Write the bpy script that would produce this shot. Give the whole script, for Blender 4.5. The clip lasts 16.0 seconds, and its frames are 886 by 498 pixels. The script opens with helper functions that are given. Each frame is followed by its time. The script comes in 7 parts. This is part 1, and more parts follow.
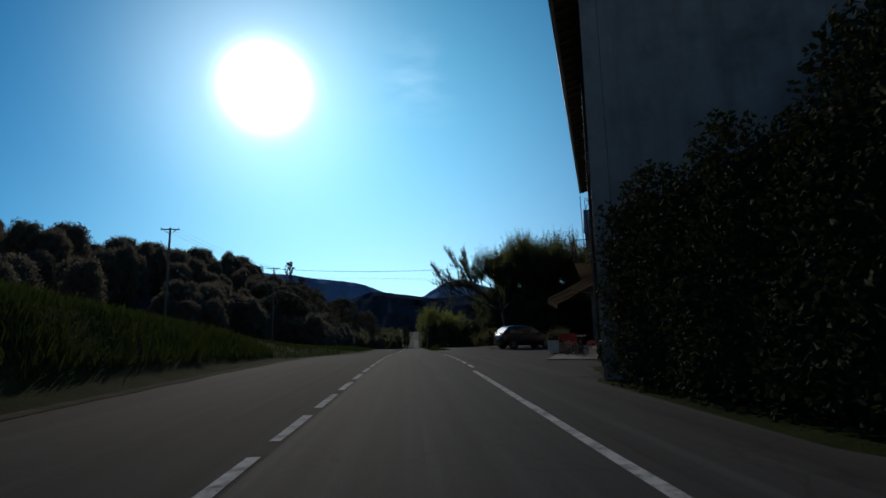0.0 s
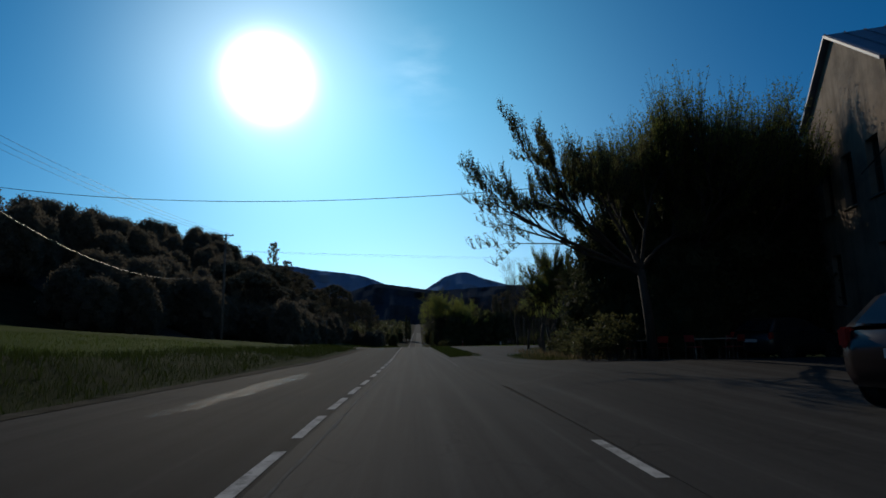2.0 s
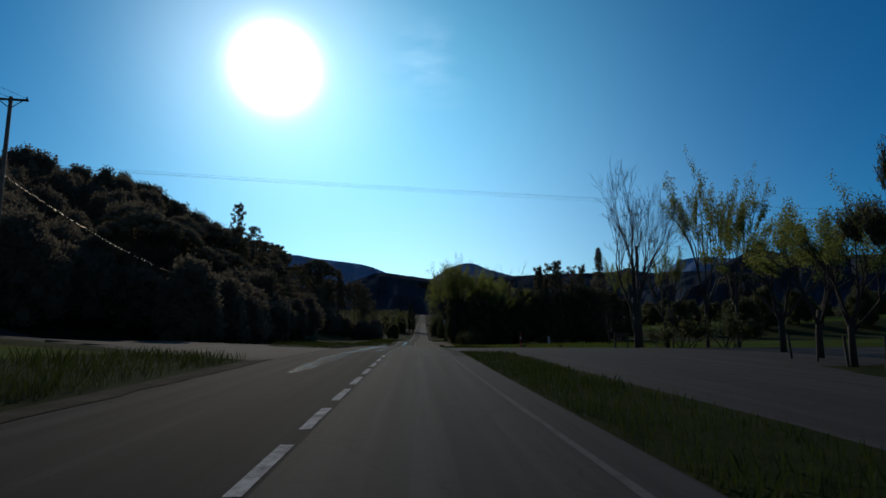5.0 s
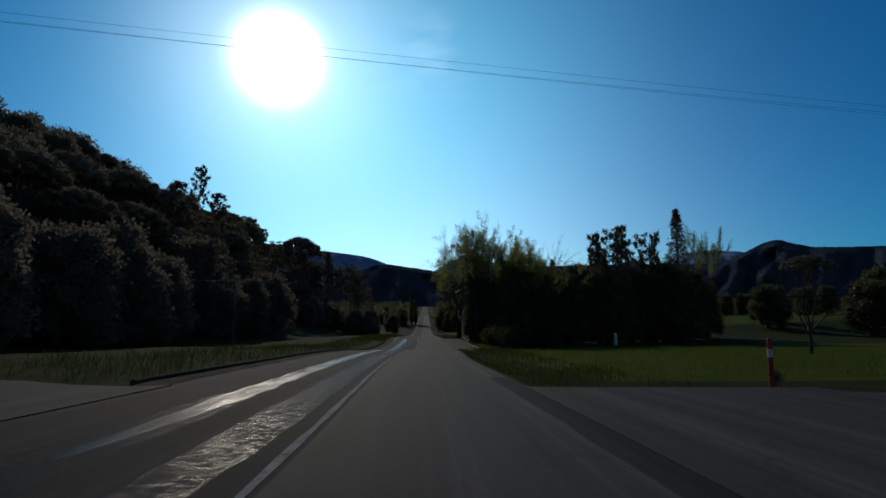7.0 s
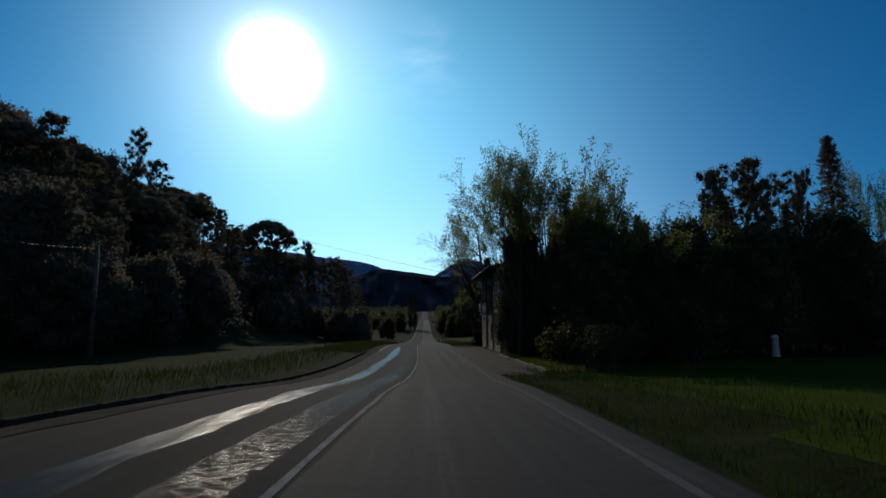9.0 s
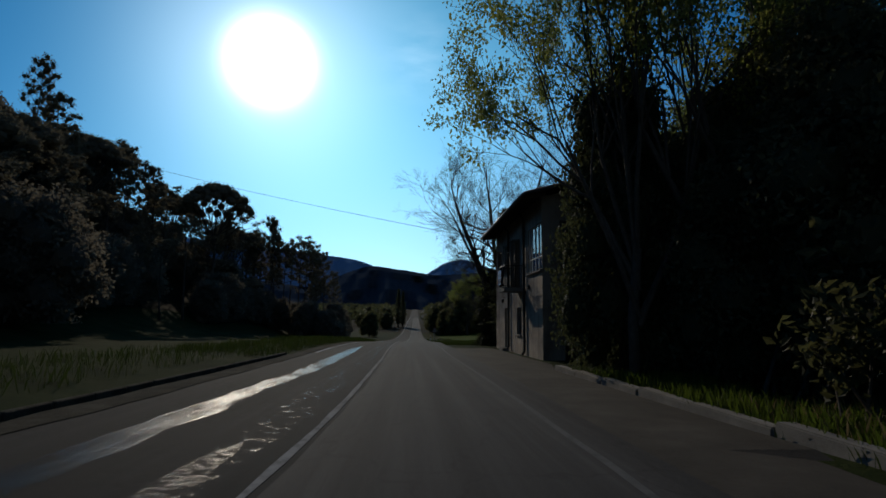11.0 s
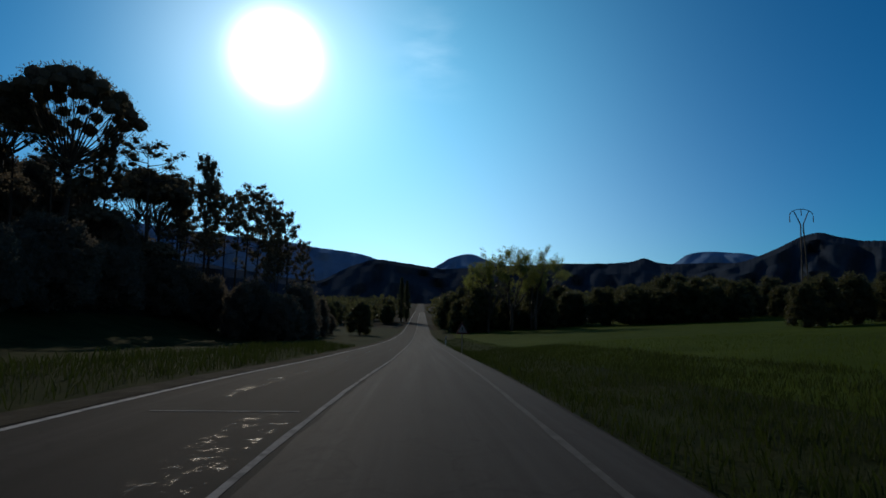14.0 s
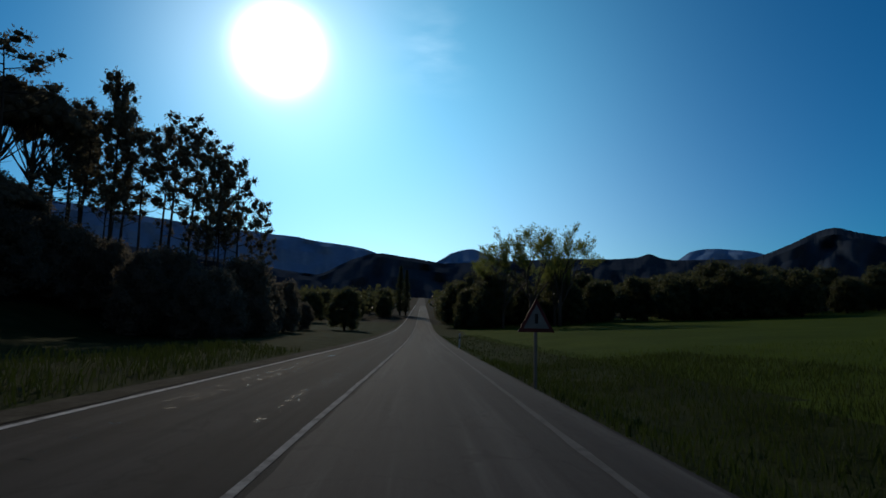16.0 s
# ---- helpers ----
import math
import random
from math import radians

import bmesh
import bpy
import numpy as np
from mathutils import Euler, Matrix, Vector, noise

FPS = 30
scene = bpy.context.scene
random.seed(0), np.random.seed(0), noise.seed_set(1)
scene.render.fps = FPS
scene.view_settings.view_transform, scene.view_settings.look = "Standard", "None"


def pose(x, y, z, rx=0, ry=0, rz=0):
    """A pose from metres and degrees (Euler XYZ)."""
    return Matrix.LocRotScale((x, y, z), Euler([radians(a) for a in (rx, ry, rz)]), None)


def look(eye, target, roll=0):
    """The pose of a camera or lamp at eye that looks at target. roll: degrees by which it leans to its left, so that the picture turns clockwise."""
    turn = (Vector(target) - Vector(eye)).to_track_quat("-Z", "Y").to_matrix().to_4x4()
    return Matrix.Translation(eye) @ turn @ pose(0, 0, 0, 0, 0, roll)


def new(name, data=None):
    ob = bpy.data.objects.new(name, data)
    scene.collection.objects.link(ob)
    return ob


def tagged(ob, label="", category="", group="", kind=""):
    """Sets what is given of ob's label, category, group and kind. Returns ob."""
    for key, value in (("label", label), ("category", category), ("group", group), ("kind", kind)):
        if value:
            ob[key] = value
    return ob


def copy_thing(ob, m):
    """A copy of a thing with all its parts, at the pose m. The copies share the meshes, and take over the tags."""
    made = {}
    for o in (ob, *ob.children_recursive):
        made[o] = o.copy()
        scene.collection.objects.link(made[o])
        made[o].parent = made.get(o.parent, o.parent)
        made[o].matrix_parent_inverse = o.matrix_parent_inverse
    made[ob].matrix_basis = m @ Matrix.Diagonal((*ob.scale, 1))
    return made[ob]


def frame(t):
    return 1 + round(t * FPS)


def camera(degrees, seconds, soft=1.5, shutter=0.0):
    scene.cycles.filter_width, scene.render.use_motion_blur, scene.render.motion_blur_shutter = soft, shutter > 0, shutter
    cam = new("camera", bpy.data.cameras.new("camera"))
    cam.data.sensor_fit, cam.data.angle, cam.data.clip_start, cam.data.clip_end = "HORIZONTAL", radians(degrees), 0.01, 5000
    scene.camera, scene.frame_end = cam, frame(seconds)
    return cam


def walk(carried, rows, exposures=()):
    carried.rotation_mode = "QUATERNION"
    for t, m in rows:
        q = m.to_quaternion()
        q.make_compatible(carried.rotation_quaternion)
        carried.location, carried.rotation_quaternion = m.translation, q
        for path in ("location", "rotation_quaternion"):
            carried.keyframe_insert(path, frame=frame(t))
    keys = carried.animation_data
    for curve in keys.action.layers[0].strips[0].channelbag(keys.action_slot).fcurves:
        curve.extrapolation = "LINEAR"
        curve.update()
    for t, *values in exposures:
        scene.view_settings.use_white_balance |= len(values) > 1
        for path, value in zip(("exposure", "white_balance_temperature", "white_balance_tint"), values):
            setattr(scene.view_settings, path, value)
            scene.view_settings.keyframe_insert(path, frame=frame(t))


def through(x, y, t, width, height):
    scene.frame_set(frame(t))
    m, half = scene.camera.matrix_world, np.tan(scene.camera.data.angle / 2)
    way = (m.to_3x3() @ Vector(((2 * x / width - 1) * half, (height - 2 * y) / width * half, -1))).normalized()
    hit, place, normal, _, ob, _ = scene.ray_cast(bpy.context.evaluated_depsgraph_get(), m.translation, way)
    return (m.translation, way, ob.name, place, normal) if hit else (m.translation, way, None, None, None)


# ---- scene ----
cam = camera(80.0, 16.0, soft=1.6, shutter=0.03)
# seconds, eye, yaw to the left, pitch up, roll
PATH = [
    (0, (-0.00, -0.05, 1.14), -3.70, 9.15, -1.31),
    (0.5, (0.08, 7.94, 1.19), -3.17, 9.18, -1.32),
    (1, (0.15, 15.37, 1.23), -2.90, 9.16, -0.82),
    (1.5, (0.13, 22.32, 1.27), -3.10, 9.25, -0.91),
    (2, (0.08, 28.69, 1.15), -3.39, 8.42, -0.77),
    (2.5, (0.21, 35.63, 1.03), -3.37, 7.32, -0.29),
    (3, (0.26, 42.95, 0.87), -3.12, 7.45, -0.01),
    (3.5, (0.34, 50.23, 0.71), -2.74, 7.56, 0.01),
    (5.8, (0.03, 81.88, 0.13), -2.91, 7.27, -0.00),
    (6, (0.03, 84.64, 0.07), -2.91, 7.22, 0.21),
    (6.5, (0.02, 91.50, -0.07), -2.85, 7.33, 0.41),
    (7, (-0.03, 98.17, -0.20), -2.55, 6.69, 0.24),
    (7.5, (-0.15, 104.75, -0.40), -2.35, 6.77, -0.02),
    (8, (-0.25, 111.15, -0.67), -2.08, 6.68, 0.24),
    (8.5, (-0.22, 117.53, -0.97), -2.46, 6.84, -0.23),
    (8.7, (-0.16, 119.99, -1.10), -2.55, 7.23, -0.43),
    (9.4, (0.15, 128.10, -1.40), -2.96, 7.30, -0.10),
    (10.1, (0.50, 134.90, -1.76), -3.40, 7.45, 0.30),
    (10.8, (0.82, 141.59, -2.20), -3.79, 7.61, 0.63),
    (11, (0.93, 143.95, -2.36), -3.54, 7.21, 0.66),
    (11.5, (1.01, 150.14, -2.54), -3.52, 6.97, 0.86),
    (12, (1.09, 156.32, -2.64), -3.41, 7.11, 0.42),
    (12.5, (1.05, 162.28, -2.80), -3.44, 7.63, 0.06),
    (13, (1.20, 167.94, -2.88), -3.33, 7.62, 0.57),
    (13.5, (1.22, 173.66, -2.98), -3.06, 7.19, 1.20),
    (14, (1.26, 178.94, -3.09), -2.91, 6.67, 0.93),
    (14.5, (1.27, 183.94, -3.25), -2.98, 5.97, 0.26),
    (15, (1.50, 189.28, -3.43), -3.04, 6.32, 0.23),
    (15.5, (1.57, 194.48, -3.67), -2.94, 6.41, 0.70),
    (16, (1.58, 199.54, -3.94), -2.74, 6.16, 1.44),
]


def aimed(eye, yaw, pitch, roll):
    a, b = radians(yaw), radians(pitch)
    ahead = Vector((-math.sin(a) * math.cos(b), math.cos(a) * math.cos(b), math.sin(b)))
    return look(eye, Vector(eye) + ahead, roll)


walk(cam, [(t, aimed(eye, yaw, pitch, roll)) for t, eye, yaw, pitch, roll in PATH], exposures=[(0, 0.0), (16, 0.0)])

# ---------------------------------------------------------------- light
SUN_EL, SUN_AZ = radians(25.2), radians(-15.7)
SUN_DIR = Vector((math.sin(SUN_AZ) * math.cos(SUN_EL), math.cos(SUN_AZ) * math.cos(SUN_EL), math.sin(SUN_EL)))
world = bpy.data.worlds.new("sky")
scene.world = world
world.use_nodes = True
wn, wl = world.node_tree.nodes, world.node_tree.links
wn.clear()
sky = wn.new("ShaderNodeTexSky")
sky.sky_type, sky.sun_disc = "NISHITA", False
sky.sun_elevation, sky.sun_rotation = SUN_EL, SUN_AZ
sky.altitude, sky.air_density, sky.dust_density, sky.ozone_density = 200, 1.0, 0.3, 3.0
bg = wn.new("ShaderNodeBackground")
bg.inputs[1].default_value = 0.053
tint = wn.new("ShaderNodeMix")
tint.data_type, tint.blend_type = "RGBA", "MULTIPLY"
tint.inputs[7].default_value = (0.03, 0.66, 1.1, 1)
wl.new(sky.outputs[0], tint.inputs[6])
wl.new(tint.outputs[2], bg.inputs[0])
# the bright aureole of hazy air round the sun
tc = wn.new("ShaderNodeTexCoord")
nrm = wn.new("ShaderNodeVectorMath")
nrm.operation = "NORMALIZE"
wl.new(tc.outputs["Generated"], nrm.inputs[0])


def angle_from(direction):
    """The angle between the view and a direction of the sky."""
    dot = wn.new("ShaderNodeVectorMath")
    dot.operation = "DOT_PRODUCT"
    wl.new(nrm.outputs[0], dot.inputs[0])
    dot.inputs[1].default_value = direction
    ac = wn.new("ShaderNodeMath")
    ac.operation = "ARCCOSINE"
    wl.new(dot.outputs["Value"], ac.inputs[0])
    return ac


def sky_dir(az, el):
    a, e = radians(az), radians(el)
    return Vector((math.sin(a) * math.cos(e), math.cos(a) * math.cos(e), math.sin(e)))


from_sun = angle_from(SUN_DIR)
# the clear deep blue on the sun's side pales towards the far side of the sky
deep = wn.new("ShaderNodeMapRange")
deep.interpolation_type = "SMOOTHSTEP"
deep.inputs["From Min"].default_value, deep.inputs["From Max"].default_value = radians(58), radians(120)
deep.inputs["To Min"].default_value, deep.inputs["To Max"].default_value = 1.0, 0.0
wl.new(from_sun.outputs[0], deep.inputs["Value"])
wl.new(deep.outputs[0], tint.inputs[0])
# the thin veil of high haze hangs lower than the sun and to one side of it
from_veil = angle_from(sky_dir(-4.0, 16.0))


def falloff(width, gain, source):
    d = wn.new("ShaderNodeMath")
    d.operation = "DIVIDE"
    d.inputs[1].default_value = radians(width)
    wl.new(source.outputs[0], d.inputs[0])
    p = wn.new("ShaderNodeMath")
    p.operation = "POWER"
    p.inputs[1].default_value = 2.0
    wl.new(d.outputs[0], p.inputs[0])
    n = wn.new("ShaderNodeMath")
    n.operation = "MULTIPLY"
    n.inputs[1].default_value = -1.0
    wl.new(p.outputs[0], n.inputs[0])
    e = wn.new("ShaderNodeMath")
    e.operation = "EXPONENT"
    wl.new(n.outputs[0], e.inputs[0])
    g = wn.new("ShaderNodeMath")
    g.operation = "MULTIPLY"
    g.inputs[1].default_value = gain
    wl.new(e.outputs[0], g.inputs[0])
    return g.outputs[0]


def wsum(a, b):
    m = wn.new("ShaderNodeMath")
    m.operation = "ADD"
    wl.new(a, m.inputs[0])
    wl.new(b, m.inputs[1])
    return m.outputs[0]


glow = wn.new("ShaderNodeBackground")
glow.inputs[0].default_value = (1.0, 0.98, 0.97, 1)
wl.new(wsum(falloff(2.6, 8.0, from_sun), falloff(10.0, 0.5, from_sun)), glow.inputs[1])
wide = wn.new("ShaderNodeBackground")
wide.inputs[0].default_value = (0.27, 0.8, 1.0, 1)
wl.new(falloff(22.5, 0.53, from_veil), wide.inputs[1])
addv = wn.new("ShaderNodeAddShader")
# pale haze low over the horizon
sep = wn.new("ShaderNodeSeparateXYZ")
wl.new(nrm.outputs[0], sep.inputs[0])
up = wn.new("ShaderNodeMath")
up.operation = "MULTIPLY"
up.inputs[1].default_value = -7.0
wl.new(sep.outputs[2], up.inputs[0])
hz = wn.new("ShaderNodeMath")
hz.operation = "EXPONENT"
wl.new(up.outputs[0], hz.inputs[0])
hm = wn.new("ShaderNodeMath")
hm.operation = "MINIMUM"
hm.inputs[1].default_value = 1.0
wl.new(hz.outputs[0], hm.inputs[0])
hs = wn.new("ShaderNodeMath")
hs.operation = "MULTIPLY"
wl.new(hm.outputs[0], hs.inputs[0])
wl.new(falloff(27.0, 0.95, from_veil), hs.inputs[1])
haze = wn.new("ShaderNodeBackground")
haze.inputs[0].default_value = (1.0, 0.84, 0.64, 1)
wl.new(hs.outputs[0], haze.inputs[1])
addh = wn.new("ShaderNodeAddShader")
addw = wn.new("ShaderNodeAddShader")
wl.new(bg.outputs[0], addw.inputs[0])
wl.new(glow.outputs[0], addw.inputs[1])
wl.new(addw.outputs[0], addv.inputs[0])
wl.new(wide.outputs[0], addv.inputs[1])
wl.new(addv.outputs[0], addh.inputs[0])
wl.new(haze.outputs[0], addh.inputs[1])
# one thin wisp of high cloud beside the sun
flat = wn.new("ShaderNodeMapping")
flat.inputs["Scale"].default_value = (5.0, 5.0, 16.0)
flat.inputs["Rotation"].default_value = (0.0, 0.16, 0.0)
wl.new(nrm.outputs[0], flat.inputs["Vector"])
streak = wn.new("ShaderNodeTexNoise")
streak.inputs["Scale"].default_value, streak.inputs["Detail"].default_value = 1.3, 6.0
wl.new(flat.outputs[0], streak.inputs["Vector"])
sm = wn.new("ShaderNodeMapRange")
sm.inputs["From Min"].default_value, sm.inputs["From Max"].default_value = 0.42, 0.75
sm.inputs["To Max"].default_value = 1.0
wl.new(streak.outputs["Fac"], sm.inputs["Value"])
wisp = wn.new("ShaderNodeMath")
wisp.operation = "MULTIPLY"
wl.new(sm.outputs[0], wisp.inputs[0])
wl.new(falloff(3.6, 0.2, angle_from(sky_dir(1.2, 27.0))), wisp.inputs[1])
cirrus = wn.new("ShaderNodeBackground")
cirrus.inputs[0].default_value = (1.0, 0.98, 0.95, 1)
wl.new(wisp.outputs[0], cirrus.inputs[1])
addc = wn.new("ShaderNodeAddShader")
wl.new(addh.outputs[0], addc.inputs[0])
wl.new(cirrus.outputs[0], addc.inputs[1])
wout = wn.new("ShaderNodeOutputWorld")
wl.new(addc.outputs[0], wout.inputs[0])

sun = new("sun", bpy.data.lights.new("sun", "SUN"))
sun.data.energy, sun.data.angle, sun.data.color = 1.75, radians(0.5), (1.0, 0.86, 0.68)
sun.matrix_world = look((0, 0, 60), Vector((0, 0, 60)) - SUN_DIR)

# ---------------------------------------------------------------- materials


class Mat:
    """A node material with a few helpers."""

    def __init__(self, name, rough=0.8, metal=0.0, spec=0.4):
        self.m = bpy.data.materials.new(name)
        self.m.use_nodes = True
        self.n, self.l = self.m.node_tree.nodes, self.m.node_tree.links
        self.b = self.n["Principled BSDF"]
        self.b.inputs["Roughness"].default_value = rough
        self.b.inputs["Metallic"].default_value = metal
        self.b.inputs["Specular IOR Level"].default_value = spec
        self.tc = self.n.new("ShaderNodeTexCoord").outputs["Object"]

    def noise(self, scale, detail=4.0, rough=0.6, stretch=None, src=None):
        t = self.n.new("ShaderNodeTexNoise")
        t.inputs["Scale"].default_value, t.inputs["Detail"].default_value, t.inputs["Roughness"].default_value = scale, detail, rough
        src = src or self.tc
        if stretch:
            mp = self.n.new("ShaderNodeMapping")
            mp.inputs["Scale"].default_value = stretch
            self.l.new(src, mp.inputs["Vector"])
            src = mp.outputs[0]
        self.l.new(src, t.inputs["Vector"])
        return t.outputs["Fac"]

    def ramp(self, fac, stops):
        r = self.n.new("ShaderNodeValToRGB")
        els = r.color_ramp.elements
        while len(els) < len(stops):
            els.new(0.5)
        for e, (p, c) in zip(els, stops):
            e.position = p
            e.color = (*c, 1) if len(c) == 3 else c
        self.l.new(fac, r.inputs[0])
        return r.outputs[0]

    def mix(self, fac, a, b, kind="MIX"):
        x = self.n.new("ShaderNodeMix")
        x.data_type, x.blend_type = "RGBA", kind
        for sock, v in ((x.inputs[0], fac), (x.inputs[6], a), (x.inputs[7], b)):
            if isinstance(v, (int, float)):
                sock.default_value = v
            elif isinstance(v, tuple):
                sock.default_value = (*v, 1)
            else:
                self.l.new(v, sock)
        return x.outputs[2]

    def color(self, c):
        if isinstance(c, tuple):
            self.b.inputs["Base Color"].default_value = (*c, 1)
        else:
            self.l.new(c, self.b.inputs["Base Color"])
        return self

    def bump(self, h, strength=0.4, dist=0.02):
        b = self.n.new("ShaderNodeBump")
        b.inputs["Strength"].default_value, b.inputs["Distance"].default_value = strength, dist
        self.l.new(h, b.inputs["Height"])
        self.l.new(b.outputs[0], self.b.inputs["Normal"])
        return self

    def roughness(self, fac, lo, hi):
        r = self.n.new("ShaderNodeMapRange")
        r.inputs["To Min"].default_value, r.inputs["To Max"].default_value = lo, hi
        self.l.new(fac, r.inputs["Value"])
        self.l.new(r.outputs[0], self.b.inputs["Roughness"])
        return self

    def random(self):
        return self.n.new("ShaderNodeObjectInfo").outputs["Random"]

    def island(self):
        return self.n.new("ShaderNodeNewGeometry").outputs["Random Per Island"]


def varied(name, dark, mid, light, scale=3.0, rough=0.85, fine=40.0, bump=0.3, dist=0.01, stretch=None, spec=0.3, metal=0.0):
    m = Mat(name, rough, metal, spec)
    a = m.noise(scale, 5.0, 0.62, stretch)
    b = m.noise(fine, 3.0, 0.6, stretch)
    c = m.ramp(a, [(0.3, dark), (0.52, mid), (0.72, light)])
    c = m.mix(m.ramp(b, [(0.35, (0.0,) * 3), (0.7, (0.35,) * 3)]), c, light, "MIX")
    m.color(c).bump(b, bump, dist)
    return m.m


def leaf_mat(name, a, b, through, rough=0.55, clear=0.5):
    """Leaves: a mix of reflected and let-through light, varied leaf by leaf and tree by tree."""
    m = Mat(name, rough, 0, 0.15)
    fac = m.mix(0.4, m.island(), m.random())
    col = m.ramp(fac, [(0.15, a), (0.85, b)])
    m.color(col)
    tr = m.n.new("ShaderNodeBsdfTranslucent")
    m.l.new(m.mix(0.6, col, through), tr.inputs[0])
    ms = m.n.new("ShaderNodeMixShader")
    ms.inputs[0].default_value = clear
    m.l.new(m.b.outputs[0], ms.inputs[1])
    m.l.new(tr.outputs[0], ms.inputs[2])
    m.l.new(ms.outputs[0], m.n["Material Output"].inputs[0])
    return m.m


def asphalt(name, dark, light, rough_lo, rough_hi, crack=0.5, spec=0.06):
    m = Mat(name, 0.9, 0, spec)
    big = m.noise(0.35, 4.0, 0.6, (1.0, 0.12, 1.0))
    mid = m.noise(2.2, 5.0, 0.65, (1.0, 0.35, 1.0))
    fine = m.noise(160.0, 2.0, 0.7)
    v = m.n.new("ShaderNodeTexVoronoi")
    v.feature = "DISTANCE_TO_EDGE"
    v.inputs["Scale"].default_value = 0.55
    wob = m.n.new("ShaderNodeVectorMath")
    wob.operation = "ADD"
    nz = m.n.new("ShaderNodeTexNoise")
    nz.inputs["Scale"].default_value = 1.6
    m.l.new(m.tc, nz.inputs["Vector"])
    m.l.new(m.tc, wob.inputs[0])
    m.l.new(nz.outputs["Color"], wob.inputs[1])
    m.l.new(wob.outputs[0], v.inputs["Vector"])
    crk = m.ramp(v.outputs["Distance"], [(0.0, (1,) * 3), (0.018, (0,) * 3)])
    c = m.ramp(big, [(0.32, dark), (0.68, light)])
    wear = m.noise(1.0, 5.0, 0.62, (2.6, 0.035, 1.0))
    c = m.mix(m.ramp(wear, [(0.4, (0,) * 3), (0.62, (0.75,) * 3)]), c, tuple(x * 0.55 for x in dark))
    c = m.mix(m.ramp(wear, [(0.3, (0.5,) * 3), (0.42, (0,) * 3)]), c, tuple(x * 1.5 for x in light))
    c = m.mix(m.ramp(mid, [(0.45, (0,) * 3), (0.75, (0.5,) * 3)]), c, dark)
    c = m.mix(m.ramp(fine, [(0.4, (0,) * 3), (0.8, (0.5,) * 3)]), c, tuple(min(1, x * 2.0) for x in light))
    fac = m.n.new("ShaderNodeMath")
    fac.operation = "MULTIPLY"
    m.l.new(crk, fac.inputs[0])
    fac.inputs[1].default_value = crack
    c = m.mix(fac.outputs[0], c, (0.012, 0.012, 0.013))
    m.color(c).roughness(big, rough_lo, rough_hi).bump(fine, 0.5, 0.006)
    return m.m


M_ROAD = asphalt("asphalt_old_dark", (0.012, 0.0121, 0.0123), (0.026, 0.0258, 0.0256), 0.84, 0.97, 0.5, 0.04)
M_LANE = asphalt("asphalt_worn", (0.026, 0.0253, 0.0245), (0.046, 0.0445, 0.043), 0.8, 0.95, 0.35)
M_ROAD2 = asphalt("asphalt_pale", (0.027, 0.0265, 0.0258), (0.048, 0.047, 0.0455), 0.85, 1.0, 0.4)
M_CONC = varied("concrete_slab", (0.09, 0.085, 0.075), (0.14, 0.13, 0.115), (0.2, 0.19, 0.17), 1.2, 0.95, 40, 0.3, 0.01, None, 0.1)
M_DUST = varied("dusty_ground", (0.025, 0.022, 0.018), (0.042, 0.037, 0.03), (0.06, 0.054, 0.045), 0.9, 0.97, 30, 0.5, 0.02, None, 0.08)


def worn_tar(name, lo, hi, grain, gloss):
    """Old asphalt on which ragged patches of bitumen are worn smooth."""
    m = Mat(name, 0.9, 0, 0.1)
    n = m.noise(1.0, 9.0, 0.72, grain)
    f = m.noise(160.0, 2.0, 0.7)
    k = m.ramp(n, [(lo, (0,) * 3), (hi, (0.78,) * 3)])
    g = m.noise(5.0, 5.0, 0.7)
    m.color(m.mix(m.ramp(f, [(0.4, (0,) * 3), (0.8, (0.5,) * 3)]), (0.014, 0.014, 0.0145), (0.03, 0.03, 0.03)))
    m.roughness(g, 0.15, 0.32)
    m.b.inputs["Specular IOR Level"].default_value = gloss
    m.bump(f, 0.35, 0.005)
    clear = m.n.new("ShaderNodeBsdfTransparent")
    ms = m.n.new("ShaderNodeMixShader")
    m.l.new(k, ms.inputs[0])
    m.l.new(clear.outputs[0], ms.inputs[1])
    m.l.new(m.b.outputs[0], ms.inputs[2])
    m.l.new(ms.outputs[0], m.n["Material Output"].inputs[0])
    return m.m


M_TAR_FULL = worn_tar("bitumen_mostly_smooth", 0.34, 0.58, (3.0, 0.6, 1.0), 0.3)
M_TAR_BITS = worn_tar("bitumen_in_patches", 0.46, 0.74, (8.0, 12.0, 1.0), 0.1)
M_TAR_FEW = worn_tar("bitumen_in_few_patches", 0.55, 0.74, (5.0, 4.0, 1.0), 0.12)


def paint(name, col):
    m = Mat(name, 0.95, 0, 0.05)
    w = m.noise(3.5, 9.0, 0.78)
    f = m.noise(70.0, 3.0, 0.7)
    c = m.mix(m.ramp(w, [(0.44, (0,) * 3), (0.66, (0.85,) * 3)]), col, (0.045, 0.045, 0.045))
    m.color(c).bump(f, 0.3, 0.004)
    return m.m


M_LINE = paint("road_paint", (0.36, 0.36, 0.35))
M_LINE_FAINT = paint("road_paint_faint", (0.085, 0.085, 0.083))
M_LINE_OLD = paint("road_paint_worn", (0.2, 0.2, 0.195))


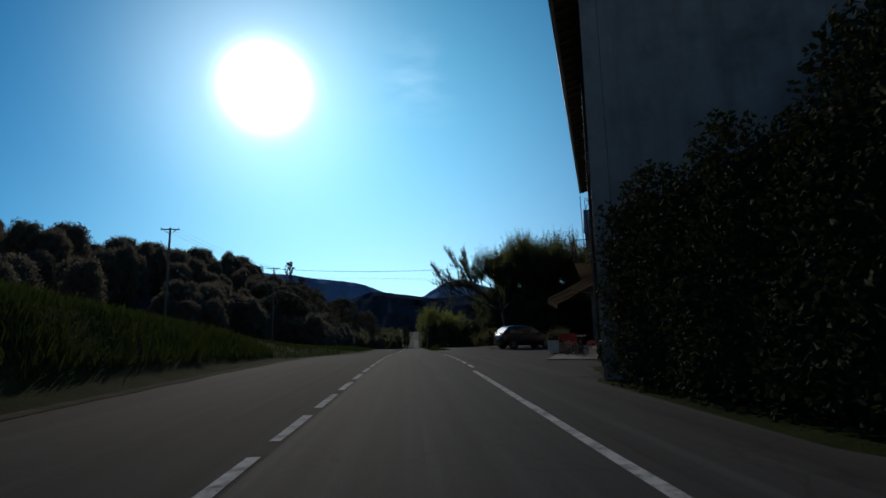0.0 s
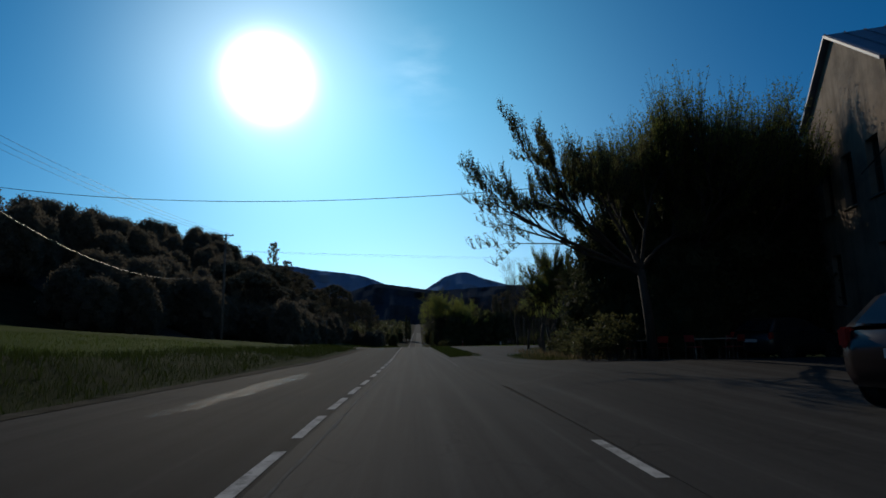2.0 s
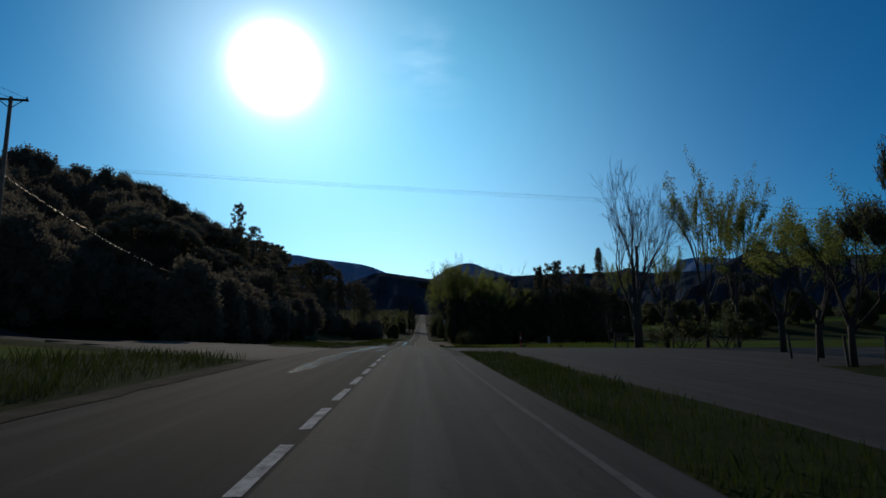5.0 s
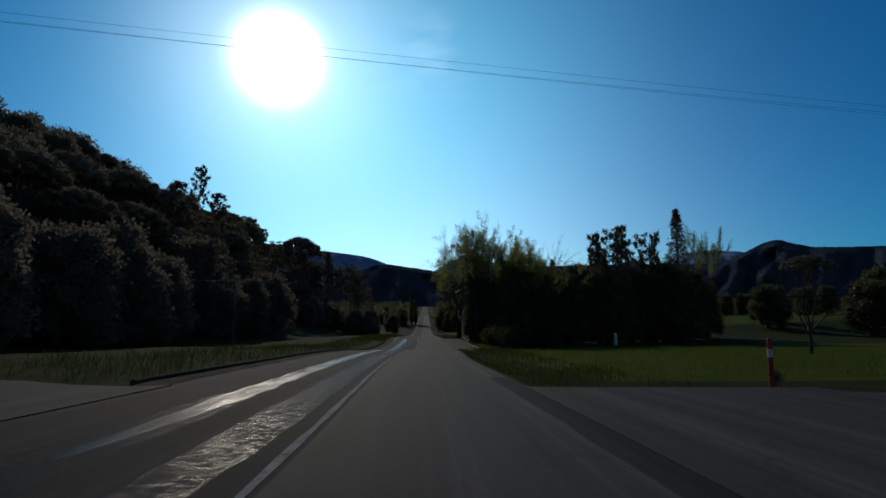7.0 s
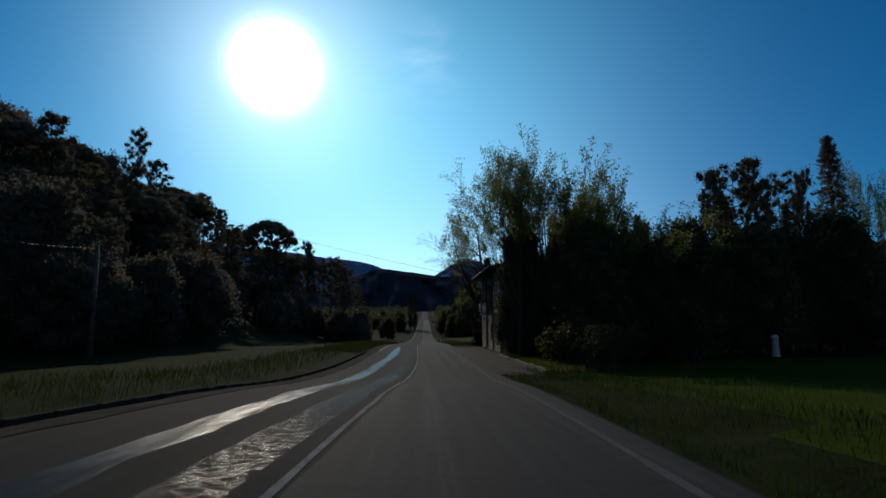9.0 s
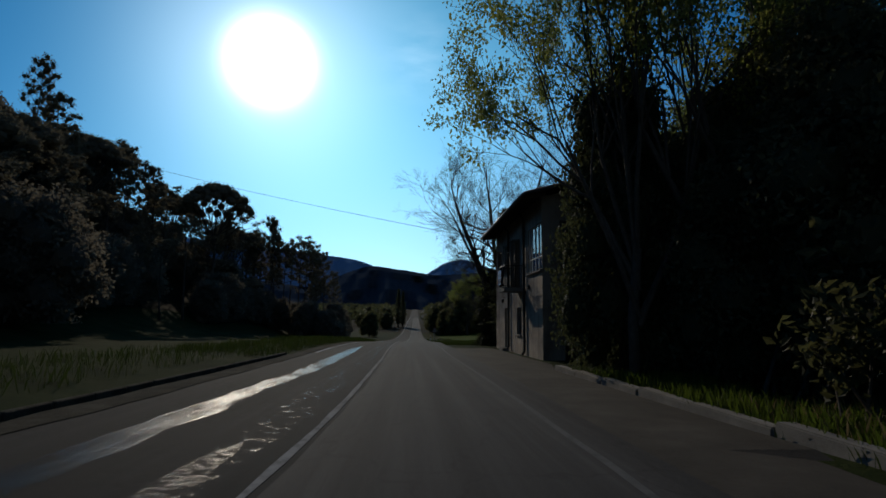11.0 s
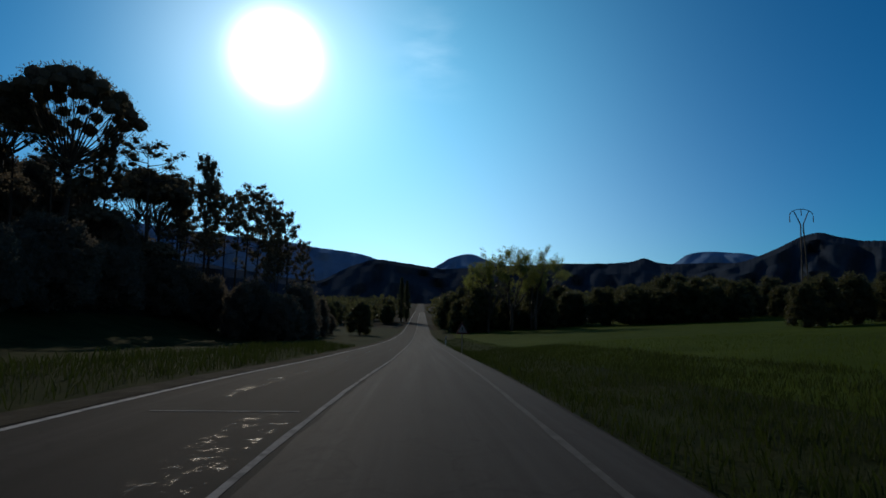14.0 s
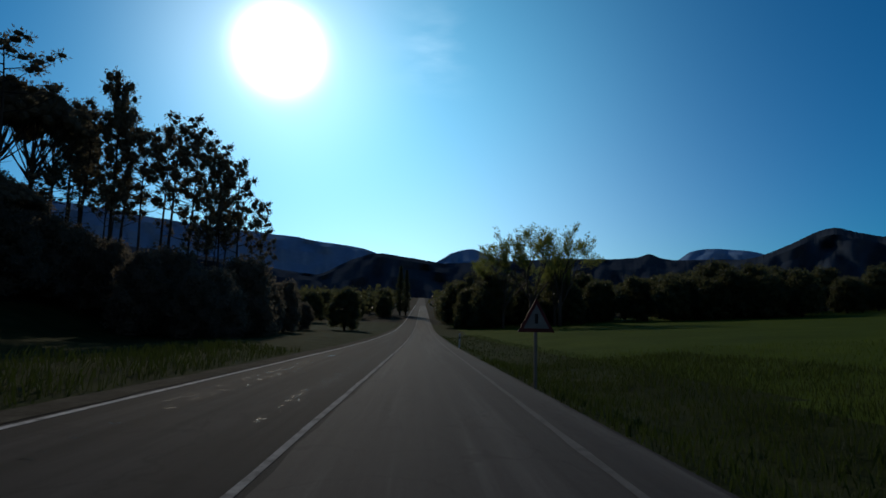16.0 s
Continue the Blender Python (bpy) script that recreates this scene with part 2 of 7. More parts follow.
def soil(name, g1, g2, g3, sc=0.5):
    m = Mat(name, 1.0, 0, 0.02)
    a = m.noise(sc, 6.0, 0.65)
    b = m.noise(14.0, 4.0, 0.7)
    c = m.ramp(a, [(0.3, g1), (0.5, g2), (0.7, g3)])
    c = m.mix(m.ramp(b, [(0.4, (0,) * 3), (0.7, (0.6,) * 3)]), c, g1)
    m.color(c).bump(b, 0.8, 0.06)
    return m.m


M_GRASSLAND = soil("rough_grass_ground", (0.012, 0.016, 0.006), (0.022, 0.03, 0.009), (0.036, 0.04, 0.016))
M_FIELD = soil("young_crop_green", (0.028, 0.045, 0.004), (0.04, 0.06, 0.006), (0.056, 0.076, 0.009), 0.18)
M_FLOOR = soil("forest_floor", (0.011, 0.010, 0.006), (0.018, 0.016, 0.009), (0.028, 0.025, 0.014))
M_VERGE = soil("dry_verge", (0.03, 0.027, 0.02), (0.05, 0.045, 0.034), (0.08, 0.072, 0.057), 1.5)
M_BLADE = leaf_mat("grass_blades", (0.017, 0.026, 0.006), (0.032, 0.046, 0.011), (0.045, 0.065, 0.012), 0.8, 0.35)
M_CROP = leaf_mat("crop_blades", (0.028, 0.045, 0.006), (0.046, 0.068, 0.01), (0.08, 0.115, 0.015))
M_STRAW = leaf_mat("dry_grass_blades", (0.06, 0.05, 0.028), (0.13, 0.11, 0.065), (0.14, 0.11, 0.055))
# needles lightened and browned: the haze of glare is put into their colour
M_PINE = leaf_mat("pine_needles_hazed", (0.09, 0.08, 0.058), (0.14, 0.122, 0.086), (0.16, 0.14, 0.085), 0.9, 0.45)
M_LAURELLEAF = leaf_mat("laurel_leaves", (0.035, 0.042, 0.022), (0.065, 0.07, 0.038), (0.09, 0.1, 0.04), 0.8, 0.3)
# brown and light too, with the glare over the wood in the colour
M_DARKLEAF = leaf_mat("evergreen_leaves_hazed", (0.094, 0.084, 0.066), (0.116, 0.104, 0.082), (0.15, 0.13, 0.095), 0.9, 0.5)
M_SPRING = leaf_mat("spring_leaves", (0.06, 0.085, 0.022), (0.12, 0.14, 0.04), (0.28, 0.3, 0.07), 0.55, 0.6)
M_SHOOT = leaf_mat("budding_leaves", (0.07, 0.08, 0.03), (0.13, 0.135, 0.05), (0.2, 0.2, 0.07))
M_SCRUB = leaf_mat("scrub_leaves", (0.03, 0.036, 0.015), (0.062, 0.066, 0.028), (0.1, 0.1, 0.04))
M_BARK = varied("bark_grey_brown", (0.016, 0.013, 0.011), (0.034, 0.028, 0.023), (0.058, 0.05, 0.042), 5.0, 0.95, 30.0, 0.9, 0.03, (1, 1, 0.25))
M_TWIG = varied("twigs", (0.025, 0.021, 0.016), (0.045, 0.038, 0.03), (0.07, 0.06, 0.048), 6.0, 0.9)


def plaster(name, base, stain, pale, streak=1.0):
    m = Mat(name, 0.92, 0, 0.25)
    a = m.noise(0.7, 6.0, 0.65)
    st = m.noise(2.2, 5.0, 0.6, (1.0, 1.0, 0.09))
    f = m.noise(45.0, 4.0, 0.65)
    c = m.ramp(a, [(0.3, stain), (0.5, base), (0.72, pale)])
    c = m.mix(m.ramp(st, [(0.48, (0,) * 3), (0.7, (0.6 * streak,) * 3)]), c, stain)
    c = m.mix(m.ramp(f, [(0.5, (0,) * 3), (0.75, (0.3,) * 3)]), c, pale)
    m.color(c).bump(f, 0.6, 0.02)
    return m.m


M_GREYWALL = plaster("grey_render", (0.27, 0.255, 0.235), (0.15, 0.14, 0.13), (0.36, 0.345, 0.32))
M_CREAM = plaster("cream_render", (0.52, 0.48, 0.40), (0.32, 0.29, 0.24), (0.62, 0.58, 0.5), 0.7)
M_BEIGE = plaster("beige_render", (0.22, 0.18, 0.14), (0.1, 0.082, 0.066), (0.29, 0.245, 0.195), 1.3)
M_BARN = plaster("barn_render", (0.40, 0.38, 0.34), (0.16, 0.15, 0.135), (0.5, 0.475, 0.43), 1.4)
M_WOODDARK = varied("old_brown_wood", (0.03, 0.022, 0.016), (0.06, 0.045, 0.033), (0.09, 0.07, 0.052), 6.0, 0.8, 40, 0.5, 0.01, (8, 8, 0.6))
M_SHUTTER = varied("shutter_paint", (0.07, 0.05, 0.038), (0.10, 0.075, 0.058), (0.14, 0.11, 0.09), 5.0, 0.65, 50, 0.3, 0.006)
M_IRON = varied("black_iron", (0.012, 0.011, 0.010), (0.022, 0.02, 0.018), (0.05, 0.035, 0.025), 8.0, 0.55, 60, 0.3, 0.004, None, 0.5, 0.6)
M_ZINC = varied("zinc_pipe", (0.10, 0.095, 0.09), (0.17, 0.165, 0.155), (0.24, 0.23, 0.22), 4.0, 0.5, 40, 0.2, 0.004, (1, 1, 0.2), 0.5, 0.5)
M_TILE = varied("clay_roof_tile", (0.16, 0.075, 0.045), (0.27, 0.13, 0.08), (0.36, 0.22, 0.15), 2.5, 0.85, 30, 0.5, 0.01)
M_SLATE = varied("blue_grey_roof_sheet", (0.05, 0.07, 0.11), (0.08, 0.11, 0.17), (0.12, 0.15, 0.21), 1.5, 0.45, 30, 0.2, 0.005)
M_CLOTH = varied("awning_canvas", (0.36, 0.29, 0.2), (0.48, 0.4, 0.29), (0.56, 0.48, 0.36), 2.0, 0.9, 80, 0.2, 0.003)
M_WHITE = varied("white_paint", (0.6, 0.59, 0.56), (0.72, 0.71, 0.68), (0.8, 0.79, 0.77), 3.0, 0.5, 40, 0.15, 0.003)
M_BLUECLOTH = varied("blue_cloth", (0.06, 0.22, 0.5), (0.08, 0.27, 0.56), (0.12, 0.33, 0.6), 5.0, 0.85, 60, 0.2, 0.003)
M_PLANTER = varied("planter_concrete", (0.32, 0.31, 0.29), (0.45, 0.44, 0.41), (0.55, 0.54, 0.5), 3.0, 0.85, 50, 0.3, 0.006)
M_POLE = varied("pole_wood", (0.06, 0.05, 0.042), (0.09, 0.078, 0.066), (0.13, 0.115, 0.1), 3.0, 0.85, 50, 0.3, 0.006)
M_RED = varied("red_plastic", (0.16, 0.012, 0.014), (0.24, 0.02, 0.02), (0.3, 0.035, 0.03), 4.0, 0.45, 60, 0.1, 0.002)
M_REFLEX = varied("white_sign_back", (0.35, 0.35, 0.35), (0.45, 0.45, 0.44), (0.55, 0.55, 0.54), 4.0, 0.45, 60, 0.1, 0.002)
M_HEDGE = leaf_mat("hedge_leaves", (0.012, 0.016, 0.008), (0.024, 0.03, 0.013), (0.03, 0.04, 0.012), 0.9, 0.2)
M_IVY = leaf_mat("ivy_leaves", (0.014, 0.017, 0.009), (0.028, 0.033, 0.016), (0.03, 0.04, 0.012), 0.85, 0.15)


def car_paint(name, col):
    m = Mat(name, 0.3, 0.0, 0.4)
    m.color(m.mix(m.ramp(m.noise(3.0, 5.0), [(0.4, (0,) * 3), (0.8, (0.5,) * 3)]), col, tuple(c * 0.6 + 0.01 for c in col)))
    m.b.inputs["Coat Weight"].default_value = 0.3
    m.b.inputs["Coat Roughness"].default_value = 0.08
    return m.m


M_CAR = car_paint("dark_red_car_paint", (0.009, 0.003, 0.004))
M_CAR2 = car_paint("black_car_paint", (0.012, 0.012, 0.014))
M_TYRE = varied("tyre_rubber", (0.012,) * 3, (0.02,) * 3, (0.035,) * 3, 9.0, 0.9)
M_RIM = varied("alloy_rim", (0.12,) * 3, (0.18,) * 3, (0.25,) * 3, 5.0, 0.3, 50, 0.1, 0.002, None, 0.5, 0.9)
M_GLASS = Mat("window_glass", 0.03, 0.0, 0.6).color((0.012, 0.016, 0.02)).m
M_LENS = Mat("lamp_lens", 0.12, 0.0, 0.6).color((0.25, 0.02, 0.02)).m
M_INSIDE = varied("dim_interior", (0.02, 0.018, 0.016), (0.03, 0.027, 0.024), (0.04, 0.036, 0.03), 2.0, 0.95)


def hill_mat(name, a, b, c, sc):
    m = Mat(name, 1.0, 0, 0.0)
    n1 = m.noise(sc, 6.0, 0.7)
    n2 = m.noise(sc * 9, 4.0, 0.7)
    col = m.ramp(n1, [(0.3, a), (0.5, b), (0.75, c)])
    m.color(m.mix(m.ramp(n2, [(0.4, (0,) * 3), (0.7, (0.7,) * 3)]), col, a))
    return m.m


# distance haze is mixed into these base colours as blue
M_HILL = hill_mat("wooded_hill_haze_tint", (0.024, 0.032, 0.044), (0.032, 0.042, 0.057), (0.04, 0.053, 0.07), 0.012)
M_RIDGE = hill_mat("far_ridge_haze_blue", (0.10, 0.17, 0.28), (0.12, 0.20, 0.32), (0.15, 0.23, 0.36), 0.003)

# ---------------------------------------------------------------- mesh helpers


class MB:
    """Collects vertices and faces of one mesh."""

    def __init__(self):
        self.v, self.f = [], []

    def add(self, vs, fs):
        k = len(self.v)
        self.v.extend(vs)
        self.f.extend([tuple(i + k for i in f) for f in fs])

    def box(self, x0, y0, z0, x1, y1, z1, m=None):
        vs = [Vector((x, y, z)) for z in (z0, z1) for y in (y0, y1) for x in (x0, x1)]
        if m is not None:
            vs = [m @ p for p in vs]
        self.add([tuple(p) for p in vs], [(0, 2, 3, 1), (4, 5, 7, 6), (0, 1, 5, 4), (2, 6, 7, 3), (0, 4, 6, 2), (1, 3, 7, 5)])

    def tube(self, pts, rad, sides=6, cap=True):
        pts = [Vector(p) for p in pts]
        k = len(self.v)
        for i, p in enumerate(pts):
            d = (pts[min(i + 1, len(pts) - 1)] - pts[max(i - 1, 0)]).normalized()
            a = d.cross(Vector((0.3, 0.9, 0.2)) if abs(d.z) > 0.8 else Vector((0, 0, 1))).normalized()
            b = d.cross(a)
            r = rad[i] if isinstance(rad, (list, tuple)) else rad
            for s in range(sides):
                t = 2 * math.pi * s / sides
                self.v.append(tuple(p + (a * math.cos(t) + b * math.sin(t)) * r))
        for i in range(len(pts) - 1):
            for s in range(sides):
                q = (s + 1) % sides
                self.f.append((k + i * sides + s, k + i * sides + q, k + (i + 1) * sides + q, k + (i + 1) * sides + s))
        if cap:
            self.f.append(tuple(k + s for s in reversed(range(sides))))
            self.f.append(tuple(k + (len(pts) - 1) * sides + s for s in range(sides)))

    def lathe(self, prof, sides=16, m=None):
        """prof: (radius, height) pairs round z."""
        k = len(self.v)
        for r, z in prof:
            for s in range(sides):
                p = Vector((r * math.cos(2 * math.pi * s / sides), r * math.sin(2 * math.pi * s / sides), z))
                self.v.append(tuple(m @ p if m is not None else p))
        for i in range(len(prof) - 1):
            for s in range(sides):
                q = (s + 1) % sides
                self.f.append((k + i * sides + s, k + i * sides + q, k + (i + 1) * sides + q, k + (i + 1) * sides + s))
        self.f.append(tuple(k + s for s in reversed(range(sides))))
        self.f.append(tuple(k + (len(prof) - 1) * sides + s for s in range(sides)))

    def mesh(self, name, mat, smooth=False):
        me = bpy.data.meshes.new(name)
        me.from_pydata(self.v, [], self.f)
        me.materials.append(mat)
        if smooth:
            me.polygons.foreach_set("use_smooth", [True] * len(me.polygons))
        me.update()
        return me


def part(name, mb, mat, parent=None, label="", smooth=False, bevel=0.0):
    me = mb.mesh(name, mat, smooth)
    if bevel:
        bm = bmesh.new()
        bm.from_mesh(me)
        bmesh.ops.bevel(bm, geom=bm.edges[:], offset=bevel, segments=2, affect="EDGES", clamp_overlap=True)
        bm.to_mesh(me)
        bm.free()
    ob = new(name, me)
    ob.parent = parent
    if label:
        ob["label"] = label
    return ob


def thing(name, label, category, group="", m=None, kind=""):
    ob = new(name)
    if m is not None:
        ob.matrix_world = m
    return tagged(ob, label, category, group, kind)


def smooth01(a, b, x):
    t = min(1.0, max(0.0, (x - a) / (b - a)))
    return t * t * (3 - 2 * t)


def curve(knots, x):
    """A smooth curve through a few knots, straight beyond the ends."""
    if x <= knots[0][0]:
        return knots[0][1]
    for i in range(len(knots) - 1):
        (x0, y0), (x1, y1) = knots[i], knots[i + 1]
        if x <= x1:
            m0 = (y1 - knots[i - 1][1]) / (x1 - knots[i - 1][0]) if i else (y1 - y0) / (x1 - x0)
            m1 = (knots[i + 2][1] - y0) / (knots[i + 2][0] - x0) if i + 2 < len(knots) else (y1 - y0) / (x1 - x0)
            h = x1 - x0
            t = (x - x0) / h
            return (2 * t**3 - 3 * t**2 + 1) * y0 + (t**3 - 2 * t**2 + t) * h * m0 + (3 * t**2 - 2 * t**3) * y1 + (t**3 - t**2) * h * m1
    return knots[-1][1]


# ---------------------------------------------------------------- ground and road
ROAD_Z = [(-40, 0.1), (0, 0.0), (22, 0.02), (36, -0.17), (50, -0.53), (84, -1.12), (98, -1.37), (111, -1.86), (121, -2.3), (130, -2.66), (137, -3.03), (143, -3.48), (150, -3.74), (156, -3.86), (162, -3.97), (168, -4.09), (174, -4.19), (179, -4.31), (190, -4.65), (204, -5.3), (250, -7.2), (300, -8.4), (350, -8.2), (450, -6.0), (560, -4.2), (900, 6.0)]
ROAD_X = [(-40, -1.78), (0, -1.55), (50, -1.24), (60, -1.17), (90, -1.31), (104, -1.28), (122, -1.34), (135, -0.85), (150, -0.2), (163, -0.09), (173, -0.16), (184, -0.12), (204, 0.34), (300, 1.4), (600, 5.0), (900, 9.0)]


def zr(y):
    return curve(ROAD_Z, y)


def xc(y):
    return curve(ROAD_X, y)


LEFT_W = [(-40, 4.6), (14, 4.7), (38, 5.0), (48, 4.8), (60, 4.1), (90, 4.2), (125, 4.3), (148, 3.6), (170, 3.5), (300, 3.6)]
RIGHT_W = 3.65


def gz(x, y):
    """The height of the land."""
    c, z = xc(min(y, 900)), zr(min(y, 900))
    lw = curve(LEFT_W, y)
    if x < c - lw:
        d = c - lw - x
        bank = curve([(-40, 2.4), (0, 2.3), (13, 2.0), (21, 1.45), (30, 1.05), (45, 0.6), (60, 0.35), (88, 0.1), (92, 0.0), (109, 0.0), (112, 0.22), (400, 0.2)], y)
        h = bank * smooth01(0.4, 3.4, d)
        h += min(d, 45) * curve([(-40, 0.06), (40, 0.075), (80, 0.085), (100, 0.05), (125, 0.0), (400, 0.0)], y)
        h += curve([(0, 19), (110, 18), (150, 19), (180, 24), (400, 22)], y) * smooth01(curve([(0, 60), (70, 45), (130, 16), (400, 16)], y), curve([(0, 130), (70, 110), (130, 66), (400, 62)], y), d) * (1 - smooth01(230, 295, y))
        h += 0.12 * noise.noise((x * 0.15, y * 0.15, 0)) * smooth01(1, 6, d)
        return z + h - 0.05
    d = x - c - RIGHT_W
    if d <= 0:
        return z - 0.06
    flat = curve([(-40, 0.1), (30, 0.12), (57, 0.05), (65, 0.0), (400, 0.0)], y)
    level = max(z + flat, 0.1 if y < 42 else z + flat) if y < 42 else z + flat + (0.1 - zr(42) - 0.08) * (1 - smooth01(42, 60, y)) * smooth01(0, 4, d)
    h = level * smooth01(0.0, 3.0, d) + z * (1 - smooth01(0.0, 3.0, d)) - z
    h += min(d, 120) * curve([(-40, 0.0), (110, 0.0), (120, 0.012), (170, 0.015), (190, 0.05), (260, 0.06), (400, 0.05)], y) * smooth01(0, 12, d)
    h += 0.06 * noise.noise((x * 0.2, y * 0.2, 3)) * smooth01(2, 8, d) * smooth01(108, 115, y)
    ditch = -0.25 * smooth01(0.2, 1.0, d) * (1 - smooth01(1.4, 3.2, d)) * smooth01(112, 118, y) * (1 - smooth01(143, 147, y))
    ditch += -0.2 * smooth01(0.3, 1.2, d) * (1 - smooth01(1.8, 4.0, d)) * smooth01(184, 190, y)
    return z + h + ditch - 0.05


def axis_steps(near, far, step, growth):
    out, x, s = [0.0], 0.0, step
    while x < far:
        x += s
        out.append(x)
        if x > near:
            s *= growth
    return out


def build_ground():
    xs = axis_steps(16, 3500, 0.8, 1.16)
    xs = [-x for x in reversed(xs[1:])] + xs
    ys = [-40 + 1.5 * i for i in range(210)]
    s = 1.6
    while ys[-1] < 4200:
        s *= 1.12
        ys.append(ys[-1] + s)
    ys = [-2500, -900, -300, -120, -60] + ys
    mb = MB()
    n = len(xs)
    for y in ys:
        for x in xs:
            mb.v.append((x, y, gz(x, y) if y < 900 else gz(x, 900)))
    for j in range(len(ys) - 1):
        for i in range(n - 1):
            mb.f.append((j * n + i, j * n + i + 1, (j + 1) * n + i + 1, (j + 1) * n + i))
    me = mb.mesh("ground", M_GRASSLAND, True)
    for m in (M_FIELD, M_FLOOR):
        me.materials.append(m)
    for p in me.polygons:
        x, y, _ = p.center
        c = xc(min(y, 900))
        if (112 < y < 152 and x > c + 6.2) or (y > 186 and x > c + 8.0 and y < 330 and x < 140):
            p.material_index = 1
        elif 28 < y < 92 and -40 < x < c - 9.5:
            p.material_index = 1
        elif (x < c - 26 and y > 92) or y > 330:
            p.material_index = 2
    return tagged(new("ground", me), "rough grass land, green crop fields and forest floor", "ground", "", "structure")


def strip(name, y0, y1, left, right, lift, mat, step=1.0, label="", category="", kind="", parent=None, wobble=0.0, follow=None):
    """A ribbon along the road between two offsets from its middle."""
    mb = MB()
    n = max(2, int((y1 - y0) / step) + 1)
    cols = max(2, int(abs((right(y0) if callable(right) else right) - (left(y0) if callable(left) else left)) / 0.8) + 2)
    for i in range(n):
        y = y0 + (y1 - y0) * i / (n - 1)
        l = left(y) if callable(left) else left
        r = right(y) if callable(right) else right
        for k in range(cols):
            o = l + (r - l) * k / (cols - 1)
            if wobble and k in (0, cols - 1):
                o += wobble * noise.noise((y * 0.7, k * 3.0, y0)) + 0.5 * wobble * noise.noise((y * 3.1, k * 3.0, y0))
            x = xc(y) + o
            mb.v.append((x, y, (follow(x, y) if follow else zr(y)) + lift))
    for i in range(n - 1):
        for k in range(cols - 1):
            mb.f.append((i * cols + k, i * cols + k + 1, (i + 1) * cols + k + 1, (i + 1) * cols + k))
    ob = part(name, mb, mat, parent)
    if label:
        tagged(ob, label, category, "", kind)
    return ob


build_ground()
road = strip("road", -40, 900, lambda y: -curve(LEFT_W, y), RIGHT_W, 0.0, M_ROAD, 1.0, "worn dark asphalt country road with cracks", "road", "structure")


def dash_row(y0, y1, off, length, period, width, mat, lift=0.006):
    y = y0
    while y < y1:
        strip("centre_line_dash", y, y + length, off - width / 2, off + width / 2, lift, mat, 0.5, parent=road, wobble=0.012)
        y += period


# broken centre line, then a thin worn full line, then broken again
dash_row(-7.14, 45.0, 0.0, 1.9, 2.66, 0.14, M_LINE)
dash_row(46.54, 95.0, 0.0, 1.75, 2.6, 0.15, M_LINE)
strip("centre_line", 96, 560, -0.04, 0.05, 0.006, M_LINE_OLD, 1.0, parent=road, wobble=0.03)
# right edge line
EDGE_X = [(52, 3.3), (60, 3.27), (90, 2.92), (112, 3.2), (125, 3.22), (150, 3.02), (166, 2.85), (176, 2.98), (205, 2.92), (560, 3.0)]
strip("edge_line", -10, 16, 3.28, 3.42, 0.006, M_LINE, 1.0, parent=road, wobble=0.015)
dash_row(17.6, 35, 3.5, 1.65, 2.6, 0.13, M_LINE)
strip("edge_line", 52, 94, lambda y: curve(EDGE_X, y) - 0.05, lambda y: curve(EDGE_X, y) + 0.05, 0.006, M_LINE_FAINT, 1.0, parent=road, wobble=0.03)
strip("edge_line", 112, 560, lambda y: curve(EDGE_X, y) - 0.045, lambda y: curve(EDGE_X, y) + 0.045, 0.006, M_LINE_FAINT, 1.0, parent=road, wobble=0.03)
strip("edge_line", 169, 560, -3.26, -3.14, 0.006, M_LINE, 1.0, parent=road, wobble=0.02)
# smooth bitumen repairs in the left lane


def tar(y0, y1, o0, o1, mat, wobble=0.1):
    mid, half = (o0 + o1) / 2, (o1 - o0) / 2
    end = min(7.0, (y1 - y0) * 0.35)

    def w(y):
        return half * min(1.0, 0.05 + math.sqrt(max(0.0, min(y - y0, y1 - y) / end)))

    strip("bitumen_patch", y0, y1, lambda y: mid - w(y), lambda y: mid + w(y), 0.004, mat, 0.4, parent=road, wobble=wobble)


tar(37.5, 50, -3.1, -2.3, M_TAR_BITS, 0.2)
tar(56, 76, -3.0, -2.2, M_TAR_FEW)
tar(86, 112, -2.5, -1.6, M_TAR_BITS)
tar(103, 158, -2.3, -1.7, M_TAR_FULL, 0.14)
tar(155, 177, -2.1, -1.5, M_TAR_FULL, 0.14)
tar(98, 150, -1.0, -0.3, M_TAR_BITS)
tar(146, 178, -0.9, -0.25, M_TAR_FEW)
strip("bitumen_patch", 174, 186.5, -0.85, -0.2, 0.004, M_TAR_FEW, 0.4, parent=road, wobble=0.14)
strip("joint_line", 186.6, 186.67, -2.3, -0.25, 0.007, M_LINE_OLD, 0.1, parent=road)
tar(188, 206, -2.2, -1.6, M_TAR_FEW)
tar(200, 224, -2.6, -2.0, M_TAR_FEW)
tar(206, 222, -0.9, -0.5, M_TAR_FEW)
strip("crack_seal", 18, 62, 0.3, 0.34, 0.007, M_LINE_FAINT, 0.6, parent=road, wobble=0.05)
strip("asphalt_repair", -40, 94, 0.12, 3.64, 0.003, M_LANE, 1.0, parent=road, wobble=0.02)
strip("asphalt_repair", 94, 112, 0.12, 3.1, 0.003, M_LANE, 1.0, parent=road, wobble=0.06)
strip("asphalt_repair", 112, 560, 0.12, 3.6, 0.003, M_LANE, 1.0, parent=road, wobble=0.06)
strip("joint_line", 95.4, 95.5, 0.1, 3.1, 0.007, M_LINE_OLD, 0.1, parent=road)
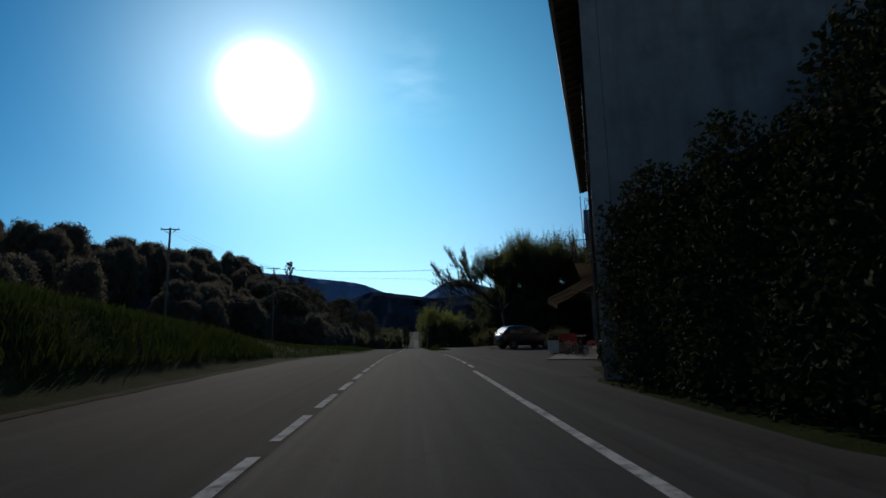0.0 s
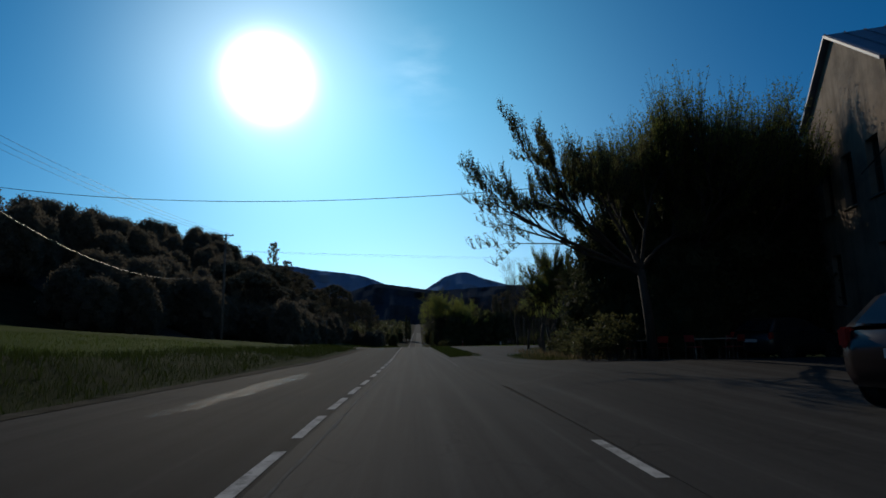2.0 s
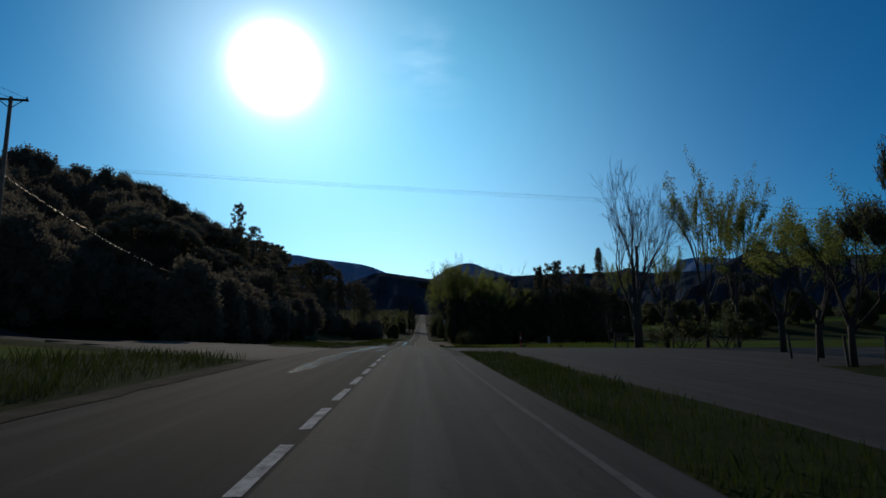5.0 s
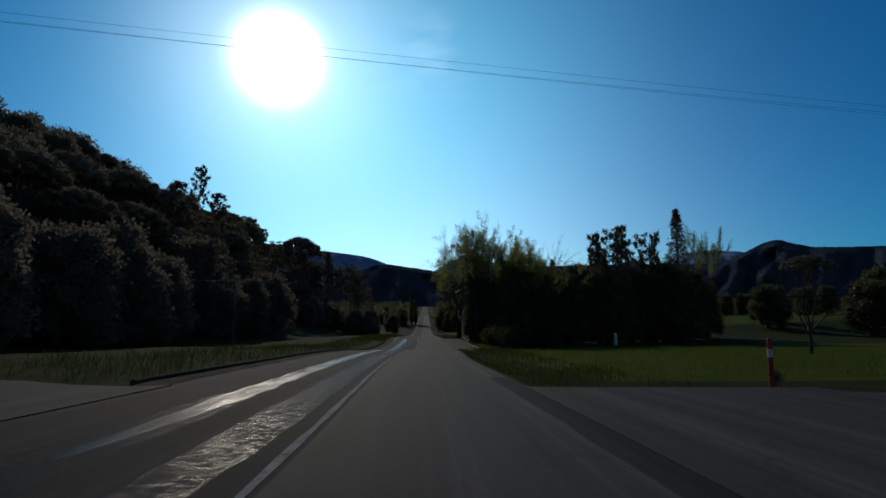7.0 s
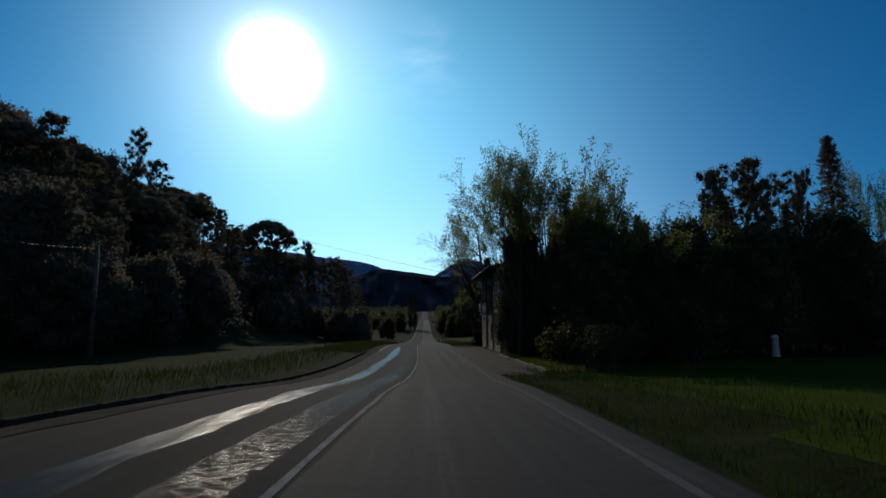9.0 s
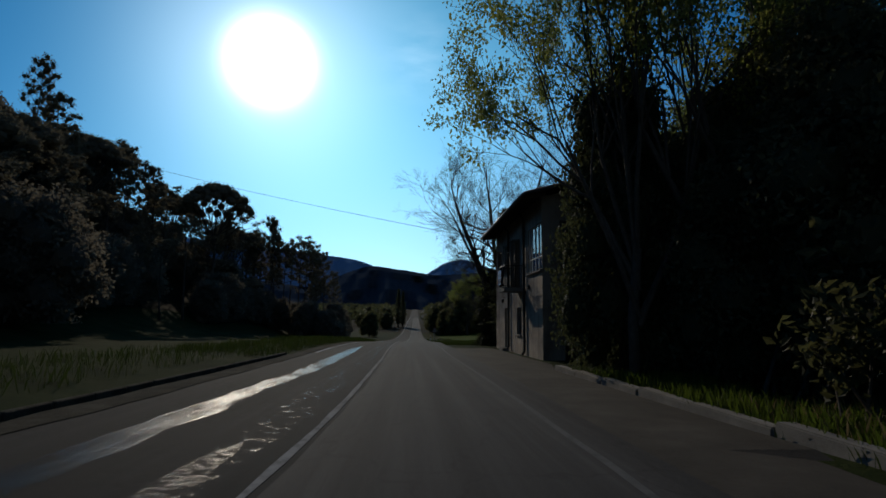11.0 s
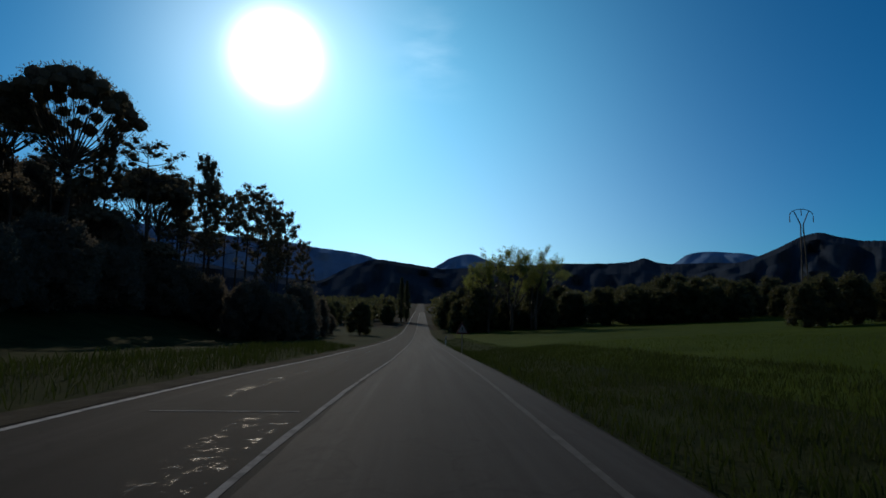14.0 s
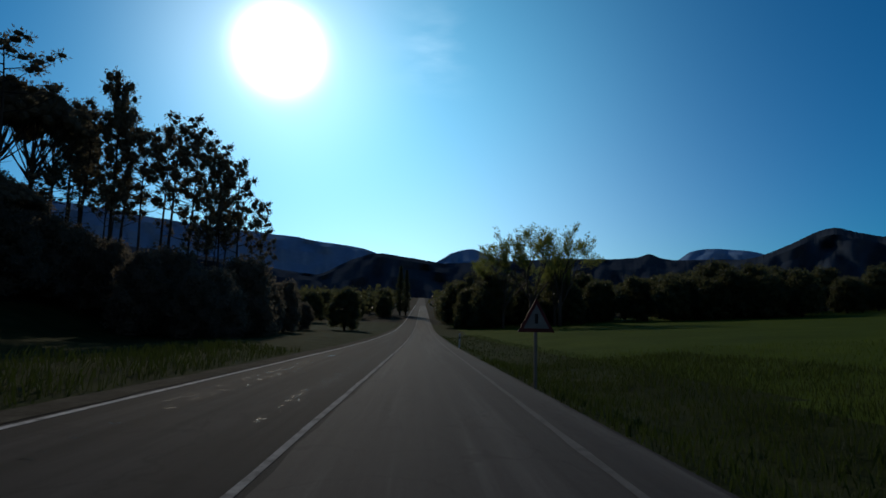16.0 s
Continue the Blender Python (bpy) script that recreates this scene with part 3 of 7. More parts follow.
# sandy edges
strip("verge", -40, 92, lambda y: -curve(LEFT_W, y) - 0.7, lambda y: -curve(LEFT_W, y) + 0.1, 0.012, M_VERGE, 1.0, "narrow sandy road edge with gravel", "verge", "structure", wobble=0.15)
strip("verge", 110, 300, lambda y: -curve(LEFT_W, y) - 0.5, lambda y: -curve(LEFT_W, y) + 0.15, 0.012, M_VERGE, 1.0, "narrow sandy road edge with gravel", "verge", "structure", wobble=0.15)


def sheet(name, outline, lift, mat, label, category, cell=1.2, height=None):
    """A surface that follows the land inside an outline of a few corners."""
    xs, ys = [p[0] for p in outline], [p[1] for p in outline]

    def inside(x, y):
        hit = False
        for (x0, y0), (x1, y1) in zip(outline, outline[1:] + outline[:1]):
            if (y0 > y) != (y1 > y) and x < x0 + (y - y0) / (y1 - y0) * (x1 - x0):
                hit = not hit
        return hit

    bm = bmesh.new()
    face = bm.faces.new([bm.verts.new((x, y, 0)) for x, y in outline])
    for axis, lo, hi in ((0, min(xs), max(xs)), (1, min(ys), max(ys))):
        k = lo + cell
        while k < hi:
            co, no = ((k, 0, 0), (1, 0, 0)) if axis == 0 else ((0, k, 0), (0, 1, 0))
            bmesh.ops.bisect_plane(bm, geom=bm.verts[:] + bm.edges[:] + bm.faces[:], plane_co=co, plane_no=no)
            k += cell
    for v in bm.verts:
        v.co.z = (height or gz)(v.co.x, v.co.y) + lift
    for v in bm.verts:
        off = v.co.x - xc(v.co.y)
        if v.is_boundary and (off > RIGHT_W + 0.06 or off < -curve(LEFT_W, v.co.y) - 0.1):
            v.co.z = gz(v.co.x, v.co.y) - 0.015
    bmesh.ops.triangulate(bm, faces=bm.faces[:])
    rim = [e for e in bm.edges if e.is_boundary]
    low = bmesh.ops.extrude_edge_only(bm, edges=rim)["geom"]
    for v in low:
        if isinstance(v, bmesh.types.BMVert):
            v.co.z -= 0.3
    for fc in bm.faces:
        fc.normal_update()
        if fc.normal.z < -0.1:
            fc.normal_flip()
    me = bpy.data.meshes.new(name)
    bm.to_mesh(me)
    bm.free()
    me.materials.append(mat)
    return tagged(new(name, me), label, category, "", "structure")


def side(y):
    return xc(y) + RIGHT_W


def above(x, y):
    """Just over the land, or over the road where they meet."""
    return max(gz(x, y), gz(x + 1.0, y) - 0.02, gz(x, y + 1.2), gz(x, y - 1.2))


# the forecourt before the cafe and the lane that leaves it
sheet("forecourt", [(side(2) - 0.05, -2), (side(20) - 0.05, 20), (side(40) - 0.05, 40), (side(57) - 0.05, 57), (side(63) - 0.05, 63.0), (4.0, 67), (5.0, 78), (4.8, 88), (4.9, 93.5), (5.6, 95.6), (8, 95.6), (30, 95.6), (30, 92), (13.5, 88), (8.8, 71), (6.7, 65), (6.2, 60), (5.9, 53.5), (7.0, 51.6), (14, 51), (20, 44), (13, 34), (4.2, 11.3), (4.0, 5), (6, -2)], 0.03, M_ROAD2, "pale worn asphalt forecourt and side lane", "forecourt", 1.2, above)
sheet("side_road", [(side(99) - 0.1, 99.6), (side(99) + 0.12, 99.6), (3.1, 99.5), (4.0, 99.0), (4.5, 97.6), (4.7, 95.5), (5.4, 93.8), (7.6, 93.2), (60, 90), (60, 103), (13.5, 108), (8, 109.5), (side(109) - 0.1, 109.5)], 0.03, M_ROAD2, "pale cracked asphalt side road joining the main road", "side road", 1.2, above)
sheet("side_road", [(xc(92) - 4.1, 91.5), (xc(110) - 4.0, 110), (-10, 110.5), (-16, 113), (-60, 121), (-60, 110), (-20, 98), (-9, 92)], 0.03, M_ROAD2, "pale cracked asphalt side road joining the main road", "side road", 1.2, above)
sheet("pavement", [(side(146) - 0.05, 145.5), (4.9, 146.0), (5.35, 150), (5.5, 159.5), (6.25, 163.2), (6.25, 176.6), (5.2, 176.3), (side(175) - 0.05, 174.8)], 0.06, M_DUST, "dusty brown beaten ground before the house", "pavement", 1.0)


# ---------------------------------------------------------------- plants


def rnd(a, b):
    return random.uniform(a, b)


def turned(d, angle, spin):
    """d bent by angle, in a direction given by spin."""
    a = d.cross(Vector((0, 0, 1)) if abs(d.z) < 0.95 else Vector((1, 0, 0))).normalized()
    b = d.cross(a)
    return (d * math.cos(angle) + (a * math.cos(spin) + b * math.sin(spin)) * math.sin(angle)).normalized()


def grow(wood, tips, p, d, length, r, level, spread=0.6, ratio=0.68, kids=3, up=0.1, seg=3, wander=0.18, tip_r=0.006):
    """One limb and the limbs on it. tips collects (place, direction, level) along the last limbs."""
    pts, rads = [p.copy()], [r]
    for i in range(seg):
        d = (d + Vector((rnd(-1, 1), rnd(-1, 1), rnd(-1, 1))) * wander + Vector((0, 0, up))).normalized()
        p = p + d * (length / seg)
        pts.append(p.copy())
        rads.append(max(tip_r, r * (1 - 0.45 * (i + 1) / seg)) if level else max(tip_r * 0.6, r * (1 - 0.8 * (i + 1) / seg)))
    wood.tube(pts, rads, 7 if r > 0.12 else (5 if r > 0.035 else 3), False)
    if level == 0:
        for k in range(1, len(pts)):
            tips.append((pts[k], d))
        return
    n = kids + (1 if random.random() < 0.4 else 0)
    for k in range(n):
        q = (k + 1) / n
        i = min(seg, max(1, round(seg * (0.35 + 0.65 * q))))
        grow(wood, tips, pts[i], turned(d, spread * rnd(0.6, 1.25), rnd(0, 6.28)), length * ratio * rnd(0.75, 1.15), rads[i] * 0.68, level - 1, spread, ratio, kids, up, seg, wander, tip_r)


def leaf(mb, p, size, n=None):
    """A bent diamond leaf."""
    a = Vector((rnd(-1, 1), rnd(-1, 1), rnd(-1, 1))).normalized() if n is None else n
    b = a.cross(Vector((rnd(-1, 1), rnd(-1, 1), rnd(-1, 1)))).normalized()
    c = a.cross(b) * 0.15
    mb.add([tuple(p), tuple(p + (a * 0.5 + b * 0.32 + c) * size), tuple(p + a * size), tuple(p + (a * 0.5 - b * 0.32 + c) * size)], [(0, 1, 2, 3)])


def lump(mb, c, r, flat=1.0, sides=8, rings=5):
    """An uneven rounded body: the dense inside of a clump of leaves."""
    k = len(mb.v)
    for i in range(rings):
        f = -1.35 + 2.7 * i / (rings - 1)
        for j in range(sides):
            a = 2 * math.pi * (j + 0.5 * (i % 2)) / sides
            q = r * (0.86 + 0.3 * random.random())
            mb.v.append((c.x + q * math.cos(f) * math.cos(a), c.y + q * math.cos(f) * math.sin(a), c.z + q * math.sin(f) * flat))
    for i in range(rings - 1):
        for j in range(sides):
            n = (j + 1) % sides
            mb.f.append((k + i * sides + j, k + i * sides + n, k + (i + 1) * sides + n, k + (i + 1) * sides + j))
    mb.f.append(tuple(k + j for j in reversed(range(sides))))
    mb.f.append(tuple(k + (rings - 1) * sides + j for j in range(sides)))


def clump(mb, c, r, n, size, flat=1.0, needles=True, core=0.72):
    """A bunch of needles or leaves round a dense inside."""
    if core:
        lump(mb, c, r * core, flat, 7, 4)
    for _ in range(n):
        d = Vector((rnd(-1, 1), rnd(-1, 1), rnd(-1, 1))).normalized()
        p = c + Vector((d.x, d.y, d.z * flat)) * r * rnd(0.5, 1.08)
        if needles:
            for _ in range(2):
                a = (d + Vector((rnd(-1, 1), rnd(-1, 1), rnd(-0.6, 1))) * 0.8).normalized() * size * rnd(0.6, 1.2)
                b = a.cross(Vector((rnd(-1, 1), rnd(-1, 1), rnd(-1, 1)))).normalized() * size * 0.13
                mb.add([tuple(p - b * 0.4), tuple(p + a * 0.55 + b), tuple(p + a), tuple(p + a * 0.5 - b)], [(0, 1, 2, 3)])
        else:
            leaf(mb, p, size * rnd(0.6, 1.3))


def tuft(mb, p, size, n=5):
    """A tuft of needles: thin blades from one point."""
    for _ in range(n):
        a = Vector((rnd(-1, 1), rnd(-1, 1), rnd(-0.5, 1))).normalized() * size * rnd(0.6, 1.1)
        b = a.cross(Vector((rnd(-1, 1), rnd(-1, 1), rnd(-1, 1)))).normalized() * size * 0.12
        mb.add([tuple(p - b * 0.5), tuple(p + a * 0.6 + b), tuple(p + a), tuple(p + a * 0.5 - b)], [(0, 1, 2, 3)])


def tree_thing(name, label, category, wood, wmat, crown=None, cmat=None, group="", crown_name="crown"):
    t = thing(name, label, category, group)
    part("trunk", wood, wmat, t, "", True)
    if crown is not None and crown.v:
        part(crown_name, crown, cmat, t)
    return t


def umbrella_pine(h, spread):
    """A stone pine: bare trunk, limbs fanned out like ribs, and a lumpy domed crown."""
    wood, crown = MB(), MB()
    lean = Vector((rnd(-0.05, 0.05), rnd(-0.05, 0.05), 1)).normalized()
    fork = lean * h * 0.58
    wood.tube([(0, 0, -0.6), tuple(lean * h * 0.2), tuple(lean * h * 0.4 + Vector((rnd(-0.2, 0.2), rnd(-0.2, 0.2), 0))), tuple(fork)], [0.27, 0.23, 0.2, 0.16], 8)
    rad = h * 0.33 * spread
    for k in range(64):
        a, q = k * 2.4, math.sqrt((k + 0.5) / 64)
        rr = rad * q * rnd(0.9, 1.06) * (1 + 0.1 * math.sin(a * 2 + spread * 9))
        z = h * (0.95 - 0.17 * q ** 2.4) + rnd(-0.25, 0.2)
        c = Vector((rr * math.cos(a), rr * math.sin(a), z)) + Vector((lean.x, lean.y, 0)) * h
        clump(crown, c, h * rnd(0.05, 0.068), 52, 0.24, 0.72)
        if k % 2:
            mid = fork.lerp(c, 0.55) + Vector((rnd(-0.3, 0.3), rnd(-0.3, 0.3), -0.06 * h * q))
            start = fork - lean * h * rnd(0, 0.1)
            wood.tube([start, start.lerp(mid, 0.55) + Vector((0, 0, -0.1)), mid, c], [0.085, 0.06, 0.04, 0.015], 5, False)
            for _ in range(2):
                e = c + Vector((rnd(-0.9, 0.9), rnd(-0.9, 0.9), rnd(-0.5, 0.1)))
                wood.tube([mid, mid.lerp(e, 0.6), e], [0.025, 0.018, 0.008], 3, False)
    for _ in range(7):
        a, q = rnd(0, 6.283), rnd(0.3, 0.56)
        e = lean * h * q + Vector((math.cos(a), math.sin(a), rnd(-0.15, 0.3))) * rnd(0.6, 1.8)
        wood.tube([lean * h * q, e], [0.03, 0.008], 4, False)
    return wood, crown


def tall_pine(h, dense=1.0, low=0.45, plume=0.0):
    """A pine with a bare lower trunk; plume: how far the limbs sweep up into a feathery head instead of layered pads."""
    wood, crown = MB(), MB()
    pts = [Vector((0, 0, -0.6))]
    d = Vector((rnd(-0.05, 0.05), rnd(-0.05, 0.05), 1)).normalized()
    for i in range(7):
        d = (d + Vector((rnd(-0.05, 0.05), rnd(-0.05, 0.05), 0.08))).normalized()
        pts.append(pts[-1] + d * (h + 0.4) / 7)
    wood.tube(pts, [0.19 - 0.024 * i for i in range(8)], 7)
    for k in range(6):
        f = rnd(low - 0.3, low) * 7
        i = min(6, int(f))
        p = pts[i].lerp(pts[i + 1], f - i)
        a = rnd(0, 6.283)
        wood.tube([p, p + Vector((math.cos(a), math.sin(a), rnd(-0.2, 0.5))) * rnd(0.4, 1.2)], [0.025, 0.007], 4, False)
    for k in range(int(26 * dense)):
        q = low + (1.0 - low) * ((k + rnd(0, 0.9)) / (26 * dense)) ** 0.85
        f = min(6.98, q * 7)
        i = int(f)
        p = pts[i].lerp(pts[i + 1], f - i)
        a = k * 2.4 + rnd(-0.4, 0.4)
        rise = rnd(0.0, 0.45) + plume * rnd(0.6, 1.3)
        ln = (h * 0.17 * (1.25 - q) / (1.15 - low) + rnd(0.3, 0.7)) * (1.0 - 0.25 * plume)
        e = p + Vector((math.cos(a), math.sin(a), rise)).normalized() * ln
        wood.tube([p, p.lerp(e, 0.5) + Vector((0, 0, -0.08 * ln)), e], [0.045, 0.03, 0.012], 4, False)
        for u in (0.55, 0.8, 1.0):
            c = p.lerp(e, u) + Vector((rnd(-0.35, 0.35), rnd(-0.35, 0.35), rnd(0.0, 0.3)))
            clump(crown, c, rnd(0.34, 0.55), 22, 0.26, 0.62 + 0.5 * plume, True, 0.6)
    for _ in range(3):
        clump(crown, pts[-1] + Vector((rnd(-0.3, 0.3), rnd(-0.3, 0.3), rnd(-0.6, 0.1))), 0.4, 22, 0.28, 1.0, True, 0.5)
    return wood, crown


def oak_clump(h, wide, n=5200, leaf_size=0.32, low=0.1):
    """A dense, round-headed tree of many clumps of small leaves, uneven outside."""
    wood, crown = MB(), MB()
    wood.tube([(0, 0, -0.5), (rnd(-0.1, 0.1), 0, h * 0.2), (rnd(-0.2, 0.2), rnd(-0.2, 0.2), h * 0.45)], [0.22, 0.18, 0.13], 7)
    lobes = 30
    for k in range(lobes):
        a, q = k * 2.4, (k + 0.5) / lobes
        z = h * (low + (0.86 - low) * q) + rnd(-0.3, 0.3)
        girth = math.sin(math.pi * min(1.0, 0.3 + 0.62 * q)) ** 0.7
        rr = wide * 0.36 * girth * rnd(0.55, 1.05)
        c = Vector((rr * math.cos(a), rr * math.sin(a), z))
        if k % 4 == 0:
            wood.tube([(0, 0, h * 0.3 * q + h * 0.1), tuple(c)], [0.08, 0.03], 4, False)
        clump(crown, c, wide * rnd(0.15, 0.21), n // lobes, leaf_size, 0.9, False, 0.58)
    for v, (x, y, z) in enumerate(crown.v):
        if z < 0.05:
            crown.v[v] = (x, y, 0.05)
    return wood, crown


def bare_tree(h, leaves=0, leaf_size=0.12, levels=4, spread=0.5, pale=True, trunk=0.28, kids=3, droop=0.05, clear=0.25, fans=5, wide=0.7, side=0):
    """A broad tree of fine bare limbs, with or without the first leaves."""
    wood, crown, tips = MB(), MB(), []
    top = Vector((rnd(-0.2, 0.2), rnd(-0.2, 0.2), h * clear))
    wood.tube([(0, 0, -0.6), (0, 0, h * clear * 0.5), tuple(top)], [trunk, trunk * 0.86, trunk * 0.75], 9)
    for k in range(fans):
        d = turned(Vector((0, 0, 1)), rnd(0.12, wide), k * 6.283 / fans + rnd(-0.4, 0.4))
        grow(wood, tips, top - Vector((0, 0, rnd(0, 0.12) * h)), d, h * 0.3, trunk * 0.5, levels - 1, spread, 0.66, kids, droop, 3, 0.14, 0.007)
    for k in range(side):
        d = Vector((-1, rnd(-0.45, 0.35), 0.7 + 0.8 * k / side)).normalized()
        grow(wood, tips, top + Vector((0, 0, h * (0.02 + 0.2 * k / side))), d, h * 0.2, trunk * 0.42, levels - 1, spread, 0.62, kids, -0.02, 3, 0.14, 0.007)
    if leaves:
        for _ in range(leaves):
            p, d = random.choice(tips)
            leaf(crown, p + Vector((rnd(-1, 1), rnd(-1, 1), rnd(-1, 1))) * 0.22, leaf_size * rnd(0.6, 1.3))
    return wood, crown


def pollard(h, limbs):
    """An old pollarded tree; limbs: (direction, length, radius, rise, leaves on a shoot) from its low fork, all set with upright leafy shoots."""
    wood, crown = MB(), MB()
    base = Vector((-0.3, 0.0, h * 0.4))
    wood.tube([(0, 0, -0.4), (-0.12, 0, h * 0.2), tuple(base)], [0.2, 0.17, 0.14], 9)
    for d, ln, r, rise, leafy in limbs:
        tips = []
        grow(wood, tips, base + Vector((0, 0, rnd(-0.3, 0.2))), Vector(d).normalized(), ln, r, 2, 0.5, 0.5, 4, rise, 4, 0.12, 0.008)
        for p, d2 in tips:
            for _ in range(8):
                up = turned((Vector((0, 0, 1)) + d2 * rnd(0.1, 0.8)).normalized(), rnd(0, 0.35), rnd(0, 6.28))
                lg = rnd(0.3, 1.35) * (0.55 if leafy < 8 else (1.0 if leafy < 17 else 2.1))
                q = p + up * lg
                wood.tube([p, p.lerp(q, 0.5) + Vector((rnd(-0.06, 0.06), rnd(-0.06, 0.06), 0)), q], [0.009, 0.007, 0.003], 3, False)
                for _ in range(leafy):
                    leaf(crown, p.lerp(q, rnd(0.15, 1.03)) + Vector((rnd(-0.07, 0.07), rnd(-0.07, 0.07), 0)), rnd(0.05, 0.105))
    return wood, crown


def conifer(h, r, dense=1.0, column=False):
    wood, crown = MB(), MB()
    wood.tube([(0, 0, -0.4), (0, 0, h * 0.5), (0, 0, h)], [0.2, 0.12, 0.02], 7)
    rings = int(h * (4.2 if not column else 5))
    for i in range(rings):
        q = i / rings
        rr = r * ((1 - q) ** 0.8 if not column else (0.35 + 0.65 * math.sin(min(1, q * 1.25 + 0.12) * math.pi) ** 0.6) * (1.0 if q < 0.75 else (1 - q) * 4)) * rnd(0.75, 1.12)
        z = h * (0.08 + 0.92 * q)
        for k in range(int(9 * dense)):
            a = rnd(0, 6.283)
            d = Vector((math.cos(a), math.sin(a), -0.25 if not column else 1.2)).normalized()
            tip = Vector((0, 0, z)) + Vector((math.cos(a) * rr, math.sin(a) * rr, (-0.22 if not column else 0.3) * rr))
            if not column:
                wood.tube([(0, 0, z), tuple(tip)], [0.02, 0.005], 3, False)
            for m in range(4):
                p = Vector((0, 0, z)).lerp(tip, rnd(0.35, 1.0))
                tuft(crown, p, rnd(0.25, 0.42), 3)
    return wood, crown


def shrub(h, wide, n=900, size=0.13):
    wood, crown, tips = MB(), MB(), []
    for k in range(9):
        grow(wood, tips, Vector((rnd(-0.2, 0.2) * wide, rnd(-0.2, 0.2) * wide, -0.1)), turned(Vector((0, 0, 1)), rnd(0.1, 0.8), rnd(0, 6.28)), h * 0.6, 0.025, 1, 0.5, 0.6, 3, 0.08)
    for _ in range(n):
        p, d = random.choice(tips)
        leaf(crown, p + Vector((rnd(-1, 1), rnd(-1, 1), rnd(-1, 1))) * h * 0.12, size * rnd(0.6, 1.3))
    return wood, crown


def palm(h):
    t = thing("palm_tree", "fan palm with a shaggy trunk and drooping old fronds", "palm tree")
    wood, crown, dead = MB(), MB(), MB()
    n = 14
    wood.tube([(0.03 * math.sin(i), 0, -0.4 + (h + 0.4) * i / n) for i in range(n + 1)], [0.2 + 0.03 * (i % 2) for i in range(n + 1)], 9)

    def fan(mb, base, d, stem, size):
        tip = base + d * stem
        mb.tube([base, tip], [0.018, 0.01], 3, False)
        s = d.cross(Vector((0, 0, 1))).normalized()
        for k in range(22):
            a = (k / 21 - 0.5) * 4.3
            e = (d * math.cos(a) + s * math.sin(a) + Vector((0, 0, -0.12))).normalized()
            w = e.cross(d.cross(s)).normalized() * 0.024
            mid = tip + e * size * 0.55
            end = tip + e * size + Vector((0, 0, -0.1 * size * (1 + abs(a))))
            mb.add([tuple(tip), tuple(mid + w), tuple(end), tuple(mid - w)], [(0, 1, 2, 3)])

    for k in range(40):
        a = k * 2.4
        e = rnd(-0.25, 1.2)
        fan(crown, Vector((0, 0, h)), Vector((math.cos(a) * math.cos(e), math.sin(a) * math.cos(e), math.sin(e))), rnd(0.55, 0.9), rnd(0.6, 0.8))
    for k in range(34):
        a, e = k * 2.4 + 1, rnd(-1.35, -0.6)
        fan(dead, Vector((0, 0, h - rnd(0.1, 1.6))), Vector((math.cos(a) * math.cos(e), math.sin(a) * math.cos(e), math.sin(e))), rnd(0.4, 0.6), rnd(0.5, 0.7))
    part("trunk", wood, M_BARK, t)
    part("fronds", crown, M_LAURELLEAF, t)
    part("dead_fronds", dead, M_STRAW, t, "dry brown hanging fronds")
    return t


def plant(src, x, y, s=1.0, turn=None, z=None, sz=None):
    ob = copy_thing(src, pose(x, y, gz(x, y) if z is None else z, 0, 0, rnd(0, 360) if turn is None else turn))
    ob.scale = (s, s, sz or s)
    return ob


def settle(ob, x, y, s=1.0, turn=0.0, sz=None):
    ob.matrix_world = pose(x, y, gz(x, y), 0, 0, turn)
    ob.scale = (s, s, sz or s)


random.seed(11)


def stock(name, label, category, maker, wmat, cmat, n, group):
    return [tree_thing(name, label, category, *(lambda wc: (wc[0], wmat, wc[1], cmat))(maker(k)), group) for k in range(n)]


UMBRELLA = stock("umbrella_pine", "umbrella pine with a flat dark crown on a bare trunk", "pine tree", lambda k: umbrella_pine(14, (1.08, 0.82, 0.95)[k]), M_BARK, M_PINE, 3, "pines of the roadside wood")
TALL = stock("tall_pine", "tall thin pine with ragged clumps of needles", "pine tree", lambda k: tall_pine(14, (1.0, 0.85, 1.1, 0.95)[k], (0.5, 0.55, 0.45, 0.5)[k], (0.9, 0.0, 0.15, 0.6)[k]), M_BARK, M_PINE, 4, "pines of the roadside wood")
THIN = stock("tall_pine", "thin pine with a bare trunk and a small ragged crown", "pine tree", lambda k: tall_pine(14, (0.55, 0.5, 0.62)[k], (0.68, 0.74, 0.64)[k], (0.0, 0.2, 0.5)[k]), M_BARK, M_PINE, 3, "pines of the roadside wood")
LAUREL = stock("laurel", "dense dark evergreen with small leaves", "tree", lambda k: oak_clump(8, 6, 26000, 0.17, 0.06), M_BARK, M_LAURELLEAF, 2, "dense evergreens")
OAK = stock("holm_oak", "dense dark evergreen oak in the wood", "oak tree", lambda k: oak_clump(8, 6.5 + k, 10500, 0.3), M_BARK, M_DARKLEAF, 3, "oaks of the roadside wood")
SCRUB = stock("hedgerow_tree", "leafy hedgerow tree in dull spring green", "tree", lambda k: oak_clump(7, 6, 8400, 0.24), M_BARK, M_SCRUB, 3, "hedgerow trees")
BARE = stock("bare_tree", "leafless tree with fine grey-brown twigs", "tree", lambda k: bare_tree(11, 0, 0.1, 4, 0.5, trunk=0.2), M_TWIG, M_SHOOT, 2, "bare trees")
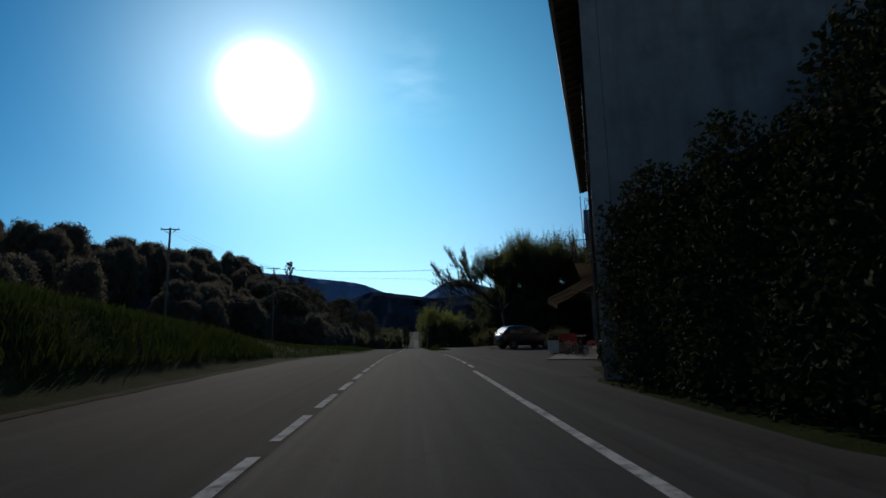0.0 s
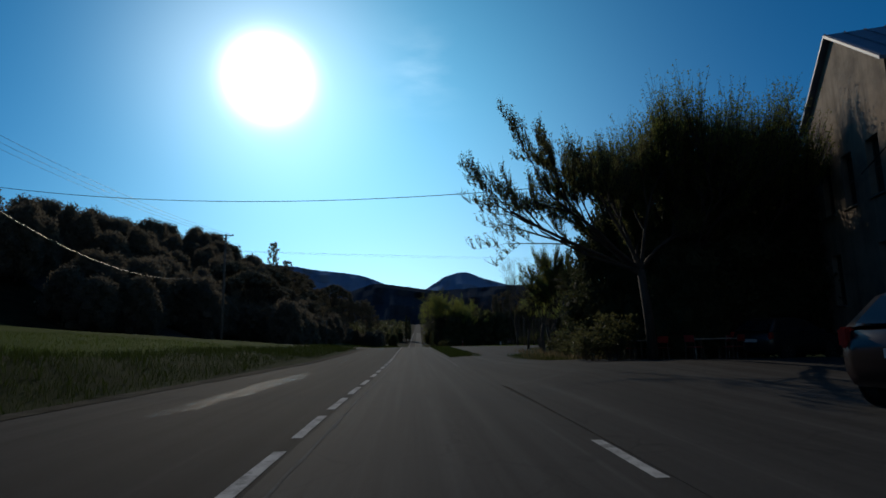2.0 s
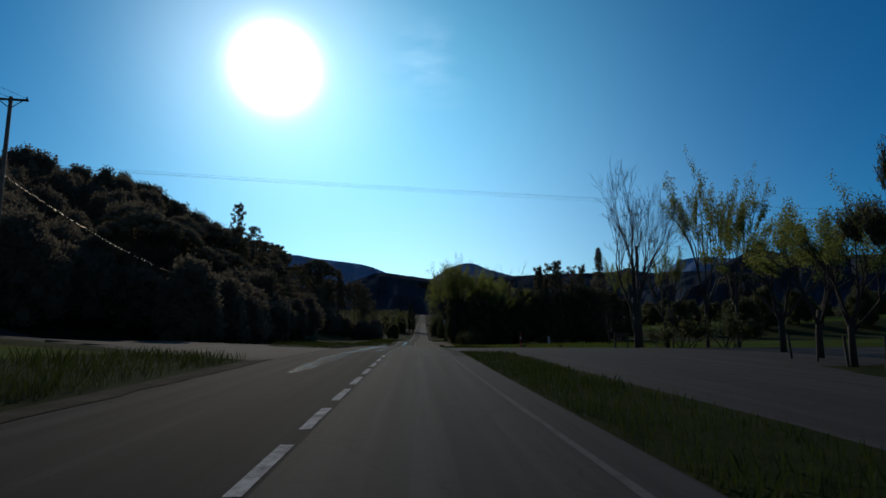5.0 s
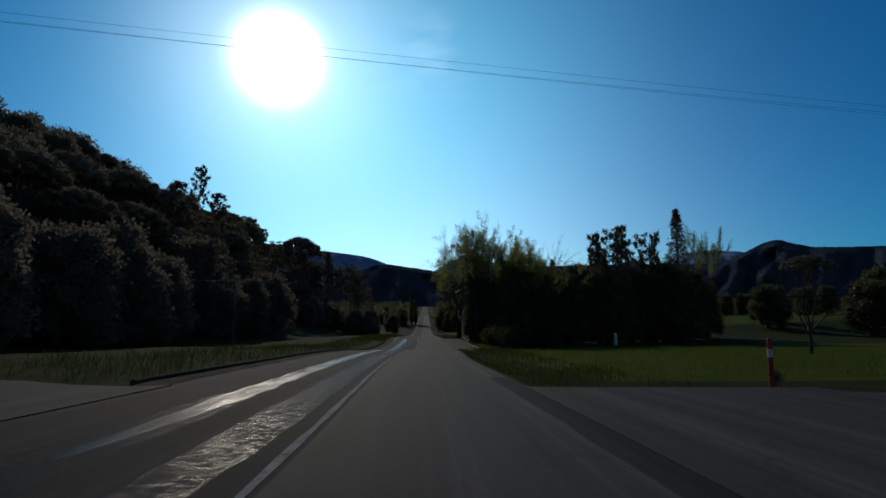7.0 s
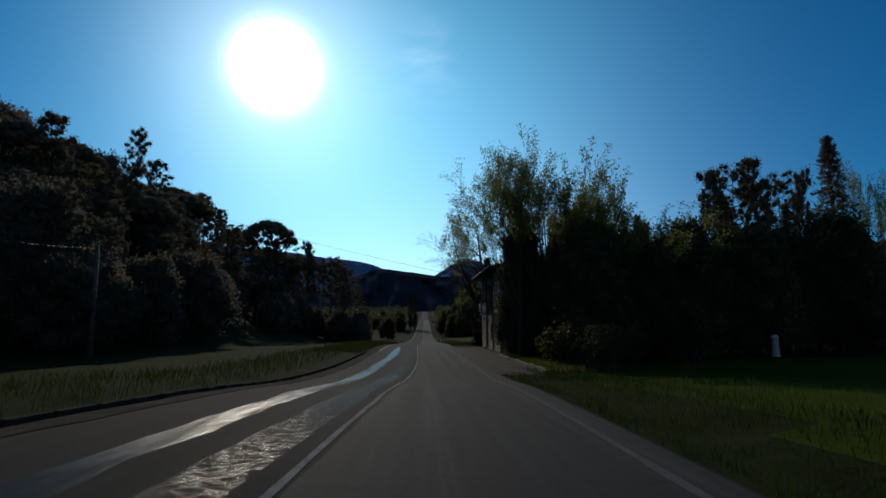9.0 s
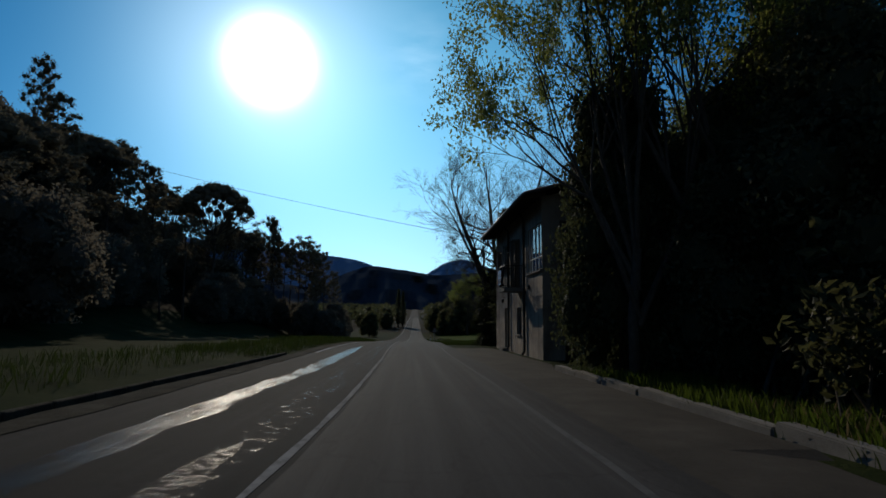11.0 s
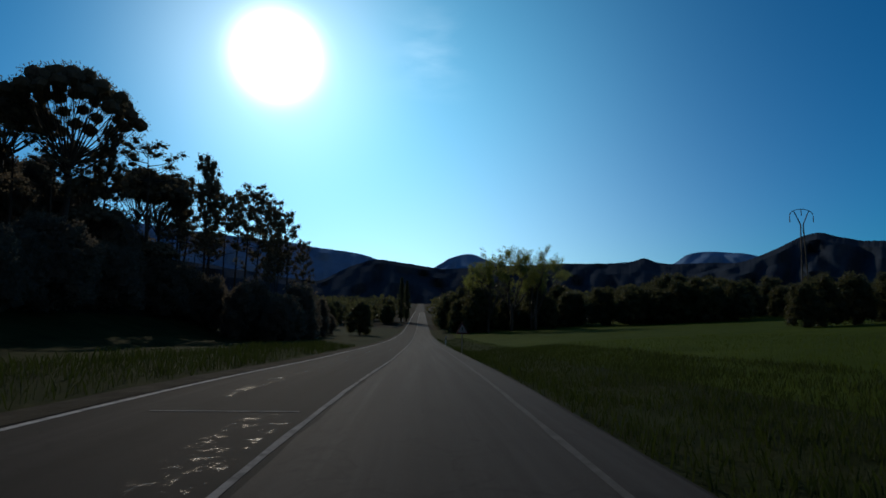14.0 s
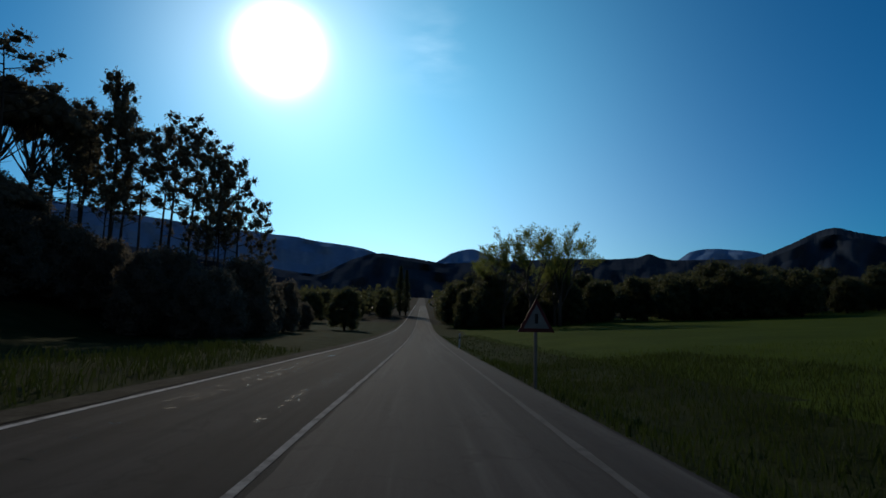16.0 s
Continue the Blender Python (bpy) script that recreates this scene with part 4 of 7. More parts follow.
LEAFY = stock("poplar", "slender tree with sparse young spring leaves", "tree", lambda k: bare_tree(11, 9000, 0.12, 4, 0.42, trunk=0.2), M_TWIG, M_SPRING, 3, "trees in young leaf")
FIR = stock("fir_tree", "dark pointed fir tree", "fir tree", lambda k: conifer(11, 2.1), M_BARK, M_PINE, 2, "dark conifers")
CYPRESS = stock("cypress", "dark narrow column-shaped cypress", "cypress", lambda k: conifer(9, 0.95, 1.3, True), M_BARK, M_LAURELLEAF, 2, "cypresses")
SHRUB = stock("shrub", "low leafy roadside shrub", "shrub", lambda k: shrub(1.6, 1.6), M_TWIG, M_SCRUB, 3, "roadside shrubs")

# the wood on the slope beside the road: measured tall ones first


def reach_top(ob, x, y, s, top, h=14.0, turn=0.0):
    """Sets a tree so that its head stands at a known height."""
    settle(ob, x, y, s, turn, (top - gz(x, y)) / h)


reach_top(UMBRELLA[0], -28.6, 224.6, 1.08, 17.4)
reach_top(UMBRELLA[1], -31.3, 240.9, 0.72, 13.2)
reach_top(UMBRELLA[2], -37.9, 257.4, 0.85, 16.6)
reach_top(TALL[0], -25.4, 247.2, 1.05, 15.2)
reach_top(TALL[1], -20.2, 246.5, 1.0, 12.1)
reach_top(TALL[2], -16.4, 253.2, 0.85, 9.9)
reach_top(TALL[3], -47.9, 213.2, 0.95, 30.6)
reach_top(THIN[0], -27.9, 237.4, 1.3, 14.6)
reach_top(THIN[1], -28.0, 246, 0.95, 12.6)
reach_top(THIN[2], -22.6, 250, 1.0, 11.4)
settle(OAK[0], -24, 140, 1.2)
settle(OAK[1], -27, 160, 1.3)
settle(OAK[2], -23, 178, 1.1)


def stand(ob, x, y, girth, top, turn=0.0):
    """Sets a tree so that most of its head lies within a known radius and it ends at a known height."""
    far, high = [], 0.0
    for c in ob.children:
        for v in c.data.vertices:
            far.append(math.hypot(v.co.x, v.co.y))
            high = max(high, v.co.z)
    far.sort()
    settle(ob, x, y, girth / far[int(0.96 * len(far))], turn, (top - gz(x, y)) / high)


def wooded(n, x0, x1, y0, y1, stocks, lo, hi, gap=3.0, ok=None, tall=1.0):
    """Plants n trees at random in a stretch of land, keeping them apart."""
    placed = []
    tries = 0
    while len(placed) < n and tries < n * 30:
        tries += 1
        x, y = rnd(x0, x1), rnd(y0, y1)
        if (ok and not ok(x, y)) or any((x - a) ** 2 + (y - b) ** 2 < gap * gap for a, b in placed):
            continue
        placed.append((x, y))
        s = rnd(lo, hi)
        plant(random.choice(stocks), x, y, s, None, None, s * tall * rnd(0.9, 1.12))


random.seed(5)


def pine_at(src, x, y, s, top):
    plant(src, x, y, s, None, None, (top - gz(x, y)) / 14.0)


for k, x, y, s, top in ((0, -29.3, 231.2, 0.85, 14.0), (2, -36.2, 206, 1.0, 17.8), (1, -36.6, 210.5, 1.0, 18.3), (0, -36.8, 215.2, 1.0, 19.4), (3, -36.9, 220, 1.0, 18.2), (2, -36.0, 226.5, 1.0, 15.8), (1, -33.0, 218, 0.95, 14.9), (3, -42.2, 209, 1.1, 23.6), (2, -44.2, 217, 1.1, 21.8), (1, -41.5, 224, 1.1, 21.2), (3, -40.0, 230, 1.0, 18.2), (2, -28.8, 241.3, 0.8, 12.6), (1, -28.4, 245.8, 0.75, 12.0)):
    pine_at(TALL[k] if k != 2 else UMBRELLA[1], x, y, s, top)
for k, x, y, s, top in ((3, -29.2, 248.7, 0.9, 12.9), (1, -23.3, 247.5, 0.85, 10.8), (2, -19.8, 249.1, 0.9, 11.5), (1, -18.9, 251.7, 0.9, 11.1), (3, -17.8, 252.1, 0.75, 9.6), (2, -14.6, 255.2, 0.6, 6.2), (0, -31.0, 252.0, 0.8, 13.0), (1, -26.4, 250.0, 0.9, 12.4)):
    pine_at(TALL[k], x, y, s, top)
# front of the wood
wooded(26, -31, -22, 124, 206, OAK, 0.75, 1.1, 3.0)
wooded(14, -40, -30, 128, 200, UMBRELLA, 0.75, 0.9, 5.0)
wooded(12, -30, -22, 150, 206, THIN, 0.6, 0.8, 3.5)
wooded(9, -38, -27, 172, 208, TALL + TALL + UMBRELLA[:1], 0.8, 1.0, 4.0)
wooded(34, -62, -34, 118, 172, OAK, 0.8, 1.05, 4.0, None, 1.3)
wooded(40, -76, -36, 150, 215, OAK, 0.85, 1.1, 4.0, None, 1.3)
wooded(24, -110, -64, 140, 225, OAK, 1.0, 1.2, 5.0, None, 1.35)
wooded(6, -60, -44, 185, 214, TALL + UMBRELLA, 0.6, 0.75, 5.0)
wooded(6, -84, -46, 205, 250, OAK, 0.8, 1.1, 5.0)
# the thin pines at its far end, over scrub
wooded(6, -34, -26, 222, 240, THIN, 0.75, 0.9, 3.2)
wooded(9, -34, -15, 240, 258, THIN, 0.65, 0.85, 2.4)
wooded(3, -33, -26, 226, 240, UMBRELLA, 0.5, 0.62, 4.0)
wooded(26, -42, -22, 206, 240, OAK, 0.6, 0.95, 2.6)
wooded(34, -40, -13, 236, 262, OAK, 0.55, 0.85, 2.3)
wooded(16, -40, -12, 262, 282, OAK, 0.5, 0.75, 3.2)
wooded(12, -95, -48, 262, 345, OAK, 0.7, 1.0, 5.0)
# wooded slope behind the field
wooded(50, -110, -46, 62, 140, OAK, 0.8, 1.1, 4.0, None, 1.25)
wooded(16, -150, -75, 120, 210, OAK, 1.2, 1.7, 7.0, None, 1.2)
wooded(18, -46, -33, 100, 128, OAK, 0.7, 1.1, 4.0, lambda x, y: y > 118 or x < -38, 1.1)
wooded(10, -112, -60, 120, 200, UMBRELLA + TALL, 0.75, 1.0, 8.0)
# hedgerows and woods ahead, at the foot of the hills
wooded(44, 8, 80, 298, 330, SCRUB, 1.2, 1.7, 3.6)
wooded(52, 8, 170, 310, 350, SCRUB, 1.0, 1.6, 4.0)
wooded(22, 75, 190, 200, 300, SCRUB, 0.9, 1.4, 6.0, lambda x, y: x > 60 + (y - 200) * 0.4)
wooded(30, -70, -8, 272, 400, SCRUB, 0.8, 1.25, 4.0)
wooded(30, 8, 120, 350, 520, SCRUB, 1.1, 1.6, 7.0)
wooded(24, -120, -8, 420, 600, SCRUB, 1.1, 1.6, 8.0)
for x, y, q in ((45.0, 236.5, 0.75), (48.5, 238, 0.85), (52.5, 238.5, 0.9), (57, 238, 0.85), (62, 240, 0.95)):
    plant(SCRUB[int(y) % 3], x, y, q)
settle(SCRUB[0], 12, 305, 1.2)
settle(SCRUB[1], 32, 302, 1.1)
settle(SCRUB[2], 60, 318, 1.2)
settle(LEAFY[0], 22.9, 297, 2.2)
plant(LEAFY[2], 28.5, 298, 2.0)
plant(LEAFY[0], 18.0, 299, 1.9)
plant(BARE[0], 17.5, 296, 1.6)
plant(LEAFY[1], 28, 300, 1.5)
settle(CYPRESS[0], -3.9, 380, 1.85)
settle(CYPRESS[1], -2.0, 384, 1.75)
# trees right of the road, between the field and the house
stand(FIR[0], 32.2, 162.5, 2.6, 13.0)
settle(FIR[1], 22, 160, 1.0)
for x, y, s in ((8.6, 154.6, 0.7), (11, 155.6, 0.95), (14.5, 159, 1.0), (18, 157.5, 1.05), (21.0, 156.5, 1.0), (24.5, 158.5, 1.0), (28, 158, 1.1), (30.5, 160.5, 1.05), (34, 164, 1.05), (38, 168, 0.9), (13, 153, 0.75), (16, 155.5, 0.9), (12.6, 157.5, 0.85)):
    plant(LAUREL[int(x) % 2], x, y, s, None, None, s * 1.12)
for x, y, s in ((20.5, 158, 1.0), (26.5, 160, 0.95), (16, 161, 0.9), (15.2, 158, 0.8), (29.8, 160.5, 0.75), (23.5, 156.5, 0.7)):
    plant(FIR[int(y) % 2], x, y, s)
stand(LEAFY[1], 8.4, 155.6, 3.6, 10.2, 20)
stand(LEAFY[2], 10.2, 154.8, 3.4, 8.6, 70)
plant(LEAFY[1], 12.6, 155.0, 1.0, 120)
wide_tree = tree_thing("lime_tree", "spreading tree in fresh yellow-green leaf", "tree", *(lambda wc: (wc[0], M_TWIG, wc[1], M_SPRING))(bare_tree(13.5, 30000, 0.11, 5, 0.5, trunk=0.17, kids=3, droop=0.03, clear=0.2, fans=10, wide=0.75)))
stand(wide_tree, 6.2, 156.2, 5.3, 10.9, 15)
for x, y, s, q in ((8.6, 157.0, 0.6, 0.85), (10.2, 156.4, 0.95, 1.15), (9.6, 153.0, 0.9, 1.0), (8.8, 153.2, 0.42, 0.6), (8.0, 159.7, 0.42, 0.85), (9.8, 160.0, 0.55, 1.0), (12.0, 160.2, 0.8, 1.1)):
    plant(LAUREL[int(x) % 2], x, y, s, None, None, q)
stand(plant(LEAFY[2], 36, 163), 36, 163, 2.6, 11.2)
for k, x, y, s, top in ((0, 20.6, 159, 0.6, 8.4), (1, 22.4, 160, 0.62, 9.3), (3, 24.4, 160, 0.6, 9.7), (1, 26.4, 160.5, 0.55, 8.8), (0, 28.4, 161, 0.5, 8.8), (3, 23.4, 158, 0.6, 7.6)):
    pine_at(TALL[k], x, y, s, top)
plant(LEAFY[0], 12.8, 157.0, 1.15)
plant(BARE[1], 11.5, 163, 1.2)
plant(LEAFY[1], 14.0, 166, 1.35)
wooded(12, 7.2, 16, 146, 158, SHRUB, 1.2, 2.2, 1.3)
settle(SHRUB[0], 6.9, 150.5, 1.3)
settle(SHRUB[1], 7.6, 148.6, 1.0)
settle(SHRUB[2], 8.4, 184, 0.9)
# beyond the house
def great_tree():
    """Several stems from one low fork, long limbs sweeping out over the road and drooping at their ends."""
    wood, crown, tips = MB(), MB(), []
    wood.tube([(0.1, 0, -0.6), (0.0, 0, 0.2), (0.0, 0.05, 1.2), (-0.1, 0.0, 2.3)], [0.62, 0.52, 0.46, 0.42], 12)
    stems = (((-0.36, -0.12, 1.0), 9.0, 0.25), ((-0.02, 0.1, 1.0), 9.8, 0.25), ((0.2, -0.1, 1.0), 9.6, 0.24), ((0.5, 0.12, 1.0), 8.6, 0.2), ((-0.62, -0.3, 0.95), 7.6, 0.18))
    for d, ln, r in stems:
        d = Vector(d).normalized()
        p, pts, rads = Vector((d.x * 0.2, d.y * 0.2, 2.0)), [], []
        for i in range(7):
            pts.append(p.copy())
            rads.append(r * (1 - 0.11 * i))
            d = (d + Vector((rnd(-0.09, 0.09), rnd(-0.09, 0.09), 0.04))).normalized()
            p = p + d * ln / 6
        wood.tube(pts, rads, 9, False)
        for i in range(2, 7):
            for _ in range(2):
                b = turned(d, rnd(0.5, 1.15), rnd(0, 6.28))
                b = Vector((b.x, b.y if b.y < 0.1 else -0.5 * b.y, b.z + 0.35)).normalized()
                grow(wood, tips, pts[i], b, rnd(1.5, 2.1), rads[i] * 0.42, 4, 0.55, 0.72, 3, 0.03, 3, 0.22, 0.0065)
        grow(wood, tips, pts[6], d, 2.0, rads[6] * 0.8, 4, 0.5, 0.72, 3, 0.03, 3, 0.2, 0.0065)
    for k in range(10):
        z = 2.9 + 0.62 * k
        d = Vector((-1.0, rnd(-0.9, -0.1), rnd(0.2, 0.6))).normalized()
        grow(wood, tips, Vector((-0.35 - 0.09 * k, rnd(-0.3, 0.3), z)), d, rnd(1.45, 1.8), 0.07, 4, 0.5, 0.72, 3, -0.04, 3, 0.24, 0.006)
    for _ in range(6500):
        p, d = random.choice(tips)
        leaf(crown, p + Vector((rnd(-1, 1), rnd(-1, 1), rnd(-1, 1))) * 0.06, rnd(0.035, 0.075))
    return wood, crown


big = tree_thing("plane_tree", "very large many-stemmed tree in bud with fine drooping twigs", "tree", *(lambda wc: (wc[0], M_TWIG, wc[1], M_SHOOT))(great_tree()))
settle(big, 7.7, 182.4, 1.0, 0)
plant(BARE[0], 17.7, 185.5, 1.65)
plant(BARE[1], 21.4, 188.6, 1.7)
plant(LAUREL[1], 6.75, 158.2, 0.68, 0, None, 1.15)
plant(UMBRELLA[0], 98.8, 228.4, 1.1)
plant(BARE[1], 13.5, 177, 1.5)
plant(CYPRESS[0], 7.3, 178.8, 1.3, 0, None, 1.02)
plant(LAUREL[0], 9.6, 182.6, 0.8, 0, None, 0.95)


def ivy_mass(name, label, category, h, r, n, mat):
    """Leaves grown thick round an upright stem, ragged outside."""
    t = thing(name, label, category)
    stem, lv = MB(), MB()
    stem.tube([(0, 0, -0.3), (0.05, 0, h * 0.5), (0, 0, h * 0.95)], [r * 0.4, r * 0.3, r * 0.12], 8)
    for k in range(16):
        q = (k + 0.5) / 16
        a = k * 2.4
        rr = r * (0.55 - 0.25 * q)
        lump(lv, Vector((rr * math.cos(a), rr * math.sin(a), q * h * 0.95)), r * (0.62 - 0.2 * q), 0.9)
    for _ in range(n):
        a, q = rnd(0, 6.283), random.random()
        rr = r * (1.15 - 0.55 * q) * (0.82 + 0.28 * random.random()) * (0.88 + 0.16 * math.sin(a * 3 + q * 9) + 0.1 * math.sin(a * 5 - q * 17))
        leaf(lv, Vector((rr * math.cos(a), rr * math.sin(a), q * h)), rnd(0.05, 0.11))
    for _ in range(260):
        a, q = rnd(0, 6.283), rnd(0.25, 1.0)
        rr = r * (1.15 - 0.55 * q)
        p = Vector((rr * math.cos(a), rr * math.sin(a), q * h))
        e = p + Vector((math.cos(a) * rnd(0.1, 0.5), math.sin(a) * rnd(0.1, 0.5), -rnd(0.3, 1.3)))
        for _ in range(12):
            leaf(lv, p.lerp(e, rnd(0.0, 1.0)) + Vector((rnd(-0.05, 0.05), rnd(-0.05, 0.05), 0)), rnd(0.05, 0.09))
    part("stem", stem, M_BARK, t)
    part("leaves", lv, mat, t)
    return t


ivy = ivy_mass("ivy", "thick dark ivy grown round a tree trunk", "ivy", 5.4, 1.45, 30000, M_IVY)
settle(ivy, 7.55, 181.6, 1.15, 0, 1.0)
for x, y, s in ((6.9, 180.6, 0.55), (8.1, 181.0, 0.8), (6.6, 183.6, 0.6)):
    plant(SHRUB[int(y) % 3], x, y, s)
# trees by the cafe terrace
LEAN = [((-1, 0.02, 0.5), 5.2, 0.085, 0.0, 3), ((-1, -0.15, 0.7), 4.4, 0.07, 0.0, 4), ((-1, 0.2, 0.85), 4.2, 0.075, 0.01, 5), ((-1, -0.1, 0.32), 4.0, 0.06, 0.02, 3), ((-0.8, 0.1, 0.8), 3.2, 0.08, 0.03, 7), ((-0.4, 0.1, 1.0), 3.0, 0.08, 0.03, 9), ((-0.1, 0.5, 1.1), 3.2, 0.08, 0.03, 10), ((0.4, 0.2, 1.0), 3.2, 0.08, 0.03, 14), ((0.9, 0.5, 0.8), 3.4, 0.08, 0.03, 14), ((0.3, 0.9, 0.7), 3.0, 0.08, 0.03, 14)]
poll = tree_thing("pollarded_tree", "old pollarded tree leaning out with upright leafy shoots", "tree", *(lambda wc: (wc[0], M_BARK, wc[1], M_SHOOT))(pollard(8.2, LEAN)))
settle(poll, 8.6, 47.2, 1.0, 0, 1.0)
ROUND = [((math.cos(k * 1.05), math.sin(k * 1.05), 0.9 + 0.5 * (k % 2)), 3.3, 0.08, 0.03, 18) for k in range(7)] + [((0.05, 0, 1), 3.6, 0.08, 0.03, 18), ((-0.4, 0.3, 1), 3.6, 0.08, 0.03, 18), ((0.4, -0.3, 1), 3.5, 0.08, 0.03, 18)]
poll2 = tree_thing("pollarded_tree", "dense pollarded tree with upright green shoots", "tree", *(lambda wc: (wc[0], M_BARK, wc[1], M_SPRING))(pollard(9.5, ROUND)))
settle(poll2, 11.0, 49.6, 1.0, 160, 1.0)
plant(poll2, 14.8, 51.0, 1.05, 40)
settle(LAUREL[0], 9.4, 52.6, 0.8, 0, 0.95)
plant(LAUREL[1], 10.4, 48.4, 0.5, 90, None, 0.6)
settle(LAUREL[1], 13.4, 53.0, 1.1)
plant(LAUREL[1], 10.6, 50.4, 0.75, 30)
plant(LAUREL[1], 12.6, 50.6, 0.95, 200)
plant(LAUREL[0], 14.6, 51.4, 0.85, 130)
plant(LAUREL[0], 17.4, 51.8, 1.1, 70)
for x, y, s in ((6.3, 47.2, 0.7), (6.8, 48.6, 1.0), (7.4, 47.6, 1.1), (7.0, 46.6, 0.8), (8.2, 49.0, 1.2), (7.2, 50.4, 0.6), (8.2, 53.4, 0.8), (8.6, 54.8, 0.9), (9.6, 56.2, 1.0), (8.4, 57.5, 0.6), (9.3, 59.5, 0.7)):
    plant(SHRUB[int(x * 3) % 3], x, y, s)
plant(LAUREL[0], 20, 52, 1.1)
lean_tree = tree_thing("poplar", "leaning many-stemmed tree in fresh upright leaf", "tree", *(lambda wc: (wc[0], M_BARK, wc[1], M_SPRING))(pollard(5.6, [((-0.85, 0.1, 1.0), 3.2, 0.05, 0.05, 10), ((-0.5, 0.2, 1.0), 3.6, 0.06, 0.05, 10), ((-0.2, -0.1, 1.0), 3.7, 0.06, 0.05, 10), ((-1.0, -0.2, 0.7), 3.0, 0.045, 0.05, 9), ((0.05, 0.3, 1.0), 3.4, 0.05, 0.05, 9), ((-0.6, -0.3, 1.0), 3.4, 0.05, 0.05, 9)])))
stand(lean_tree, 11.5, 66.2, 2.9, 7.3)
young = tree_thing("young_tree", "young pollarded tree with a few upright shoots", "tree", *(lambda wc: (wc[0], M_TWIG, wc[1], M_SHOOT))(pollard(5.0, [((-0.3, 0, 1), 2.2, 0.04, 0.05, 2), ((0.2, 0.1, 1), 2.4, 0.04, 0.05, 2), ((0, -0.2, 1), 2.6, 0.04, 0.05, 2), ((0.5, 0.2, 1), 1.8, 0.03, 0.05, 2)])), "young trees by the lane")
stand(young, 11.6, 73.0, 1.1, 6.3)
for x, y, g, top in ((13.0, 82, 1.6, 7.7), (11.9, 83, 1.2, 5.7), (17.5, 80, 1.3, 5.4)):
    stand(plant(young, x, y), x, y, g, top, 70 * x)
plm = palm(3.6)
settle(plm, 10.7, 62.0, 1.27)
plant(LAUREL[0], 13.0, 63.0, 0.62, 50, None, 0.6)
plant(LAUREL[1], 15.6, 63.6, 0.7, 150, None, 0.85)
plant(LEAFY[2], 15.2, 66, 0.8)
for x, y, s in ((16.5, 92, 0.72), (18.5, 97, 0.8), (14.5, 88, 0.6), (21, 90, 0.75), (24, 95, 0.85), (27, 88, 0.7)):
    plant((BARE + LEAFY)[int(y) % 5], x, y, s)
verge_tree = tree_thing("bare_tree", "leafless roadside tree with many fine rising branches", "tree", *(lambda wc: (wc[0], M_TWIG, wc[1], M_SHOOT))(bare_tree(13.4, 900, 0.06, 6, 0.4, trunk=0.26, kids=3, droop=0.05, clear=0.16, fans=6, wide=0.55)))
stand(verge_tree, 15.9, 108.6, 3.6, 12.2)
settle(BARE[0], 19.5, 124, 0.5)
settle(BARE[1], 18.6, 109.6, 0.8)
for x, y, g, top in ((22.1, 110.4, 2.6, 13.6), (25.2, 111.5, 2.8, 13.0)):
    stand(plant(LEAFY[int(x) % 3], x, y), x, y, g, top, 40 * x)
stand(plant(LEAFY[1], 20.2, 112.0), 20.2, 112.0, 1.3, 7.4)
for x, y, s in ((10.6, 109.6, 0.22), (17.0, 107.4, 1.0), (19, 107.6, 1.5), (22, 107.4, 1.6), (8.0, 109.9, 0.28), (9.2, 63.2, 0.8), (10.6, 65, 1.0), (9.9, 61.3, 0.7), (11.5, 62.0, 1.0), (13.6, 64.4, 1.3), (12.2, 70, 1.0), (14.2, 76, 1.1), (15.5, 81, 1.2)):
    plant(SHRUB[int(y) % 3], x, y, s)
# woods right of the side road
wooded(12, 22, 60, 58, 86, SCRUB, 0.6, 1.0, 4.0)
wooded(14, 40, 120, 95, 190, SCRUB, 0.8, 1.3, 6.0, lambda x, y: x > 52)


def hedge(name, label, x0, y0, x1, y1, h, w, n, mat):
    """A clipped, shaggy hedge between two ground points."""
    t = thing(name, label, "hedge")
    lv, wd = MB(), MB()
    a, b = Vector((x0, y0, 0)), Vector((x1, y1, 0))
    ln = (b - a).length
    d = (b - a) / ln
    s = Vector((-d.y, d.x, 0))
    for k in range(int(ln / 0.8)):
        p = a + d * (k * 0.8 + 0.3)
        z = gz(p.x, p.y)
        wd.tube([(p.x, p.y, z - 0.1), (p.x + rnd(-0.1, 0.1), p.y + rnd(-0.1, 0.1), z + h * 0.8)], [0.06, 0.03], 5)
    for k in range(int(ln / 0.45)):
        for q in (0.14, 0.34, 0.54, 0.72):
            p = a + d * (k * 0.45 + rnd(0, 0.3))
            lump(lv, Vector((p.x, p.y, gz(p.x, p.y) + q * h)), w * (0.38 if q < 0.6 else 0.28) * rnd(0.9, 1.05))
    for _ in range(n):
        u, q, r = random.random(), random.random() ** 0.85, rnd(-1, 1)
        r = math.copysign(abs(r) ** 0.45, r)
        hh = h * (0.9 + 0.14 * noise.noise((u * ln * 0.8, 1, 2)) + 0.08 * math.sin(u * ln * 2.7))
        wide = w * 0.5 * (1.0 - 0.45 * max(0, q - 0.5)) * (1 + 0.2 * noise.noise((u * ln * 0.9, q * 4, 7)))
        p = a + d * (u * ln) + s * r * wide
        leaf(lv, Vector((p.x, p.y, gz(p.x, p.y) + q * hh)), rnd(0.07, 0.14))
    part("wood", wd, M_BARK, t)
    part("leaves", lv, mat, t)
    return t


